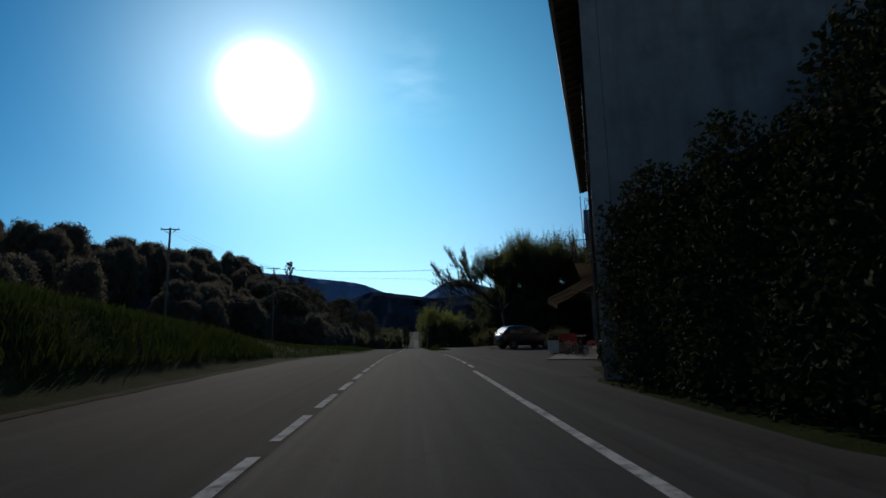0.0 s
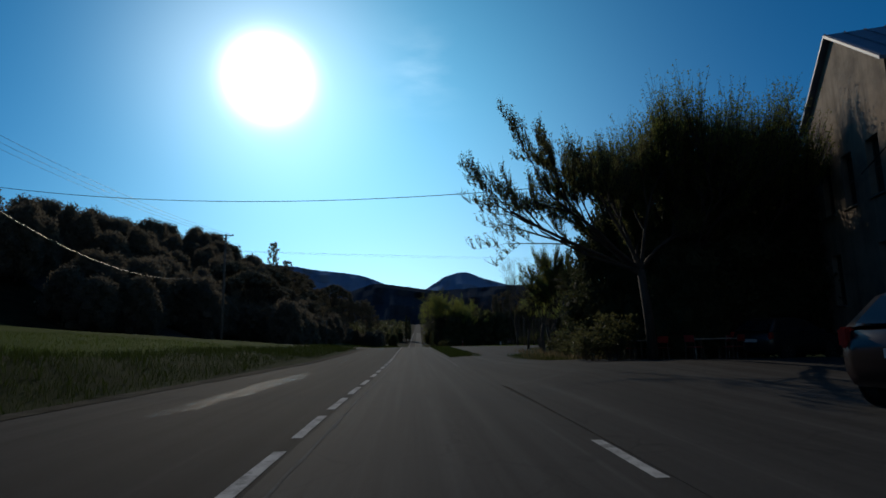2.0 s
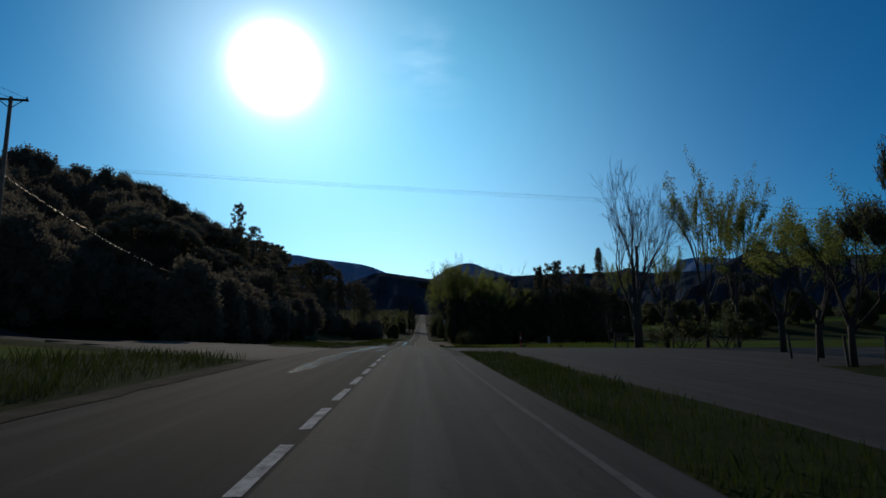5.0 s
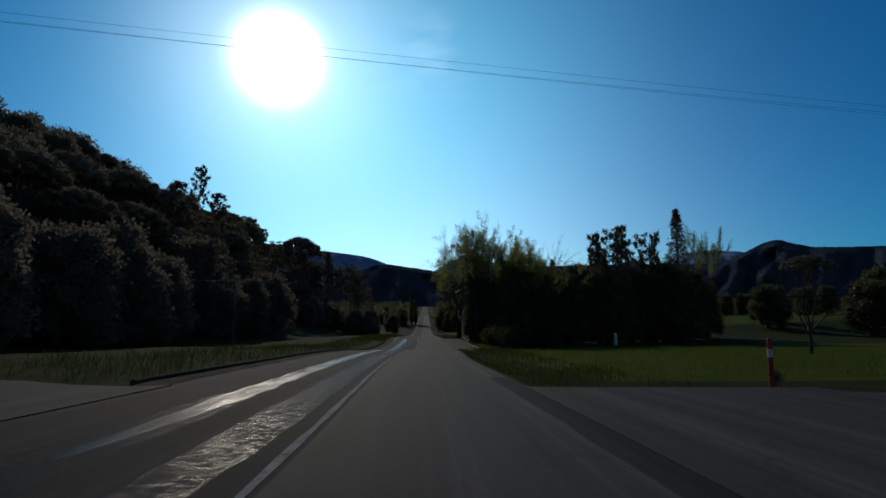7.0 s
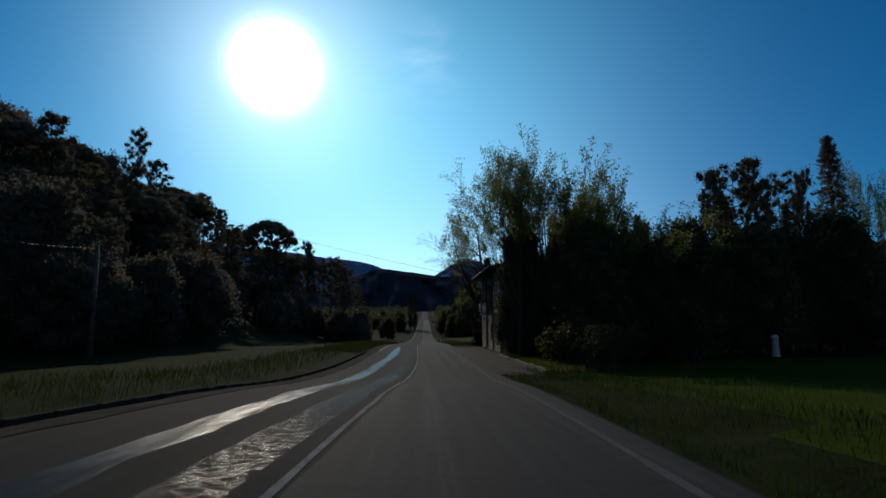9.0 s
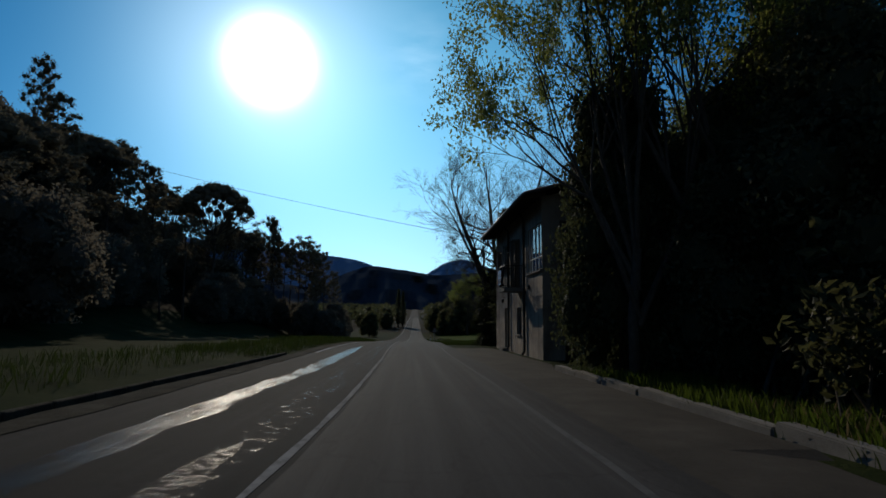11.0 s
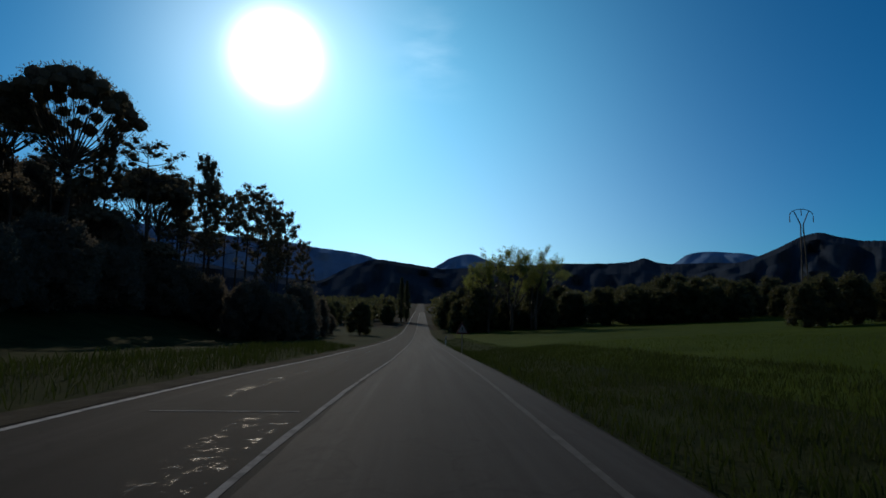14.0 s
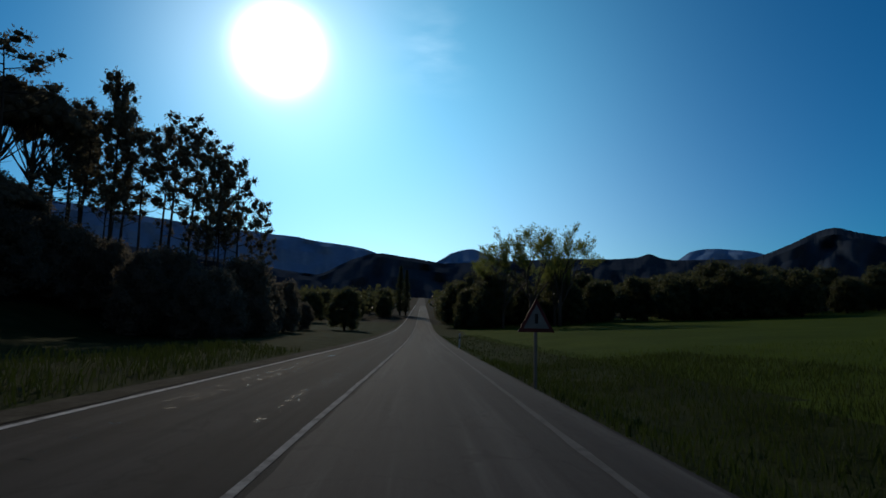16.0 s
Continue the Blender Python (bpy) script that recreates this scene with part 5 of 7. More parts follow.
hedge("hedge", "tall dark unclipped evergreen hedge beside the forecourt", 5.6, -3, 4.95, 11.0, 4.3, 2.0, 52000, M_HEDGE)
for x, y, s in ((9.2, 7.2, 0.95), (10.5, 3.5, 1.1), (8.6, 0.5, 1.0), (12.5, 8.0, 1.25)):
    plant(LAUREL[int(y) % 2], x, y, s)

def far_woods(n):
    """Countless far treetops over the rising valley floor, as ragged clumps of leaves."""
    mb = MB()
    for _ in range(n):
        y = rnd(350, 1050)
        x = rnd(-0.9, 0.95) * (y - 120)
        if abs(x - xc(min(y, 900))) < 7 + 0.02 * (y - 350):
            continue
        z, s = gz(x, y), rnd(2.0, 4.2)
        c = Vector((x, y, z))
        for _ in range(26):
            d = Vector((rnd(-1, 1), rnd(-1, 1), rnd(-0.2, 1))).normalized()
            leaf(mb, c + Vector((d.x * s, d.y * s, s * 1.1 + d.z * s * 1.3)), rnd(0.8, 2.0))
    return tagged(part("far_woods", mb, M_SCRUB), "far dark woods on the valley floor", "woods", "", "stuff")


far_woods(3000)

# ---------------------------------------------------------------- hills


def ridge(name, label, dist, knots, rough, mat, deep, b0=-62, b1=68):
    """A range of hills: its height by compass bearing, seen from the road, its skyline roughened by treetops."""
    mb = MB()
    n = int((b1 - b0) * 14)
    rows = (0.0, 0.2, 0.4, 0.6, 0.8, 0.93, 1.0, 0.6)
    for k, q in enumerate(rows):
        for i in range(n):
            b = b0 + (b1 - b0) * i / (n - 1)
            e = curve(knots, b)
            e += rough * (noise.noise((b * 0.9, dist, 0)) + 0.6 * noise.noise((b * 3.5, dist, 5)))
            if dist < 2000:
                e += rough * (0.9 * abs(noise.noise((b * 9.0, dist, 8))) + 0.9 * abs(noise.noise((b * 26.0, dist, k))))
            d = dist + deep * k / 6.0 + (deep * 0.3 * noise.noise((b * 0.6, k * 1.7, 2)) if 0 < k < 6 else 0)
            r = radians(b)
            mb.v.append((d * math.sin(r) + 1.6, 200 + d * math.cos(r), -14 + (q * (10 + d * math.tan(radians(max(0.2, e)))))))
    for k in range(len(rows) - 1):
        for i in range(n - 1):
            mb.f.append((k * n + i, k * n + i + 1, (k + 1) * n + i + 1, (k + 1) * n + i))
    return tagged(part(name, mb, mat, None), label, "hills", "", "structure")


# the haze of distance comes from the blue in the hills' own colours
ridge("backdrop", "mountain ridge far beyond the valley, coloured blue for haze", 3300, [(-62, 8.0), (-45, 7.8), (-37.7, 7.7), (-34, 8.3), (-25, 7.6), (-17, 7.1), (-14.9, 6.95), (-13.2, 6.85), (-10.8, 6.5), (-7.3, 6.15), (-5.2, 5.75), (-2, 4.6), (1.0, 4.2), (2.5, 5.0), (3.8, 5.75), (6.0, 6.2), (8, 5.5), (12, 4.5), (20, 4.0), (25.5, 4.3), (27, 5.2), (28, 5.9), (29.8, 6.15), (31.8, 6.0), (33.7, 5.7), (37, 4.6), (45, 4.0), (68, 5.0)], 0.04, M_RIDGE, 500)
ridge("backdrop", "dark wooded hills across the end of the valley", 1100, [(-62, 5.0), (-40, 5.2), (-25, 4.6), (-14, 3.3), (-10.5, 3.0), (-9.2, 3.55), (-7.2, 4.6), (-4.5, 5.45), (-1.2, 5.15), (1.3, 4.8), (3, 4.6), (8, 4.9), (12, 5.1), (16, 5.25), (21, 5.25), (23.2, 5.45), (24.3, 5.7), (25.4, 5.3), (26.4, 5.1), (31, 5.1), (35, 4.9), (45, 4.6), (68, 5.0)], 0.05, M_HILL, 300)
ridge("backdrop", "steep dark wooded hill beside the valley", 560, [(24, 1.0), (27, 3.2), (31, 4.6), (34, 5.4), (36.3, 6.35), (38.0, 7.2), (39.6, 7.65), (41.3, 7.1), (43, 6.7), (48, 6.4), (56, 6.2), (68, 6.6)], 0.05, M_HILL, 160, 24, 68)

# ---------------------------------------------------------------- buildings


def frame_matrix(ox, oy, oz, angle):
    """Local axes of a front: x along it, y outwards to the road, z up. angle: its turn to the right of straight ahead, in degrees."""
    a = radians(angle)
    u, w = Vector((math.sin(a), math.cos(a), 0)), Vector((-math.cos(a), math.sin(a), 0))
    return Matrix(((u.x, w.x, 0, ox), (u.y, w.y, 0, oy), (0, 0, 1, oz), (0, 0, 0, 1)))


def wall_with_holes(length, height, holes, thick=0.4, u0=0.0, v0=0.0):
    """A wall from u0 along x, its face at y = 0 and its back at -thick, with rectangular openings that go through."""
    us = sorted({u0, u0 + length, *[h[0] for h in holes], *[h[1] for h in holes]})
    vs = sorted({v0, v0 + height, *[h[2] for h in holes], *[h[3] for h in holes]})
    us = [u for u in us if u0 <= u <= u0 + length]
    vs = [v for v in vs if v0 <= v <= v0 + height]

    def solid(i, j):
        if not (0 <= i < len(us) - 1 and 0 <= j < len(vs) - 1):
            return False
        a, b = (us[i] + us[i + 1]) / 2, (vs[j] + vs[j + 1]) / 2
        return not any(h[0] < a < h[1] and h[2] < b < h[3] for h in holes)

    mb = MB()
    for i in range(len(us) - 1):
        for j in range(len(vs) - 1):
            if not solid(i, j):
                continue
            a, b, c, d = us[i], us[i + 1], vs[j], vs[j + 1]
            mb.add([(a, 0, c), (b, 0, c), (b, 0, d), (a, 0, d)], [(0, 3, 2, 1)])
            mb.add([(a, -thick, c), (b, -thick, c), (b, -thick, d), (a, -thick, d)], [(0, 1, 2, 3)])
            for (di, dj), (p, q) in (((-1, 0), ((a, c), (a, d))), ((1, 0), ((b, d), (b, c))), ((0, -1), ((b, c), (a, c))), ((0, 1), ((a, d), (b, d)))):
                if not solid(i + di, j + dj):
                    mb.add([(p[0], 0, p[1]), (q[0], 0, q[1]), (q[0], -thick, q[1]), (p[0], -thick, p[1])], [(0, 1, 2, 3)])
    return mb


def window(parent, u0, u1, v0, v1, depth=0.2, cols=2, rows=2, mat=None, sill=True, frame_w=0.06, bar=0.035):
    """Frame, bars, panes and sill set back in an opening."""
    mat = mat or M_WOODDARK
    w = new("window")
    w.parent = parent
    fr = MB()
    y0, y1 = -depth - 0.05, -depth
    fr.box(u0, y0, v0, u0 + frame_w, y1, v1)
    fr.box(u1 - frame_w, y0, v0, u1, y1, v1)
    fr.box(u0 + frame_w, y0, v0, u1 - frame_w, y1, v0 + frame_w)
    fr.box(u0 + frame_w, y0, v1 - frame_w, u1 - frame_w, y1, v1)
    for k in range(1, cols):
        u = u0 + (u1 - u0) * k / cols
        fr.box(u - bar / 2, y0, v0 + frame_w, u + bar / 2, y1 - 0.005, v1 - frame_w)
    for k in range(1, rows):
        v = v0 + (v1 - v0) * k / rows
        fr.box(u0 + frame_w, y0, v - bar / 2, u1 - frame_w, y1 - 0.008, v + bar / 2)
    part("window_frame", fr, mat, w)
    for i in range(cols):
        for j in range(rows):
            pane = MB()
            a, b = u0 + (u1 - u0) * i / cols, u0 + (u1 - u0) * (i + 1) / cols
            c, d = v0 + (v1 - v0) * j / rows, v0 + (v1 - v0) * (j + 1) / rows
            pane.box(a + 0.02, -depth - 0.032, c + 0.02, b - 0.02, -depth - 0.024, d - 0.02)
            part("pane", pane, M_GLASS, w)
    if sill:
        s = MB()
        s.box(u0 - 0.1, -depth, v0 - 0.08, u1 + 0.1, 0.08, v0 - 0.002)
        part("window_sill", s, M_CONC, w, bevel=0.012)
    return w


def shutter(parent, u0, u1, v0, v1, y=0.03, swing=0.0, mat=None, hinge="left"):
    """A louvred shutter leaf; swing: degrees it stands off the wall."""
    mat = mat or M_SHUTTER
    leafw = u1 - u0
    m = Matrix.Translation((u0 if hinge == "left" else u1, y, v0)) @ Matrix.Rotation(radians(swing if hinge == "left" else -swing), 4, "Z")
    off = 0 if hinge == "left" else -leafw
    s = new("shutter")
    s.parent = parent
    fr = MB()
    h = v1 - v0
    for a, b, c, d in ((0, 0.07, 0, h), (leafw - 0.07, leafw, 0, h), (0.07, leafw - 0.07, 0, 0.08), (0.07, leafw - 0.07, h - 0.08, h), (0.07, leafw - 0.07, h * 0.5 - 0.035, h * 0.5 + 0.035)):
        fr.box(off + a, 0, c, off + b, 0.04, d, m)
    part("shutter_frame", fr, mat, s)
    n = int((h - 0.2) / 0.075)
    one = MB()
    one.box(-leafw / 2 + 0.07, -0.028, -0.005, leafw / 2 - 0.07, 0.028, 0.005)
    slat = one.mesh("slat", mat)
    for k in range(n):
        z = 0.1 + (h - 0.2) * (k + 0.5) / n
        if abs(z - h * 0.5) < 0.05:
            continue
        t = m @ Matrix.Translation((off + leafw / 2, 0.02, z)) @ Matrix.Rotation(radians(35), 4, "X")
        o = new("slat", slat)
        o.parent, o.matrix_basis = s, t
    return s


def downpipe(parent, u, v0, v1, r=0.05, mat=None):
    p = MB()
    p.tube([(u, 0.35, v1), (u, 0.09, v1 - 0.35), (u, 0.09, v0 + 0.15), (u, 0.2, v0 + 0.02)], r, 8)
    for v in np.arange(v0 + 0.6, v1 - 0.5, 1.7):
        p.box(u - r - 0.02, 0.0, v, u + r + 0.02, 0.09, v + 0.05)
    part("downpipe", p, mat or M_ZINC, parent, "", True)


def railing(parent, u0, u1, y, v0, v1, bow=0.12, gap=0.11, ends=0.0):
    """Iron rail with bowed bars, along x, with returns to the wall."""
    r = parent
    top = MB()
    top.tube([(u0, 0.0 if ends else y, v1), (u0, y, v1), (u1, y, v1), (u1, 0.0 if ends else y, v1)], 0.022, 6)
    top.tube([(u0, 0.0 if ends else y, v0 + 0.08), (u0, y, v0 + 0.08), (u1, y, v0 + 0.08), (u1, 0.0 if ends else y, v0 + 0.08)], 0.016, 5)
    part("rail", top, M_IRON, r)
    h = v1 - v0 - 0.08
    one = MB()
    one.tube([(0, b, h * q) for q, b in ((0, 0), (0.2, bow), (0.4, bow * 0.8), (0.65, bow * 0.1), (1, 0))], 0.01, 4, False)
    bar_mesh = one.mesh("bar", M_IRON)

    def bar(x, yy, dx, dy):
        o = new("bar", bar_mesh)
        o.parent, o.matrix_basis = r, pose(x, yy, v0 + 0.08, 0, 0, math.degrees(math.atan2(-dx, dy)))

    for x in np.arange(u0 + gap, u1, gap):
        bar(x, y, 0, 1)
    if ends:
        for yy in np.arange(gap, y, gap):
            bar(u0, yy, -1, 0)
            bar(u1, yy, 1, 0)
    return r


def tiled_roof(parent, u0, u1, y_eave, v_eave, y_ridge, v_ridge, mat=None, row=0.22):
    """One roof slope of barrel-tile rows running from ridge to eave, on boards, with a gutter edge."""
    mb = MB()
    n = int((u1 - u0) / row)
    for k in range(n):
        c = u0 + row * (k + 0.5)
        prof = [(-0.5, 0.0), (-0.3, 0.05), (0, 0.075), (0.3, 0.05), (0.5, 0.0)]
        i0 = len(mb.v)
        for yy, vv in ((y_eave + rnd(-0.02, 0.02), v_eave), (y_ridge, v_ridge)):
            for a, b in prof:
                mb.v.append((c + a * row, yy, vv + b))
        for j in range(4):
            mb.f.append((i0 + j, i0 + j + 1, i0 + 5 + j + 1, i0 + 5 + j))
    r = part("roof_covering", mb, mat or M_TILE, parent)
    und = MB()
    d = Vector((0, y_ridge - y_eave, v_ridge - v_eave)).normalized()
    nn = Vector((0, -d.z, d.y)) * (1 if d.y < 0 else -1)
    t = 0.07
    q = [(u, yy, vv - 0.01 - s) for s in (0, t) for u, yy, vv in ((u0, y_eave, v_eave), (u1, y_eave, v_eave), (u1, y_ridge, v_ridge), (u0, y_ridge, v_ridge))]
    und.add(q, [(0, 1, 2, 3), (7, 6, 5, 4), (0, 4, 5, 1), (1, 5, 6, 2), (2, 6, 7, 3), (3, 7, 4, 0)])
    part("roof_deck", und, M_WOODDARK, parent)
    return r


def gutter(parent, u0, u1, y, v):
    g = MB()
    g.tube([(u0, y, v), (u1, y, v)], 0.07, 8)
    part("gutter", g, M_ZINC, parent, "", True)


def rafters(parent, u0, u1, y0, y1, v0, v1, gap=0.6):
    for u in np.arange(u0 + 0.2, u1, gap):
        r = MB()
        r.add([(u - 0.04, y0, v0), (u + 0.04, y0, v0), (u + 0.04, y1, v1), (u - 0.04, y1, v1), (u - 0.04, y0, v0 - 0.12), (u + 0.04, y0, v0 - 0.12), (u + 0.04, y1, v1 - 0.14), (u - 0.04, y1, v1 - 0.14)], [(0, 1, 2, 3), (7, 6, 5, 4), (0, 4, 5, 1), (1, 5, 6, 2), (2, 6, 7, 3), (3, 7, 4, 0)])
        part("rafter", r, M_WOODDARK, parent)


def shell(parent, u0, u1, depth, v0, v1, mat, gable=0.0, name="wall"):
    """The two end walls and the back of a building behind its front."""
    for k, u in ((0, u0), (1, u1)):
        w = MB()
        a, b = (u, u + 0.35) if k == 0 else (u - 0.35, u)
        if gable:
            prof = [(-0.41, v0), (-depth, v0), (-depth, v1), (-depth / 2, v1 + gable), (-0.41, v1)]
        else:
            prof = [(-0.41, v0), (-depth, v0), (-depth, v1), (-0.41, v1)]
        n = len(prof)
        w.add([(a, y, v) for y, v in prof] + [(b, y, v) for y, v in prof], [tuple(range(n)), tuple(reversed(range(n, 2 * n)))] + [(i, i + n, (i + 1) % n + n, (i + 1) % n) for i in range(n)])
        part(name, w, mat, parent)
    w = MB()
    w.box(u0 + 0.36, -depth, v0, u1 - 0.36, -depth + 0.35, v1)
    part(name, w, mat, parent)
    f = MB()
    f.box(u0 + 0.36, -depth + 0.36, v0 + 0.02, u1 - 0.36, -0.42, v0 + 0.12)
    for v in np.arange(v0 + 3.2, v1 - 0.5, 3.3):
        f.box(u0 + 0.36, -depth + 0.36, v, u1 - 0.36, -0.42, v + 0.2)
    part("inner_floors", f, M_INSIDE, parent)


def plank_door(parent, u0, u1, v0, v1, depth=0.18, mat=None, n=5):
    d = new("door")
    d.parent = parent
    fr = MB()
    fr.box(u0, -depth - 0.06, v0, u0 + 0.07, -depth + 0.02, v1)
    fr.box(u1 - 0.07, -depth - 0.06, v0, u1, -depth + 0.02, v1)
    fr.box(u0 + 0.07, -depth - 0.06, v1 - 0.07, u1 - 0.07, -depth + 0.02, v1)
    part("door_frame", fr, mat or M_WOODDARK, d)
    for k in range(n):
        p = MB()
        a = u0 + 0.07 + (u1 - u0 - 0.14) * k / n
        p.box(a + 0.004, -depth - 0.05, v0, a + (u1 - u0 - 0.14) / n - 0.004, -depth - rnd(0.0, 0.006), v1 - 0.07)
        part("plank", p, mat or M_WOODDARK, d)
    h = MB()
    h.tube([(u0 + 0.16, -depth + 0.05, v0 + 1.0), (u0 + 0.28, -depth + 0.05, v0 + 1.0)], 0.012, 6)
    h.tube([(u0 + 0.17, -depth, v0 + 1.0), (u0 + 0.17, -depth + 0.05, v0 + 1.0)], 0.012, 6)
    part("door_handle", h, M_IRON, d)
    return d


def cafe():
    """Three-storey cafe: a grey wing with an arched doorway and a cream wing with a long balcony."""
    t = thing("cafe_building", "old three-storey cafe building with grey and cream render", "building", "", frame_matrix(4.2, 11.5, 0.08, 20.05))
    top, dep = 10.75, 9.0
    grey = [(1.4, 2.9, 0.8, 3.85), (5.15, 7.1, 0.0, 3.9), (6.0, 7.0, 7.15, 9.4), (3.3, 4.4, 6.0, 8.3)]
    part("wall", wall_with_holes(7.5, top, grey), M_GREYWALL, t, "stained grey rendered wall")
    upper = [(22.6, 23.6), (19.0, 20.0), (15.4, 16.4), (11.4, 12.4)]
    mid = [(22.0, 23.0), (18.3, 19.3), (15.0, 16.0)]
    cream = [(a, b, 7.75, 10.2) for a, b in upper] + [(a, b, 4.3, 7.2) for a, b in mid] + [(9.3, 10.3, 4.1, 6.5)]
    cream += [(22.5, 23.5, 1.5, 3.0), (17.2, 20.1, 0.0, 3.0), (14.2, 16.8, 1.7, 3.05), (9.2, 10.7, 1.5, 2.8)]
    part("wall", wall_with_holes(17.7, top, cream, 0.38, 7.52), M_CREAM, t, "pale cream rendered wall")
    shell(t, 0.0, 25.2, dep, 0.0, top, M_GREYWALL, 2.4)
    # arch head over the doorway
    arch = MB()
    c, r = 6.125, 0.975
    n = 12
    for k in range(n):
        a0, a1 = math.pi * k / n, math.pi * (k + 1) / n
        p0, p1 = (c + r * math.cos(a0), 2.925 + r * math.sin(a0)), (c + r * math.cos(a1), 2.925 + r * math.sin(a1))
        for y in (-0.012, -0.38):
            arch.add([(p0[0], y, p0[1]), (p1[0], y, p1[1]), (p1[0], y, 3.9), (p0[0], y, 3.9)], [(0, 1, 2, 3)])
        arch.add([(p0[0], -0.012, p0[1]), (p1[0], -0.012, p1[1]), (p1[0], -0.38, p1[1]), (p0[0], -0.38, p0[1])], [(0, 1, 2, 3)])
    part("arch", arch, M_GREYWALL, t)
    plank_door(t, 5.16, 7.09, 0.0, 3.85, 0.3, M_WOODDARK, 7)
    for a, b, c0, d in grey[:1] + grey[2:]:
        window(t, a, b, c0, d, 0.24, 2, 3, M_IRON)
    # iron grille
    g = new("window_grille")
    g.parent = t
    for u in np.arange(1.35, 2.98, 0.125):
        bars = MB()
        bars.tube([(u, 0.1, 0.62), (u, 0.1, 3.9)], 0.015, 5)
        part("bar", bars, M_POLE, g)
    for v in (0.68, 1.7, 2.75, 3.84):
        hb = MB()
        hb.box(1.3, 0.085, v, 3.0, 0.115, v + 0.03)
        for u in (1.32, 2.97):
            hb.box(u - 0.012, -0.02, v, u + 0.012, 0.085, v + 0.03)
        part("cross_bar", hb, M_POLE, g)
    for a, b in upper:
        window(t, a, b, 7.75, 10.2, 0.22, 2, 3)
        shutter(t, a, a + 0.5, 7.76, 10.18, -0.14, 8)
        shutter(t, b - 0.5, b, 7.76, 10.18, -0.14, 35, None, "right")
    for a, b in mid:
        window(t, a, b, 4.3, 7.2, 0.22, 2, 4, None, False)
        shutter(t, a, a + 0.5, 4.32, 7.18, -0.14, 5)
        shutter(t, b - 0.5, b, 4.32, 7.18, -0.14, 5, None, "right")
    window(t, 9.3, 10.3, 4.1, 6.5, 0.22, 2, 3)
    shutter(t, 9.3, 9.8, 4.12, 6.48, -0.12, 25)
    window(t, 22.5, 23.5, 1.5, 3.0, 0.2, 2, 1)
    window(t, 14.2, 16.8, 1.7, 3.05, 0.2, 3, 1)
    window(t, 9.2, 10.7, 1.5, 2.8, 0.2, 2, 1, M_WHITE)
    window(t, 17.2, 20.1, 0.02, 3.0, 0.25, 4, 1, None, False)
    # balcony
    b = new("balcony")
    b.parent = t
    s = MB()
    s.box(12.5, 0.002, 4.13, 21.2, 1.0, 4.22)
    part("balcony_slab", s, M_WOODDARK, b, bevel=0.02)
    railing(b, 12.5, 21.2, 0.97, 4.22, 5.2, 0.13, 0.12, 1)
    for u in (13.6, 17.4, 21.4):
        downpipe(t, u, 4.3 if u < 21.3 else 0.1, top, 0.055)
    # thin dark arcs on both sides of each pipe
    for u in (13.6, 17.4, 21.4):
        arc = MB()
        for sgn in (-1, 1):
            arc.tube([(u + sgn * 0.06, 0.1, 6.2)] + [(u + sgn * (0.06 + 1.1 * (1 - math.cos(a)) / 2), 0.1 + 0.25 * math.sin(a / 2), 6.9 + 0.35 * math.sin(a)) for a in np.linspace(0, math.pi, 9)] + [(u + sgn * 1.16, 0.3, 5.3)], 0.016, 5, False)
        part("lamp_bracket", arc, M_IRON, t)
    downpipe(t, 7.45, 0.05, top, 0.06, M_IRON)
    # flower box
    fb = MB()
    fb.box(9.2, 0.02, 3.85, 10.4, 0.3, 4.08)
    part("flower_box", fb, M_PLANTER, t, bevel=0.015)
    fl = MB()
    for _ in range(420):
        leaf(fl, Vector((rnd(9.1, 10.5), rnd(0.0, 0.4), rnd(3.75, 4.35))), rnd(0.07, 0.14))
    part("foliage", fl, M_LAURELLEAF, t)
    # awning
    aw = new("awning")
    aw.parent = t
    cl = MB()
    u0, u1, y1 = 12.8, 18.4, 2.2
    nseg = 28
    for k in range(nseg):
        a, c = u0 + (u1 - u0) * k / nseg, u0 + (u1 - u0) * (k + 1) / nseg
        z = lambda q, u: 3.75 - 1.15 * q - 0.05 * math.sin(q * math.pi)
        for j in range(5):
            q0, q1 = j / 5, (j + 1) / 5
            cl.add([(a, 0.1 + y1 * q0, z(q0, a)), (c, 0.1 + y1 * q0, z(q0, c)), (c, 0.1 + y1 * q1, z(q1, c)), (a, 0.1 + y1 * q1, z(q1, a))], [(0, 1, 2, 3)])
        h0, h1 = 0.26 + 0.05 * math.cos(k * math.pi), 0.26 + 0.05 * math.cos((k + 1) * math.pi)
        cl.add([(a, 0.1 + y1, 2.6), (c, 0.1 + y1, 2.6), (c, 0.12 + y1, 2.6 - h1), (a, 0.12 + y1, 2.6 - h0)], [(0, 1, 2, 3)])
    part("canvas", cl, M_CLOTH, aw)
    ar = MB()
    for u in (13.0, 15.6, 18.2):
        ar.tube([(u, 0.05, 2.7), (u, 1.2, 2.95), (u, 2.2, 2.58)], 0.025, 6)
    ar.tube([(u0, 2.3, 2.59), (u1, 2.3, 2.59)], 0.03, 6)
    part("arms", ar, M_ZINC, aw)
    # roof
    tiled_roof(t, -0.3, 25.6, 0.75, 10.85, -dep / 2, 13.1)
    tiled_roof(t, -0.3, 25.6, -dep - 0.5, 10.85, -dep / 2, 13.1)
    rafters(t, -0.3, 25.6, -0.1, 0.7, 10.95, 10.75)
    gutter(t, -0.3, 25.6, 0.8, 10.78)
    sg = MB()
    sg.box(21.8, 0.12, 3.2, 21.85, 0.8, 3.8)
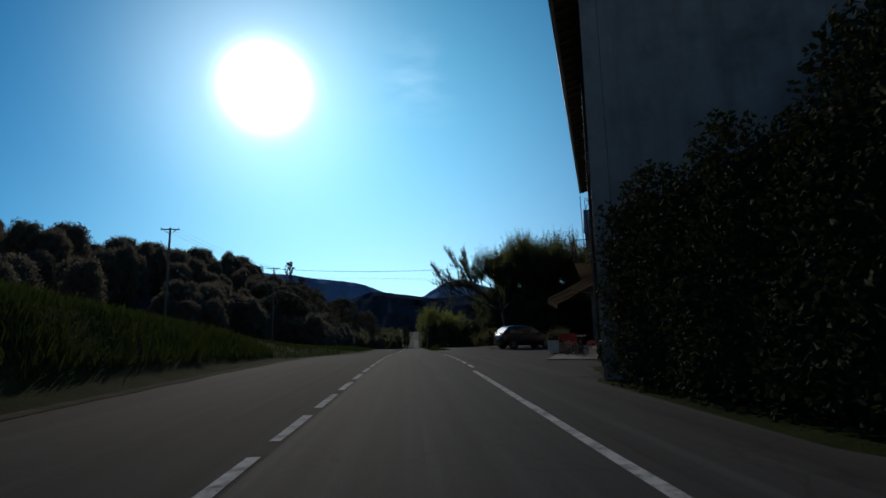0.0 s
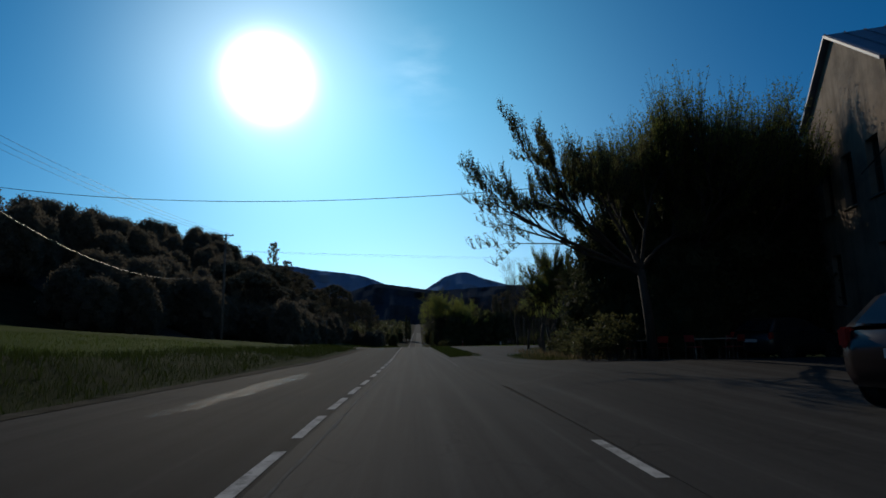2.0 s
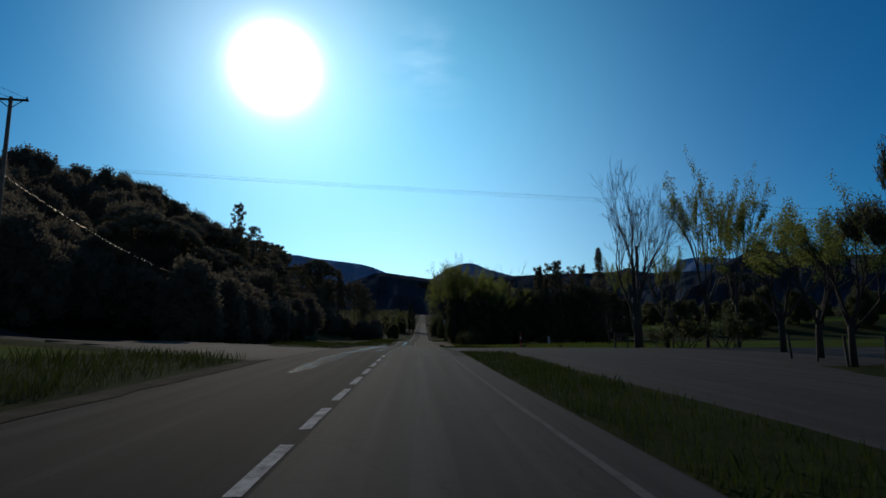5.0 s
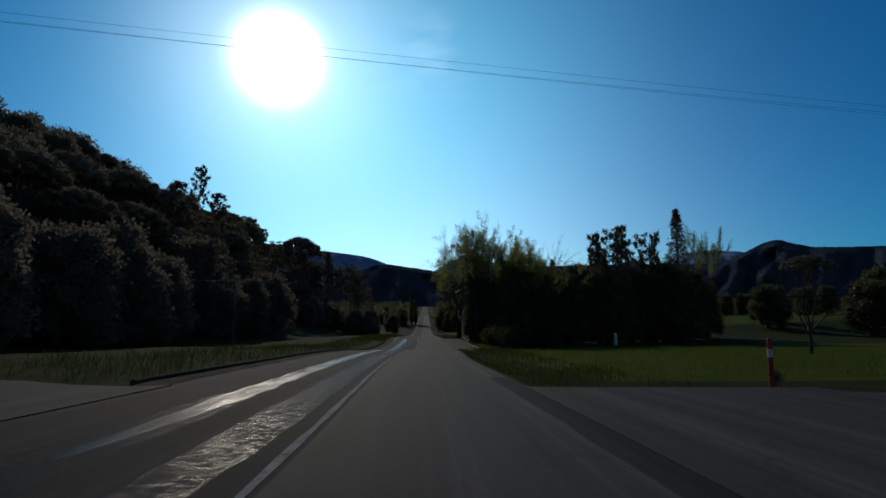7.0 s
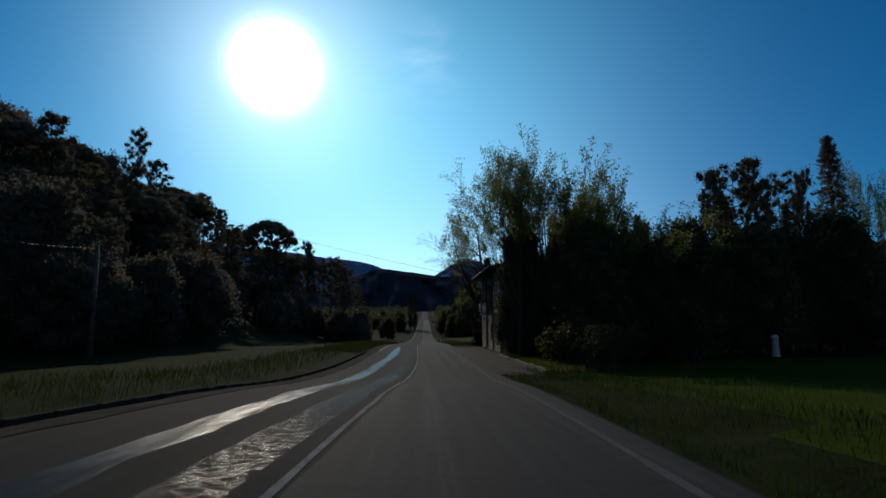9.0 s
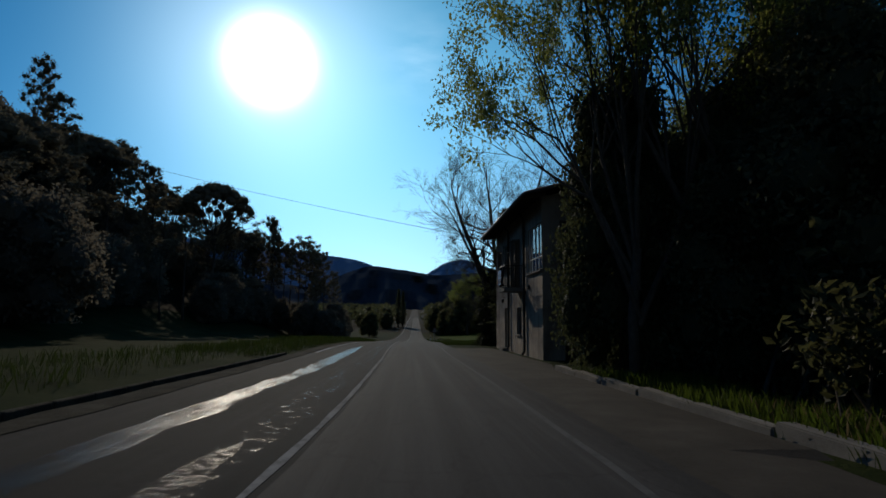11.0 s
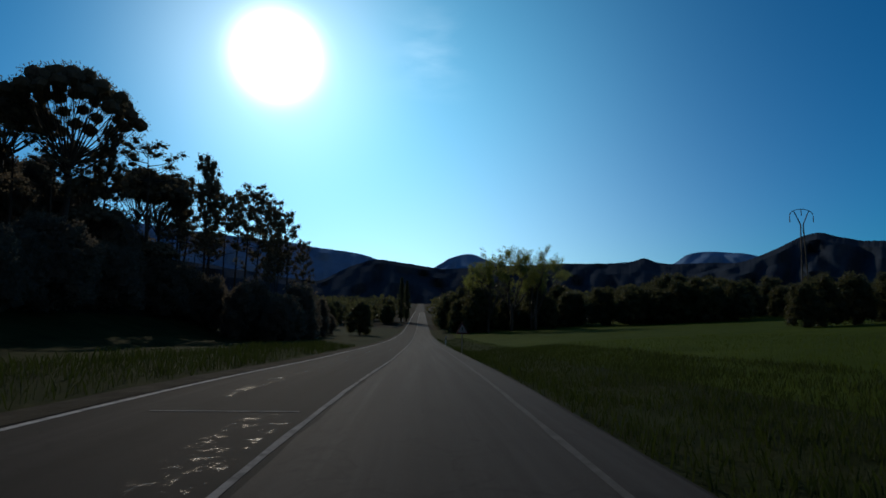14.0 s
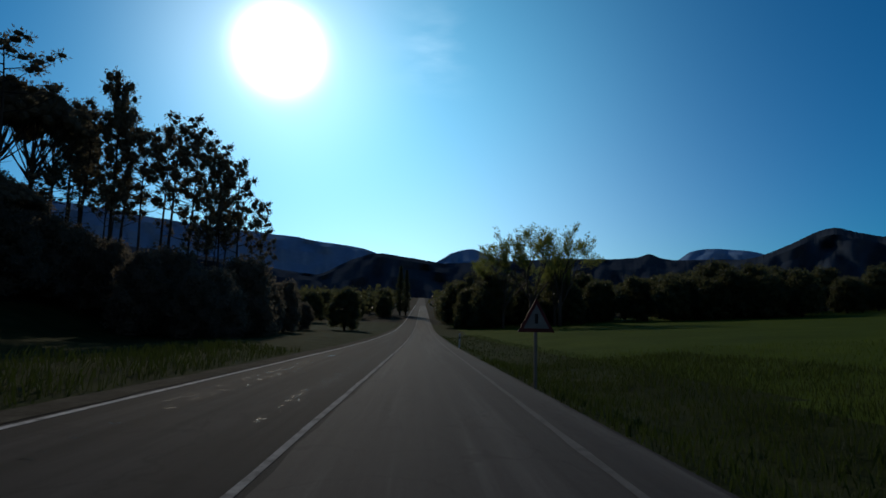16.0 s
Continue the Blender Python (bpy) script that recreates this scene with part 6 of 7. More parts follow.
    sg.tube([(21.82, 0.0, 3.7), (21.82, 0.8, 3.7)], 0.015, 5)
    part("hanging_sign", sg, M_IRON, t)
    return t


def barn():
    """Low building with an open gallery over a stained ground floor."""
    t = thing("barn", "barn with an open upper gallery and streaked pale render", "building", "", frame_matrix(4.2, 11.5, 0.05, 20.05))
    part("wall", wall_with_holes(8.0, 4.75, [(30.2, 32.2, 0.0, 3.15), (26.6, 27.4, 1.4, 3.0)], 0.38, 25.62), M_BARN, t)
    plank_door(t, 30.2, 32.2, 0.0, 3.15, 0.2, None, 8)
    window(t, 26.6, 27.4, 1.4, 3.0, 0.2, 2, 2)
    shell(t, 25.62, 33.62, 7.0, 0.0, 7.2, M_BARN)
    sl = MB()
    sl.box(25.62, -6.6, 4.76, 33.62, 0.06, 4.98)
    part("gallery_floor", sl, M_CONC, t, bevel=0.02)
    for u in (25.85, 28.85, 31.9, 33.3):
        p = MB()
        p.box(u - 0.2, -0.4, 4.99, u + 0.2, 0.0, 8.2 - (u - 25.6) * 0.1)
        part("post", p, M_BARN, t, bevel=0.015)
    rl = MB()
    rl.box(26.05, -0.3, 5.0, 28.65, -0.15, 5.75)
    rl.box(29.05, -0.3, 5.0, 31.7, -0.15, 5.75)
    part("parapet", rl, M_BARN, t)
    rf = MB()
    rf.add([(25.62, 0.35, 8.75), (33.95, 0.35, 7.75), (33.95, -7.2, 8.6), (25.62, -7.2, 9.6), (25.62, 0.35, 8.5), (33.95, 0.35, 7.5), (33.95, -7.2, 8.35), (25.62, -7.2, 9.35)], [(0, 1, 2, 3), (7, 6, 5, 4), (0, 4, 5, 1), (1, 5, 6, 2), (2, 6, 7, 3), (3, 7, 4, 0)])
    part("roof", rf, M_WOODDARK, t)
    return t


def annex():
    """Tall gabled house whose ridge runs away from the road."""
    t = thing("gabled_house", "tall beige gabled house with a blue-grey roof", "house", "", frame_matrix(15.25, 43.75, -0.2, 20.05))
    w, h, rise, dep = 6.8, 9.9, 2.5, 9.0
    holes = [(1.0, 1.9, 5.6, 7.6), (3.0, 3.9, 5.6, 7.6), (4.9, 5.8, 5.6, 7.6), (1.0, 1.9, 2.0, 4.0), (4.9, 5.8, 2.0, 4.0)]
    part("wall", wall_with_holes(w, h, holes), M_BEIGE, t)
    g = MB()
    for y in (0.0, -0.38):
        g.add([(0, y, h + 0.002), (w, y, h + 0.002), (w / 2, y, h + rise)], [(0, 1, 2) if y else (0, 2, 1)])
    part("gable", g, M_BEIGE, t)
    for a, b, c, d in holes:
        window(t, a, b, c, d, 0.2, 2, 2)
    for u0 in (0.0, w - 0.35):
        e = MB()
        e.box(u0, -dep, 0, u0 + 0.35, -0.41, h)
        part("wall", e, M_BEIGE, t)
    bk = MB()
    bk.box(0.36, -dep, 0, w - 0.36, -dep + 0.3, h)
    bk.box(0.36, -dep + 0.31, 4.7, w - 0.36, -0.4, 4.9)
    part("wall", bk, M_BEIGE, t)
    for sgn in (0, 1):
        r = MB()
        ue = -0.3 if sgn == 0 else w + 0.3
        ve = h - 0.2
        n = 14
        q = [(ue, 0.25, ve), (w / 2, 0.25, h + rise + 0.06), (w / 2, -dep - 0.2, h + rise + 0.06), (ue, -dep - 0.2, ve)]
        q += [(a, b, c - 0.12) for a, b, c in q]
        r.add(q, [(0, 1, 2, 3), (7, 6, 5, 4), (0, 4, 5, 1), (1, 5, 6, 2), (2, 6, 7, 3), (3, 7, 4, 0)])
        for k in range(n):
            y = 0.2 - (dep + 0.3) * k / n
            r.tube([(ue, y, ve + 0.02), (w / 2, y, h + rise + 0.08)], 0.03, 4)
        part("roof", r, M_SLATE, t)
    return t


def roadside_house():
    """Two-storey house beside the road, with a studio window, a balcony and a gable to the road's start."""
    zg = -4.1
    t = thing("roadside_house", "two-storey grey-beige rendered house beside the road", "house", "", frame_matrix(6.3, 165.1, zg, 0.0))
    L, H, dep = 11.4, 6.75, 5.6
    holes = [(0.1, 2.5, 3.68, 5.65), (4.1, 5.2, 0.88, 2.2), (4.4, 5.2, 3.1, 5.57), (7.13, 8.48, 4.3, 5.65), (9.3, 10.7, 4.25, 5.6), (7.65, 8.5, 0.0, 2.22)]
    part("wall", wall_with_holes(L, H + 0.6, holes, 0.36, 0.0, -0.6), M_BEIGE, t)
    # end wall with its own opening, facing back along the road
    e = MB()
    prof = [(-0.37, -0.6), (-dep, -0.6), (-dep, H), (-dep / 2, H + 0.75), (-0.37, H)]
    for u in (0.0, L - 0.3):
        e2 = MB()
        e2.add([(u, y, v) for y, v in prof] + [(u + 0.3, y, v) for y, v in prof], [(0, 1, 2, 3, 4), (9, 8, 7, 6, 5)] + [(i, i + 5, (i + 1) % 5 + 5, (i + 1) % 5) for i in range(5)])
        part("wall", e2, M_BEIGE, t)
    e.box(0.31, -dep, 0, L - 0.31, -dep + 0.3, H)
    part("wall", e, M_BEIGE, t)
    fl = MB()
    fl.box(0.31, -dep + 0.31, 3.0, L - 0.31, -0.37, 3.2)
    fl.box(0.31, -dep + 0.31, 6.3, L - 0.31, -0.37, 6.45)
    part("inner_floors", fl, M_INSIDE, t)
    # studio window: white bars, tall upper and short lower panes
    w = new("window")
    w.parent = t
    fr = MB()
    a, b, c, d = holes[0]
    for u in (a, a + 0.63, a + 1.26, a + 1.89, b - 0.05):
        fr.box(u, -0.12, c, u + 0.05, -0.05, d)
    for v in (c, c + 0.55, d - 0.05):
        fr.box(a + 0.05, -0.115, v, b - 0.05, -0.055, v + 0.05)
    part("window_frame", fr, M_WHITE, w, "white-painted window bars")
    for i in range(4):
        for v0, v1 in ((c + 0.05, c + 0.55), (c + 0.6, d - 0.05)):
            pn = MB()
            u = a + 0.05 + 0.63 * i
            pn.box(u, -0.09, v0, min(u + 0.58, b - 0.05), -0.084, v1)
            part("pane", pn, M_SKYGLASS, w)
    sl = MB()
    sl.box(a - 0.05, -0.05, c - 0.08, b + 0.05, 0.1, c - 0.002)
    part("window_sill", sl, M_CONC, w)
    window(t, *holes[1], 0.2, 2, 2)
    for q in (0, 1, 2):
        u = 4.11 + 0.365 * q
        shutter(t, u, u + 0.35, 0.9, 2.18, -0.06 + 0.03 * (q % 2), (20, 0, -6)[q])
    window(t, *holes[2], 0.2, 2, 3, None, False)
    shutter(t, 4.42, 4.79, 3.12, 5.54, 0.0, 70)
    shutter(t, 4.81, 5.18, 3.12, 5.54, 0.0, 60, None, "right")
    for h in (holes[3], holes[4]):
        window(t, *h, 0.2, 2, 2)
        mid = (h[0] + h[1]) / 2
        shutter(t, h[0] + 0.01, mid - 0.01, h[2], h[3], -0.05, 14)
        shutter(t, mid + 0.01, h[1] - 0.01, h[2], h[3], -0.05, 22, None, "right")
    plank_door(t, *holes[5], 0.2, None, 5)
    st = MB()
    st.box(7.55, 0.002, -0.15, 8.6, 0.3, 0.06)
    part("doorstep", st, M_CONC, t, bevel=0.015)
    for u in (3.1, 6.95):
        downpipe(t, u, 0.0, H - 0.1, 0.06, M_IRON)
    # balcony
    bl = new("balcony")
    bl.parent = t
    s = MB()
    s.box(3.5, 0.002, 2.92, 5.05, 0.94, 3.09)
    part("balcony_slab", s, M_CONC, bl, bevel=0.02)
    railing(bl, 3.54, 5.01, 0.9, 3.09, 4.14, 0.1, 0.1, 1)
    lamp = MB()
    lamp.tube([(8.1, 0.0, 2.75), (8.1, 0.14, 2.8), (8.1, 0.2, 2.72)], 0.012, 6)
    lamp.lathe([(0.02, 0), (0.07, -0.04), (0.06, -0.2), (0.03, -0.23)], 8, Matrix.Translation((8.1, 0.2, 2.72)))
    part("wall_lamp", lamp, M_IRON, t)
    for u, v in ((2.3, 3.05), (3.1, 2.85)):
        vt = MB()
        vt.box(u - 0.09, 0.0, v - 0.09, u + 0.09, 0.12, v + 0.09)
        part("vent_box", vt, M_IRON, t, bevel=0.01)
    # gable end: below, black planks stand for a wide dark opening; above, a row of tall panes
    gate = new("gate")
    gate.parent = t
    for k in range(8):
        b = MB()
        y0 = -0.9 - 0.44 * k
        b.box(-0.045, y0 - 0.43, -0.1, -0.003 - 0.006 * (k % 2), y0, 2.62)
        part("plank", b, M_IRON, gate)
    bar = MB()
    bar.box(-0.1, -1.75, 1.55, -0.046, -0.92, 1.63)
    part("cross_bar", bar, M_WHITE, gate, "pale bar across the dark planks", bevel=0.01)
    band = new("window")
    band.parent = t
    fr = MB()
    for k in range(5):
        y0 = -0.75 - 0.98 * k
        fr.box(-0.07, y0 - 0.07, 3.55, -0.003, y0, 5.7)
    for v in (3.55, 5.63):
        fr.box(-0.066, -4.67, v, -0.004, -0.83, v + 0.07)
    part("window_frame", fr, M_WOODDARK, band)
    for k in range(4):
        y0 = -0.82 - 0.98 * k
        pn = MB()
        pn.box(-0.03, y0 - 0.91, 3.62, -0.006, y0, 5.63)
        part("pane", pn, M_SKYGLASS, band)
    tiled_roof(t, -0.6, L + 0.5, 0.85, H - 0.05, -dep / 2, H + 0.95)
    tiled_roof(t, -0.6, L + 0.5, -dep - 0.6, H - 0.05, -dep / 2, H + 0.95)
    rafters(t, -0.5, L + 0.4, -0.1, 0.8, H + 0.05, H - 0.14, 0.7)
    gutter(t, -0.6, L + 0.5, 0.9, H - 0.12)
    return t


M_BLUEINK = Mat("dark_blue_ink", 0.7).color((0.01, 0.035, 0.1)).m
M_SKYGLASS = Mat("window_glass_clear", 0.02, 0.0, 0.9).color((0.02, 0.03, 0.04)).m
cafe()
barn()
annex()
roadside_house()


def banner():
    """A sale banner tied to the balcony's rail: two words over a line of bars."""
    t = thing("banner", "light blue sale banner with dark letters tied to the balcony railing", "banner", "", frame_matrix(6.3, 165.1, -4.1, 0.0))

    def sway(u, v):
        return 1.05 + 0.008 * math.sin(u * 9 + v * 2)

    u0, u1, v0, v1 = 3.72, 4.62, 3.24, 3.92
    cloth = MB()
    for i in range(14):
        for j in range(8):
            q = [(u0 + (u1 - u0) * a / 14, v0 + (v1 - v0) * b / 8) for a, b in ((i, j), (i + 1, j), (i + 1, j + 1), (i, j + 1))]
            cloth.add([(u, sway(u, v), v) for u, v in q], [(0, 1, 2, 3)])
    part("cloth", cloth, M_BLUECLOTH, t, "", True)
    cu = bpy.data.curves.new("writing", "FONT")
    cu.body, cu.size, cu.align_x = "EN VENDA", 0.2, "CENTER"
    tmp = new("writing", cu)
    bpy.context.view_layer.update()
    me = bpy.data.meshes.new_from_object(tmp.evaluated_get(bpy.context.evaluated_depsgraph_get()))
    bpy.data.objects.remove(tmp)
    wide = max(v.co.x for v in me.vertices) - min(v.co.x for v in me.vertices)
    for v in me.vertices:
        u = (u0 + u1) / 2 - v.co.x * 0.8 / wide
        h = v1 - 0.3 + v.co.y * 1.35
        v.co = (u, sway(u, h) + 0.009, h)
    me.materials.append(M_BLUEINK)
    new("writing", me).parent = t
    bars = MB()
    u = u0 + 0.07
    for w in (0.09, 0.09, 0.09, 0.09, 0.09, 0.09, 0.09):
        bars.box(u, sway(u, v0 + 0.2) + 0.006, v0 + 0.08, u + w - 0.025, sway(u, v0 + 0.2) + 0.009, v0 + 0.29)
        u += 0.108
    part("writing_bars", bars, M_BLUEINK, t)
    cords = MB()
    for u, v in ((u0, v1), (u1, v1), (u0, v0), (u1, v0)):
        cords.tube([(u, sway(u, v), v), (u, 0.93, v + 0.1)], 0.005, 4)
    part("cords", cords, M_WHITE, t)


banner()

# ---------------------------------------------------------------- things by the road


def wheel(parent, x, y, r, w, m):
    k = new("wheel")
    k.parent = parent
    t = MB()
    rot = m @ Matrix.Translation((x, y, r)) @ Matrix.Rotation(radians(90), 4, "X")
    t.lathe([(r * 0.62, -w / 2), (r * 0.93, -w / 2), (r, -w / 2 + 0.03), (r, w / 2 - 0.03), (r * 0.93, w / 2), (r * 0.62, w / 2)], 24, rot)
    part("tyre", t, M_TYRE, k, "", True)
    s = MB()
    s.lathe([(0.05, -w / 2 - 0.005), (r * 0.61, -w / 2 + 0.03), (r * 0.61, w / 2 - 0.03), (0.05, w / 2 + 0.005)], 24, rot)
    for i in range(5):
        a = i * 1.2566
        for sg in (-1, 1):
            s.box(-0.03, 0.05, -0.012, 0.03, r * 0.6, 0.012, rot @ Matrix.Translation((0, 0, sg * (w / 2 + 0.0))) @ Matrix.Rotation(a, 4, "Z"))
    part("rim", s, M_RIM, k)


def hatchback(label, mat, m, length=4.1, height=1.47):
    """A small hatchback, nose along x, of joined cross-sections, with glass, lamps and wheels."""
    c = thing("car", label, "car", "parked cars", m)
    I = Matrix.Identity(4)
    L = length
    half = 0.84
    # stations: x, sill height, waist height, half width at the waist
    st = [(-L / 2, 0.36, 0.72, 0.62), (-L / 2 + 0.06, 0.28, 0.92, 0.76), (-L / 2 + 0.3, 0.22, 0.98, 0.82), (-1.2, 0.2, 0.97, half), (-0.3, 0.2, 0.94, half), (0.6, 0.2, 0.92, half), (1.1, 0.2, 0.9, 0.83), (1.6, 0.22, 0.82, 0.79), (L / 2 - 0.12, 0.26, 0.7, 0.7), (L / 2, 0.34, 0.58, 0.55)]
    body = MB()
    ring = []
    for x, s0, w0, hw in st:
        sec = [(hw * 0.9, s0), (hw, s0 + 0.14), (hw * 1.02, (s0 + w0) / 2), (hw, w0 - 0.06), (hw * 0.93, w0), (0, w0 + 0.035)]
        sec = sec + [(-a, b) for a, b in reversed(sec[:-1])]
        ring.append(len(body.v))
        body.v.extend([(x, a, b) for a, b in sec])
    n = 11
    for i in range(len(st) - 1):
        for k in range(n):
            a, b = ring[i] + k, ring[i] + (k + 1) % n
            body.f.append((a, b, b - ring[i] + ring[i + 1], a - ring[i] + ring[i + 1]))
    body.f.append(tuple(ring[0] + k for k in reversed(range(n))))
    body.f.append(tuple(ring[-1] + k for k in range(n)))
    part("body", body, mat, c, "", True)
    cab = MB()
    cs = [(-L / 2 + 0.12, 0.9, 0.99, 0.74, 0.74), (-L / 2 + 0.55, 0.93, height - 0.06, 0.78, 0.58), (-0.9, 0.93, height, 0.8, 0.6), (-0.1, 0.92, height - 0.01, 0.8, 0.6), (0.35, 0.9, height - 0.1, 0.8, 0.58), (1.15, 0.86, 0.93, 0.78, 0.74)]
    for x, b0, t0, wb, wt in cs:
        cab.v.extend([(x, wb, b0), (x, wt + 0.05, t0 - 0.05), (x, wt * 0.8, t0), (x, -wt * 0.8, t0), (x, -wt - 0.05, t0 - 0.05), (x, -wb, b0)])
    for i in range(len(cs) - 1):
        for k in range(5):
            cab.f.append((i * 6 + k, i * 6 + k + 1, i * 6 + 7 + k, i * 6 + 6 + k))
    part("cabin", cab, mat, c, "", True)
    for sg in (-1, 1):
        for xa, xb, xc0, xd in ((-1.45, -0.55, -0.62, -1.2), (-0.48, 0.82, 0.32, -0.42)):
            g = MB()
            pts = [(xa, 0.985, 0.0), (xb, 0.965, 0.0), (xc0, height - 0.14, 1.0), (xd, height - 0.12, 1.0)]
            g.add([(x, sg * (0.805 - 0.17 * q), z) for x, z, q in pts] + [(x, sg * (0.79 - 0.17 * q), z) for x, z, q in pts], [(0, 1, 2, 3), (7, 6, 5, 4), (0, 4, 5, 1), (1, 5, 6, 2), (2, 6, 7, 3), (3, 7, 4, 0)])
            part("side_window", g, M_GLASS, c)
        l = MB()
        l.box(-L / 2 - 0.0, sg * 0.72 - 0.07, 0.72, -L / 2 + 0.16, sg * 0.72 + 0.07, 0.98)
        part("tail_lamp", l, M_LENS, c, "red tail lamp", bevel=0.03)
        h = MB()
        h.box(L / 2 - 0.32, sg * 0.6 - 0.14, 0.58, L / 2 - 0.1, sg * 0.6 + 0.14, 0.7)
        part("headlight", h, M_SKYGLASS, c, "clear headlight", bevel=0.03)
        mr = MB()
        mr.box(0.62, sg * 0.9 - 0.08, 0.93, 0.74, sg * 0.9 + 0.08, 1.05)
        part("mirror", mr, mat, c, bevel=0.025)
    ws = MB()
    ws.add([(1.1, 0.68, 0.96), (1.1, -0.68, 0.96), (0.4, -0.55, height - 0.11), (0.4, 0.55, height - 0.11), (1.12, 0.68, 0.93), (1.12, -0.68, 0.93)], [(0, 3, 2, 1), (0, 1, 5, 4)])
    for v in range(len(ws.v)):
        ws.v[v] = (ws.v[v][0] + 0.03, ws.v[v][1], ws.v[v][2] + 0.02)
    part("windscreen", ws, M_GLASS, c)
    rw = MB()
    rw.add([(-L / 2 + 0.13, 0.62, 1.01), (-L / 2 + 0.13, -0.62, 1.01), (-L / 2 + 0.5, -0.52, height - 0.12), (-L / 2 + 0.5, 0.52, height - 0.12)], [(0, 1, 2, 3)])
    for v in range(4):
        rw.v[v] = (rw.v[v][0] - 0.02, rw.v[v][1], rw.v[v][2] + 0.01)
    part("rear_window", rw, M_GLASS, c)
    pl = MB()
    pl.box(-L / 2 - 0.012, -0.26, 0.62, -L / 2 + 0.03, 0.26, 0.73)
    part("plate", pl, M_REFLEX, c)
    for x in (-L / 2 + 0.72, L / 2 - 0.78):
        for y in (-0.76, 0.76):
            wheel(c, x, y, 0.3, 0.19, I)
    for x in (-L / 2 + 0.72, L / 2 - 0.78):
        for sg in (-1, 1):
            ar = MB()
            ar.lathe([(0.0, -0.01), (0.35, -0.01), (0.35, 0.01), (0.0, 0.01)], 20, Matrix.Translation((x, sg * 0.852, 0.31)) @ Matrix.Rotation(radians(90), 4, "X"))
            part("wheel_arch", ar, M_TYRE, c)
    return c


hatchback("dark red hatchback parked on the forecourt", M_CAR, pose(7.5, 34.9, gz(7.5, 34.9) + 0.06, 0, 0, 15), 3.85)
hatchback("black car parked under the trees", M_CAR2, pose(13.8, 47.6, gz(13.8, 47.6) + 0.06, 0, 0, 20), 3.9)

# row of planter boxes before the terrace
CU, CN = Vector((math.sin(radians(20.05)), math.cos(radians(20.05)), 0)), Vector((-math.cos(radians(20.05)), math.sin(radians(20.05)), 0))


def planter(label):
    t = thing("planter", label, "planter", "planters of the cafe terrace")
    b = MB()
    w, d, h, k = 1.12, 0.5, 0.55, 0.05
    out = [(-w / 2, -d / 2), (w / 2, -d / 2), (w / 2, d / 2), (-w / 2, d / 2)]
    inn = [(x * 0.9, y * 0.8) for x, y in out]
    b.add([(x * 0.94, y * 0.94, 0) for x, y in out] + [(x, y, h) for x, y in out] + [(x, y, h) for x, y in inn] + [(x, y, h - 0.08) for x, y in inn], [(3, 2, 1, 0)] + [(i, (i + 1) % 4, 4 + (i + 1) % 4, 4 + i) for i in range(4)] + [(4 + i, 4 + (i + 1) % 4, 8 + (i + 1) % 4, 8 + i) for i in range(4)] + [(8 + i, 8 + (i + 1) % 4, 12 + (i + 1) % 4, 12 + i) for i in range(4)] + [(12, 13, 14, 15)])
    part("box", b, M_PLANTER, t, "pale concrete box")
    p = MB()
    for _ in range(620):
        x, y, z = rnd(-w * 0.52, w * 0.52), rnd(-d * 0.6, d * 0.6), h + abs(random.gauss(0, 0.2)) - 0.06
        leaf(p, Vector((x, y, z)), rnd(0.06, 0.16))
    for _ in range(90):
        x, y = rnd(-w * 0.45, w * 0.45), rnd(-d * 0.4, d * 0.4)
        e = Vector((rnd(-0.2, 0.2), rnd(-0.2, 0.2), rnd(0.25, 0.55)))
        p.add([(x - 0.015, y, h - 0.05), (x + 0.015, y, h - 0.05), (x + e.x, y + e.y, h + e.z)], [(0, 1, 2)])
    part("foliage", p, M_LAURELLEAF, t, "dark evergreen plants")
    return t


pl0 = planter("pale concrete planter box with dark evergreen plants")
start = Vector((6.2, 23.9, 0)) - CN * 0.25 + CU * 0.56
for k in range(8):
    p = start + CU * 1.2 * k
    m = pose(p.x, p.y, gz(p.x, p.y) + 0.12, 0, 0, 90 - 20.05 + rnd(-1.5, 1.5))
    if k == 0:
        pl0.matrix_world = m
    else:
        copy_thing(pl0, m)

# raised terrace slab in front of the cafe
ts = MB()
tm = frame_matrix(4.2, 11.5, 0.0, 20.05)
ts.box(7.3, 0.03, 0.0, 24.0, 1.95, 0.17, tm)
tagged(part("terrace", ts, M_CONC, bevel=0.02), "low concrete terrace slab before the cafe", "terrace", "", "structure")


def bistro_table():
    t = thing("bistro_table", "dark round bistro table on the terrace", "table", "terrace tables")
    a = MB()
    a.lathe([(0.0, 0.72), (0.35, 0.72), (0.36, 0.735), (0.35, 0.75), (0.0, 0.75)], 24)
    part("tabletop", a, M_WOODDARK, t)
    b = MB()
    b.lathe([(0.035, 0.05), (0.03, 0.4), (0.035, 0.719)], 10)
    part("column", b, M_IRON, t)
    for k in range(3):
        f = MB()
        x, y = math.cos(k * 2.094), math.sin(k * 2.094)
        f.tube([(0.03 * x, 0.03 * y, 0.08), (0.18 * x, 0.18 * y, 0.07), (0.28 * x, 0.28 * y, 0.015)], 0.018, 6)
        part("foot", f, M_IRON, t)
    return t


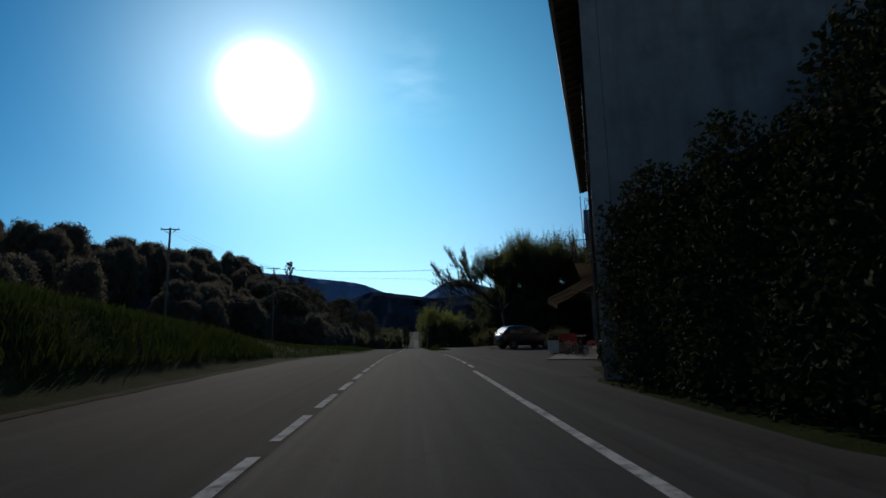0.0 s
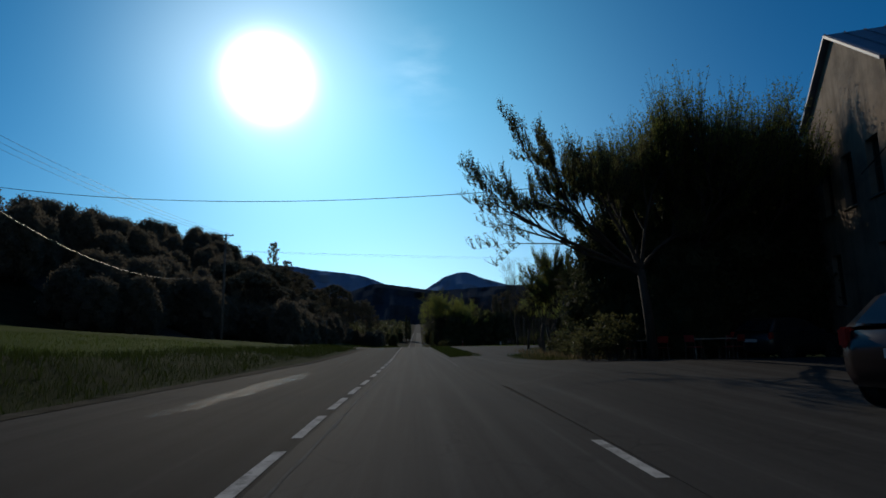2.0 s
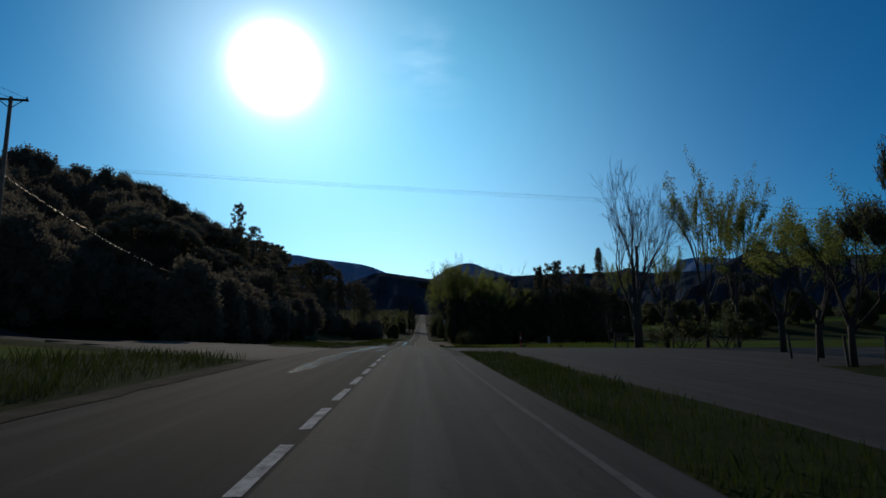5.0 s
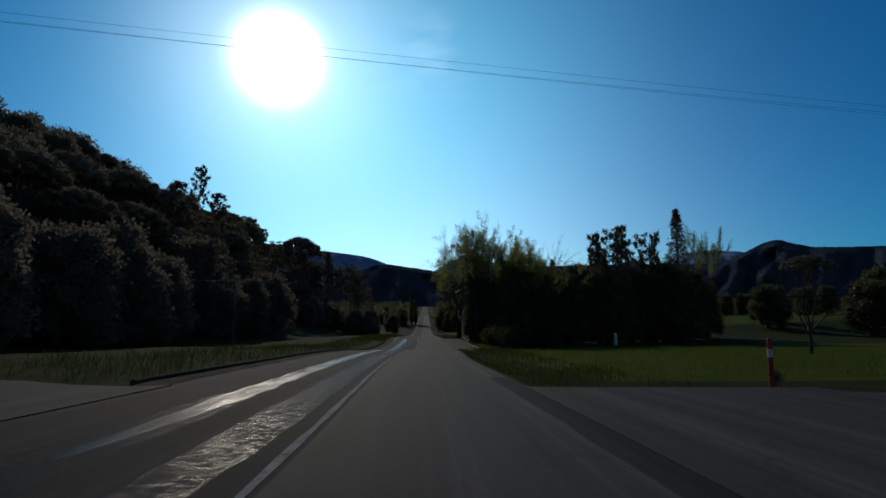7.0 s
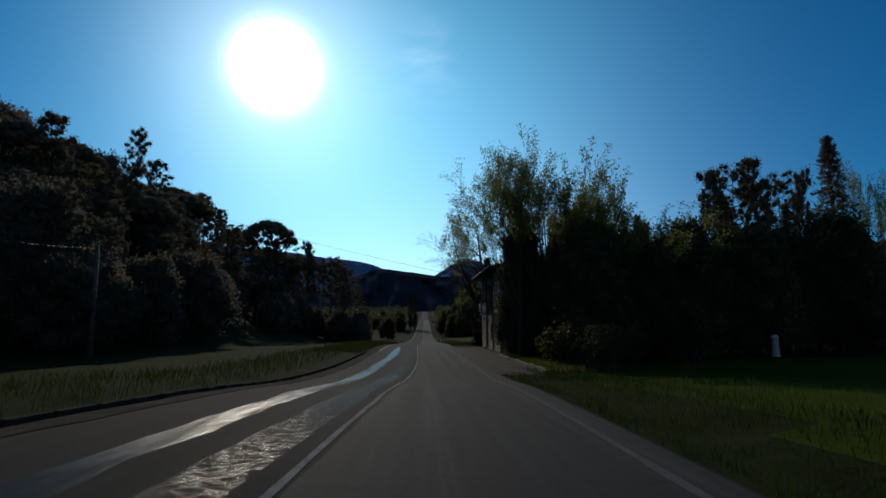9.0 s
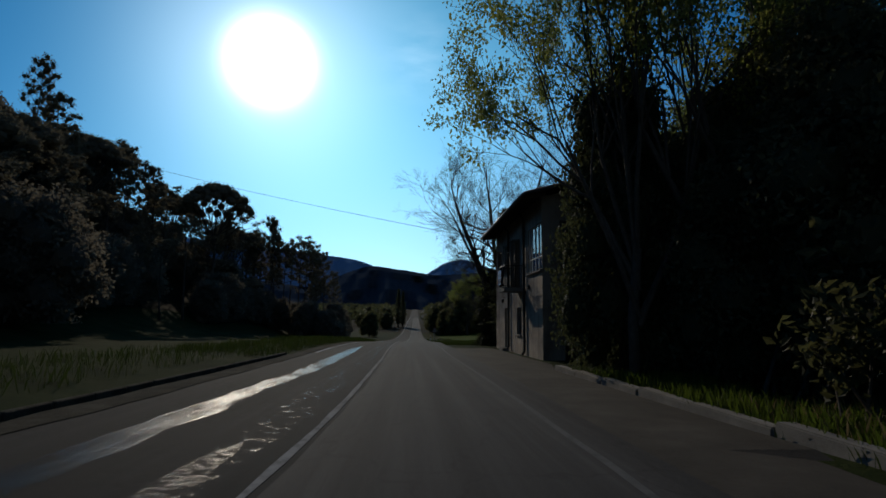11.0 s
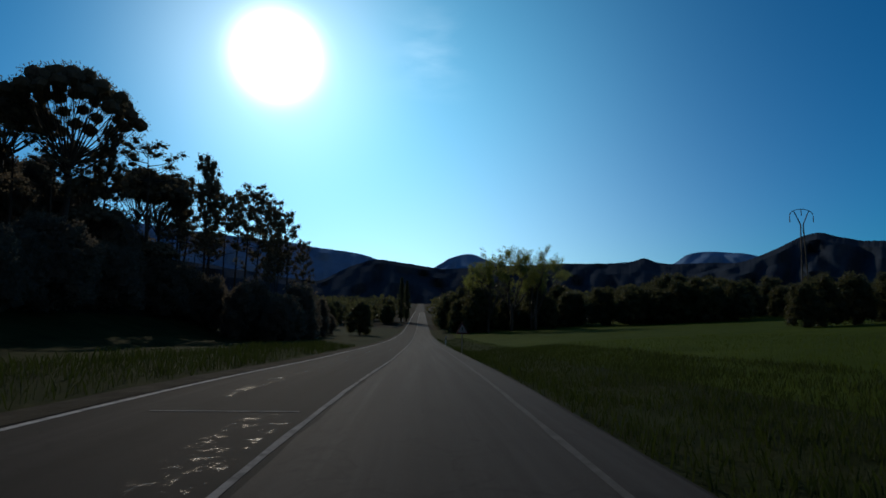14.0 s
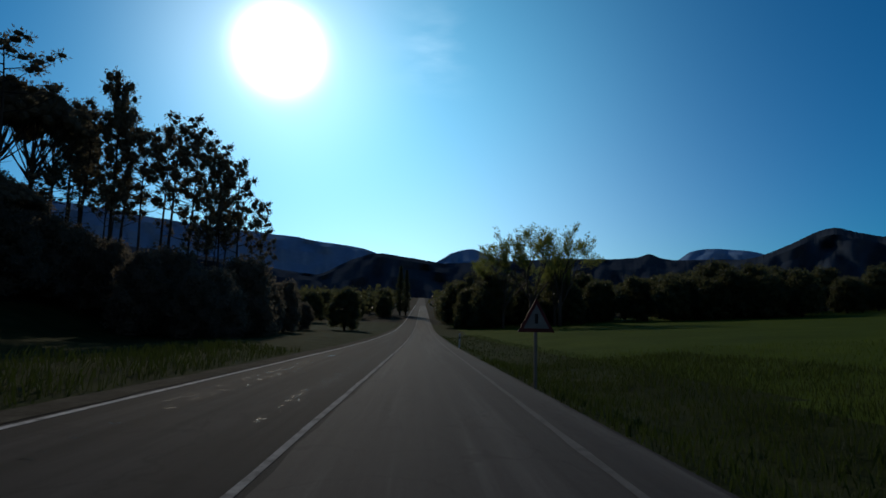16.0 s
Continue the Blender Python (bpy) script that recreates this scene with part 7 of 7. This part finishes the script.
def terrace_chair():
    t = thing("terrace_chair", "red stacking chair with thin metal legs", "chair", "terrace chairs")
    s = MB()
    s.box(-0.21, -0.21, 0.43, 0.21, 0.21, 0.455)
    part("seat", s, M_RED, t, bevel=0.01)
    b = MB()
    for i in range(7):
        a = -0.2 + 0.4 * i / 6
        y = -0.24 + 0.25 * a * a
        b.v += [(a, y, 0.62), (a, y - 0.04, 0.86), (a, y - 0.055, 0.86), (a, y - 0.015, 0.62)]
    for i in range(6):
        b.f += [(4 * i + k, 4 * i + (k + 1) % 4, 4 * i + 4 + (k + 1) % 4, 4 * i + 4 + k) for k in range(4)]
    b.f += [(0, 3, 2, 1), (24, 25, 26, 27)]
    part("backrest", b, M_RED, t)
    for x in (-0.19, 0.19):
        for y, top in ((-0.2, 0.85), (0.19, 0.44)):
            l = MB()
            l.tube([(x * 1.12, y * 1.15, 0.0), (x, y, 0.44), (x, y - (0.06 if top > 0.5 else 0), top)], 0.011, 6)
            part("leg", l, M_RIM, t)
    return t


tb, ch = bistro_table(), terrace_chair()
spots = [(10.4, 1.0), (12.3, 1.05), (14.3, 1.1), (16.4, 1.0), (18.6, 1.1)]
first_t = first_c = True
for u, w in spots:
    q = tm @ Vector((u, w, 0.172))
    m = pose(q.x, q.y, q.z)
    if first_t:
        tb.matrix_world, first_t = m, False
    else:
        copy_thing(tb, m)
    for k in range(3):
        a = k * 2.1 + u
        m = pose(q.x + 0.62 * math.cos(a), q.y + 0.62 * math.sin(a), q.z, 0, 0, math.degrees(a) + 90 + rnd(-15, 15))
        if first_c:
            ch.matrix_world, first_c = m, False
        else:
            copy_thing(ch, m)


def picnic_table(label):
    t = thing("terrace_table", label, "table", "tables under the trees")
    for i in range(4):
        b = MB()
        b.box(-0.8, -0.36 + 0.18 * i, 0.72, 0.8, -0.2 + 0.18 * i, 0.755)
        part("plank", b, M_PALEWOOD, t)
    for x in (-0.65, 0.65):
        for y in (-0.28, 0.28):
            l = MB()
            l.box(x - 0.03, y - 0.03, 0, x + 0.03, y + 0.03, 0.719)
            part("leg", l, M_WOODDARK, t)
    return t


M_PALEWOOD = varied("weathered_wood", (0.2, 0.18, 0.15), (0.3, 0.27, 0.23), (0.4, 0.37, 0.32), 5.0, 0.8, 40, 0.4, 0.006, (1, 8, 8))
pt = picnic_table("weathered slatted table under the trees")
for k, (x, y, r) in enumerate(((9.1, 48.7, 20), (12.6, 48.6, 70), (10.8, 47.4, 10))):
    m = pose(x, y, gz(x, y) + 0.06, 0, 0, r)
    if k == 0:
        pt.matrix_world = m
    else:
        copy_thing(pt, m)
    for a in (0, 1, 2, 3):
        cx, cy = x + 0.9 * math.cos(a * 1.57 + k), y + 0.9 * math.sin(a * 1.57 + k)
        copy_thing(ch, pose(cx, cy, gz(cx, cy) + 0.06, 0, 0, a * 90 + k * 57 + 90))


def power_pole(label, x, y, top, arms=True):
    z = gz(x, y)
    t = thing("power_pole", label, "power pole", "power poles along the field", pose(x, y, z, 0, 0, 6))
    h = top - z
    p = MB()
    p.tube([(0, 0, -0.3), (0, 0, h)], [0.19, 0.11], 10)
    part("post", p, M_POLE, t, "", True)
    if arms:
        a = MB()
        a.box(-1.05, -0.06, h - 0.25, 1.05, 0.06, h - 0.12)
        a.tube([(-0.7, 0, h - 0.25), (0, 0, h - 0.8)], 0.03, 5)
        a.tube([(0.7, 0, h - 0.25), (0, 0, h - 0.8)], 0.03, 5)
        part("crossarm", a, M_IRON, t)
        for u in (-0.95, 0.0, 0.95):
            i = MB()
            i.lathe([(0.02, 0), (0.06, 0.04), (0.03, 0.08), (0.06, 0.12), (0.02, 0.17)], 8, Matrix.Translation((u, 0, h - 0.12)))
            part("insulator", i, M_SKYGLASS, t)
    else:
        a = MB()
        a.tube([(-0.12, 0, h - 0.3), (0.3, 0, h - 0.3)], 0.02, 5)
        part("bracket", a, M_IRON, t)
    return t


power_pole("concrete power pole with a crossarm and insulators", -28.7, 64.2, 14.5)
power_pole("concrete power pole with a crossarm and insulators", -26.8, 105.7, 14.9)
power_pole("low concrete pole for a sagging cable", -22.5, 128, 4.2, False)
power_pole("low concrete pole for a sagging cable", -20.5, 158, 3.4, False)


def cable(label, a, b, sag, r=0.016):
    a, b = Vector(a), Vector(b)
    m = MB()
    n = 24
    m.tube([a.lerp(b, k / n) - Vector((0, 0, sag * 4 * (k / n) * (1 - k / n))) for k in range(n + 1)], r, 4)
    tagged(part("cable", m, M_IRON), label, "cable", "overhead cables")


cable("thin black cable over the road to the trees", (-28.7, 64.2, 10.9), (9.5, 52.0, 7.8), 1.1, 0.018)
cable("sagging cable between two poles", (-28.7, 64.2, 10.2), (-26.8, 105.7, 9.6), 3.0, 0.025)
cable("sagging cable between two poles", (-26.8, 105.7, 9.6), (-22.5, 128, 4.0), 0.8, 0.02)
cable("sagging cable between two poles", (-22.5, 128, 4.0), (-20.5, 158, 3.2), 1.0, 0.02)
for k, (za, zb) in enumerate(((14.6, 13.9), (14.6, 13.4), (14.7, 14.2))):
    cable("thin power line across the valley", (-60, 118.5 + k * 0.7, za + 1), (95, 142.5 + k * 0.7, zb + 1), 0.8, 0.008)
    cable("thin power line between the poles", (-28.7 - 0.9 + k * 0.95, 64.2, 14.4), (-26.8 - 0.9 + k * 0.95, 105.7, 14.8), 0.7, 0.012)
cable("thin black cable from the wood to the house", (-30.0, 197.0, 13.2), (6.25, 176.4, 2.3), 0.35, 0.014)
cable("twisted cable from the cafe eave to the gabled house", (11.9, 35.0, 10.4), (15.6, 45.5, 6.2), 0.5, 0.025)


def warning_sign(x, y):
    t = thing("road_sign", "triangular warning sign on a grey post in the verge", "road sign", "", pose(x, y, gz(x, y), 0, 0, 8))
    p = MB()
    p.box(-0.03, -0.02, -0.3, 0.03, 0.02, 1.75)
    part("post", p, M_ZINC, t)
    s = 0.4

    def tri(k, y0, y1):
        m = MB()
        pts = [(-s * k, 1.2 + 0.26 * (1 - k)), (s * k, 1.2 + 0.26 * (1 - k)), (0, 1.2 + 0.7 - 0.44 * (1 - k))]
        m.add([(a, y0, b) for a, b in pts] + [(a, y1, b) for a, b in pts], [(0, 1, 2), (5, 4, 3), (0, 3, 4, 1), (1, 4, 5, 2), (2, 5, 3, 0)])
        return m

    part("border", tri(1.0, -0.045, -0.025), M_SHADED_RED, t, "red border darkened as if backlit")
    part("face", tri(0.7, -0.051, -0.0455), M_SHADED_WHITE, t, "white face darkened as if backlit")
    m = MB()
    m.box(-0.035, -0.056, 1.38, 0.035, -0.0515, 1.58)
    part("symbol", m, M_IRON, t, "black bar symbol")
    return t


# sign colours darkened: the shade of its backlit side is in the paint
M_SHADED_RED = varied("shaded_sign_red", (0.06, 0.012, 0.012), (0.09, 0.016, 0.015), (0.12, 0.025, 0.022), 6.0, 0.75, 60, 0.1, 0.002)
M_SHADED_WHITE = varied("shaded_sign_white", (0.12, 0.12, 0.12), (0.17, 0.17, 0.165), (0.22, 0.22, 0.21), 6.0, 0.7, 60, 0.1, 0.002)
warning_sign(4.08, 210.55)


def marker_post(x, y, red=False, h=0.95):
    t = thing("marker_post", "red and white plastic marker post" if red else "white plastic roadside marker post with a dark band", "marker post", "roadside marker posts", pose(x, y, gz(x, y), 0, rnd(-3, 3), rnd(0, 30)))
    b = MB()
    b.lathe([(0.055, -0.1), (0.055, h * 0.75), (0.055, h - 0.02), (0.03, h)], 10)
    part("post", b, M_RED if red else M_REFLEX, t)
    c = MB()
    c.lathe([(0.0565, h * 0.62), (0.0565, h * 0.78)], 10)
    part("band", c, M_REFLEX if red else M_IRON, t)


marker_post(7.66, 109.6, True, 1.1)
marker_post(4.6, 236, False)



def notice_board(x, y, turn):
    """A small wooden board on two posts with two plates hung below it."""
    t = thing("notice_board", "low dark wooden notice board on two posts", "notice board", "", pose(x, y, gz(x, y), 0, 0, turn))
    for u in (-0.52, 0.52):
        b = MB()
        b.box(u - 0.05, -0.05, -0.2, u + 0.05, 0.05, 1.15)
        part("post", b, M_WOODDARK, t, bevel=0.008)
    b = MB()
    b.box(-0.469, -0.03, 0.82, 0.469, 0.03, 1.12)
    part("board", b, M_WOODDARK, t, bevel=0.006)
    for u in (-0.28, -0.02):
        b = MB()
        b.box(u - 0.1, -0.012, 0.5, u + 0.1, 0.012, 0.82)
        part("plate", b, M_SHUTTER, t, bevel=0.004)


notice_board(14.9, 109.0, 12)
power_pole("thin leaning wooden pole for a cable", 17.7, 112.2, 6.1, False)
cable("sagging cable between two poles", (17.7, 112.2, 0.9), (10.5, 118.0, 0.4), 0.25, 0.02)

# fence by the side lane
for k in range(14):
    x, y = 9.6 + 0.42 * k, 67 + 1.9 * k
    f = thing("fence_post", "rough wooden fence post in the grass", "fence post", "fence posts by the lane", pose(x, y, gz(x, y), rnd(-4, 4), rnd(-4, 4), rnd(0, 90)))
    b = MB()
    b.tube([(0, 0, -0.2), (0.01, 0, 0.6), (0, 0.01, 1.05)], [0.05, 0.048, 0.042], 7)
    part("stake", b, M_WOODDARK, f)


def kerb_row(y0, y1, off):
    """Low kerb stones along the left edge."""
    k = thing("kerb", "low weathered concrete kerb stones along the road edge", "kerb", "", None, "structure")
    b0 = MB()
    b0.box(-0.07, -0.48, -0.15, 0.07, 0.48, 0.07)
    me = b0.mesh("kerb_stone", M_VERGE)
    bm = bmesh.new()
    bm.from_mesh(me)
    bmesh.ops.bevel(bm, geom=bm.edges[:], offset=0.02, segments=1, affect="EDGES")
    bm.to_mesh(me)
    bm.free()
    y = y0
    while y < y1:
        o = new("kerb_stone", me)
        o.parent = k
        x = xc(y) - curve(LEFT_W, y) - off
        o.matrix_world = pose(x, y, zr(y) + 0.02, math.degrees(math.atan(zr(y + 0.5) - zr(y - 0.5))), rnd(-1, 1), math.degrees(-math.atan(xc(y + 0.5) - xc(y - 0.5))) + rnd(-1, 1))
        y += 1.0


kerb_row(111, 168, 0.75)


def edging(y0, y1, x):
    """Worn concrete edging between the beaten ground and the grass bank."""
    k = thing("edging", "worn pale concrete edging beside the grass bank", "edging", "", None, "structure")
    y = y0
    while y < y1:
        b = MB()
        b.box(-0.13, -0.97, -0.15, 0.13, 0.97, 0.1 + rnd(-0.015, 0.015))
        o = part("edging_block", b, M_CONC, k, "", False, 0.02)
        o.matrix_world = pose(x + rnd(-0.015, 0.015), y + 0.97, gz(x, y + 1) + 0.06, rnd(-0.6, 0.6), rnd(-2, 2), rnd(-0.6, 0.6))
        y += 1.96


edging(146.5, 160, 5.55)


def pylon(x, y, top):
    """A slim two-legged mast with a forked head, a bowed crossarm and three hanging insulators."""
    z = gz(x, y)
    h = top - z
    t = thing("pylon", "slim grey two-legged steel power mast with a forked head", "pylon", "", pose(x, y, z, 0, 0, -8))
    neck = h - 2.0
    for sx in (-1, 1):
        b = MB()
        b.tube([(sx * 0.5, 0, -0.3), (sx * 0.16, 0, neck)], [0.11, 0.07], 6)
        part("leg", b, M_IRON, t)
        c = MB()
        c.tube([(sx * 0.16, 0, neck), (sx * 0.75, 0, h - 0.55), (sx * 0.95, 0, h - 0.22)], [0.07, 0.06, 0.05], 6)
        part("fork_arm", c, M_IRON, t)
    n = int(neck / 1.3)
    for k in range(n):
        z0, z1 = neck * k / n, neck * (k + 1) / n
        w0, w1 = 0.5 - 0.34 * k / n, 0.5 - 0.34 * (k + 1) / n
        b = MB()
        b.tube([(-w0 if k % 2 else w0, 0, z0), (w1 if k % 2 else -w1, 0, z1)], 0.025, 4)
        part("lattice_bar", b, M_IRON, t)
    c = MB()
    c.tube([(1.45 * math.sin(a), 0, h - 1.1 + 1.1 * math.cos(a) ** 0.8) for a in [-1.35 + 0.27 * i for i in range(11)]], 0.045, 6)
    part("crossarm", c, M_IRON, t)
    for u, zz in ((-1.42, h - 0.85), (0.0, h - 0.02), (1.42, h - 0.85)):
        i = MB()
        i.tube([(u, 0, zz), (u, 0, zz - 0.85)], 0.05, 6)
        part("insulator", i, M_IRON, t)


# ---------------------------------------------------------------- grass


def grass_stuff(name, label, spots, mat, lo, hi, lean=0.35):
    """Single blades, bent once, standing on the land."""
    mb = MB()
    for x, y, k in spots:
        z = gz(x, y) - 0.02
        h = rnd(lo, hi) * k
        a = rnd(0, 6.283)
        w = 0.007 + 0.008 * h
        dx, dy = math.cos(a) * w, math.sin(a) * w
        lx, ly = rnd(-lean, lean) * h, rnd(-lean, lean) * h
        mb.add([(x - dx, y - dy, z), (x + dx, y + dy, z), (x + lx * 0.4 + dx * 0.7, y + ly * 0.4 + dy * 0.7, z + h * 0.6), (x + lx, y + ly, z + h)], [(0, 1, 2), (0, 2, 3)])
    return tagged(part(name, mb, mat), label, "grass", "", "stuff")


random.seed(21)


def scatter(n, y0, y1, o0, o1, clump=0.5, kmin=0.6):
    """Spots along the road between two offsets from its middle, clumped."""
    out = []
    while len(out) < n:
        y = rnd(y0, y1)
        o = rnd(o0, o1)
        k = 0.55 + 0.9 * max(0, 0.5 + noise.noise((o * clump, y * clump, 3)))
        if random.random() < k * 0.8:
            out.append((xc(y) + o, y, kmin + (1 - kmin) * k))
    return out


grass_stuff("grass", "rough green grass of the verge", scatter(9500, 64, 98.8, 3.75, 6.0) + scatter(6000, 52, 66, 7.8, 14.0) + scatter(9000, 110, 146, 3.8, 7.5) + scatter(44000, 182, 222, 3.75, 12.5) + scatter(7000, 222, 270, 3.8, 9) + scatter(9000, 146, 160.5, 5.6, 8.5), M_BLADE, 0.07, 0.24)
grass_stuff("grass", "rough green grass of the left verge", scatter(6000, 110, 170, -9.5, -5.4) + scatter(12000, 165, 225, -8.5, -4.3) + scatter(5000, 62, 92, -8.5, -5.0), M_BLADE, 0.12, 0.42)
grass_stuff("tall_grass", "tall dark grass and weeds on the roadside bank", scatter(42000, -6, 30, -13, -5.9), M_BLADE, 0.15, 0.55)
grass_stuff("grass", "short grass of the field edge", scatter(12000, 30, 66, -10, -5.4), M_BLADE, 0.08, 0.3)
grass_stuff("crop", "young green crop leaves in the field", scatter(16000, 112, 140, 7.0, 26) + scatter(16000, 186, 225, 8.5, 30) + scatter(9000, 30, 70, -24, -10.5), M_CROP, 0.1, 0.22)
# brighter crop green puts the sunlight on this grass into its colour
grass_stuff("grass", "tall grass behind the kerb in brighter green to look sunlit", scatter(5500, 146.5, 157.5, 5.75, 7.4), M_CROP, 0.15, 0.42)
grass_stuff("dry_grass", "pale dry grass tufts", scatter(2600, 56, 63, 9.6, 14.0, 1.0) + scatter(700, 62, 74, 9.6, 13.5, 1.0) + scatter(500, 52, 62, 7.8, 11.5, 1.0) + scatter(900, 146, 152, 6.0, 9.0), M_STRAW, 0.15, 0.45)
pylon(49.7, 242.2, 10.4)


M_STONE = varied("limewashed_stone", (0.3, 0.3, 0.29), (0.42, 0.42, 0.4), (0.52, 0.52, 0.5), 4.0, 0.9, 40, 0.4, 0.01)


def stone_post(x, y):
    t = thing("stone_post", "small white-painted stone post before dark trees", "post", "", pose(x, y, gz(x, y) - 0.1))
    mb = MB()
    mb.lathe([(0.24, 0), (0.24, 0.15), (0.19, 0.2), (0.17, 1.1), (0.21, 1.16), (0.21, 1.24), (0.08, 1.36)], 10)
    part("shaft", mb, M_STONE, t)


stone_post(20.8, 154.0)
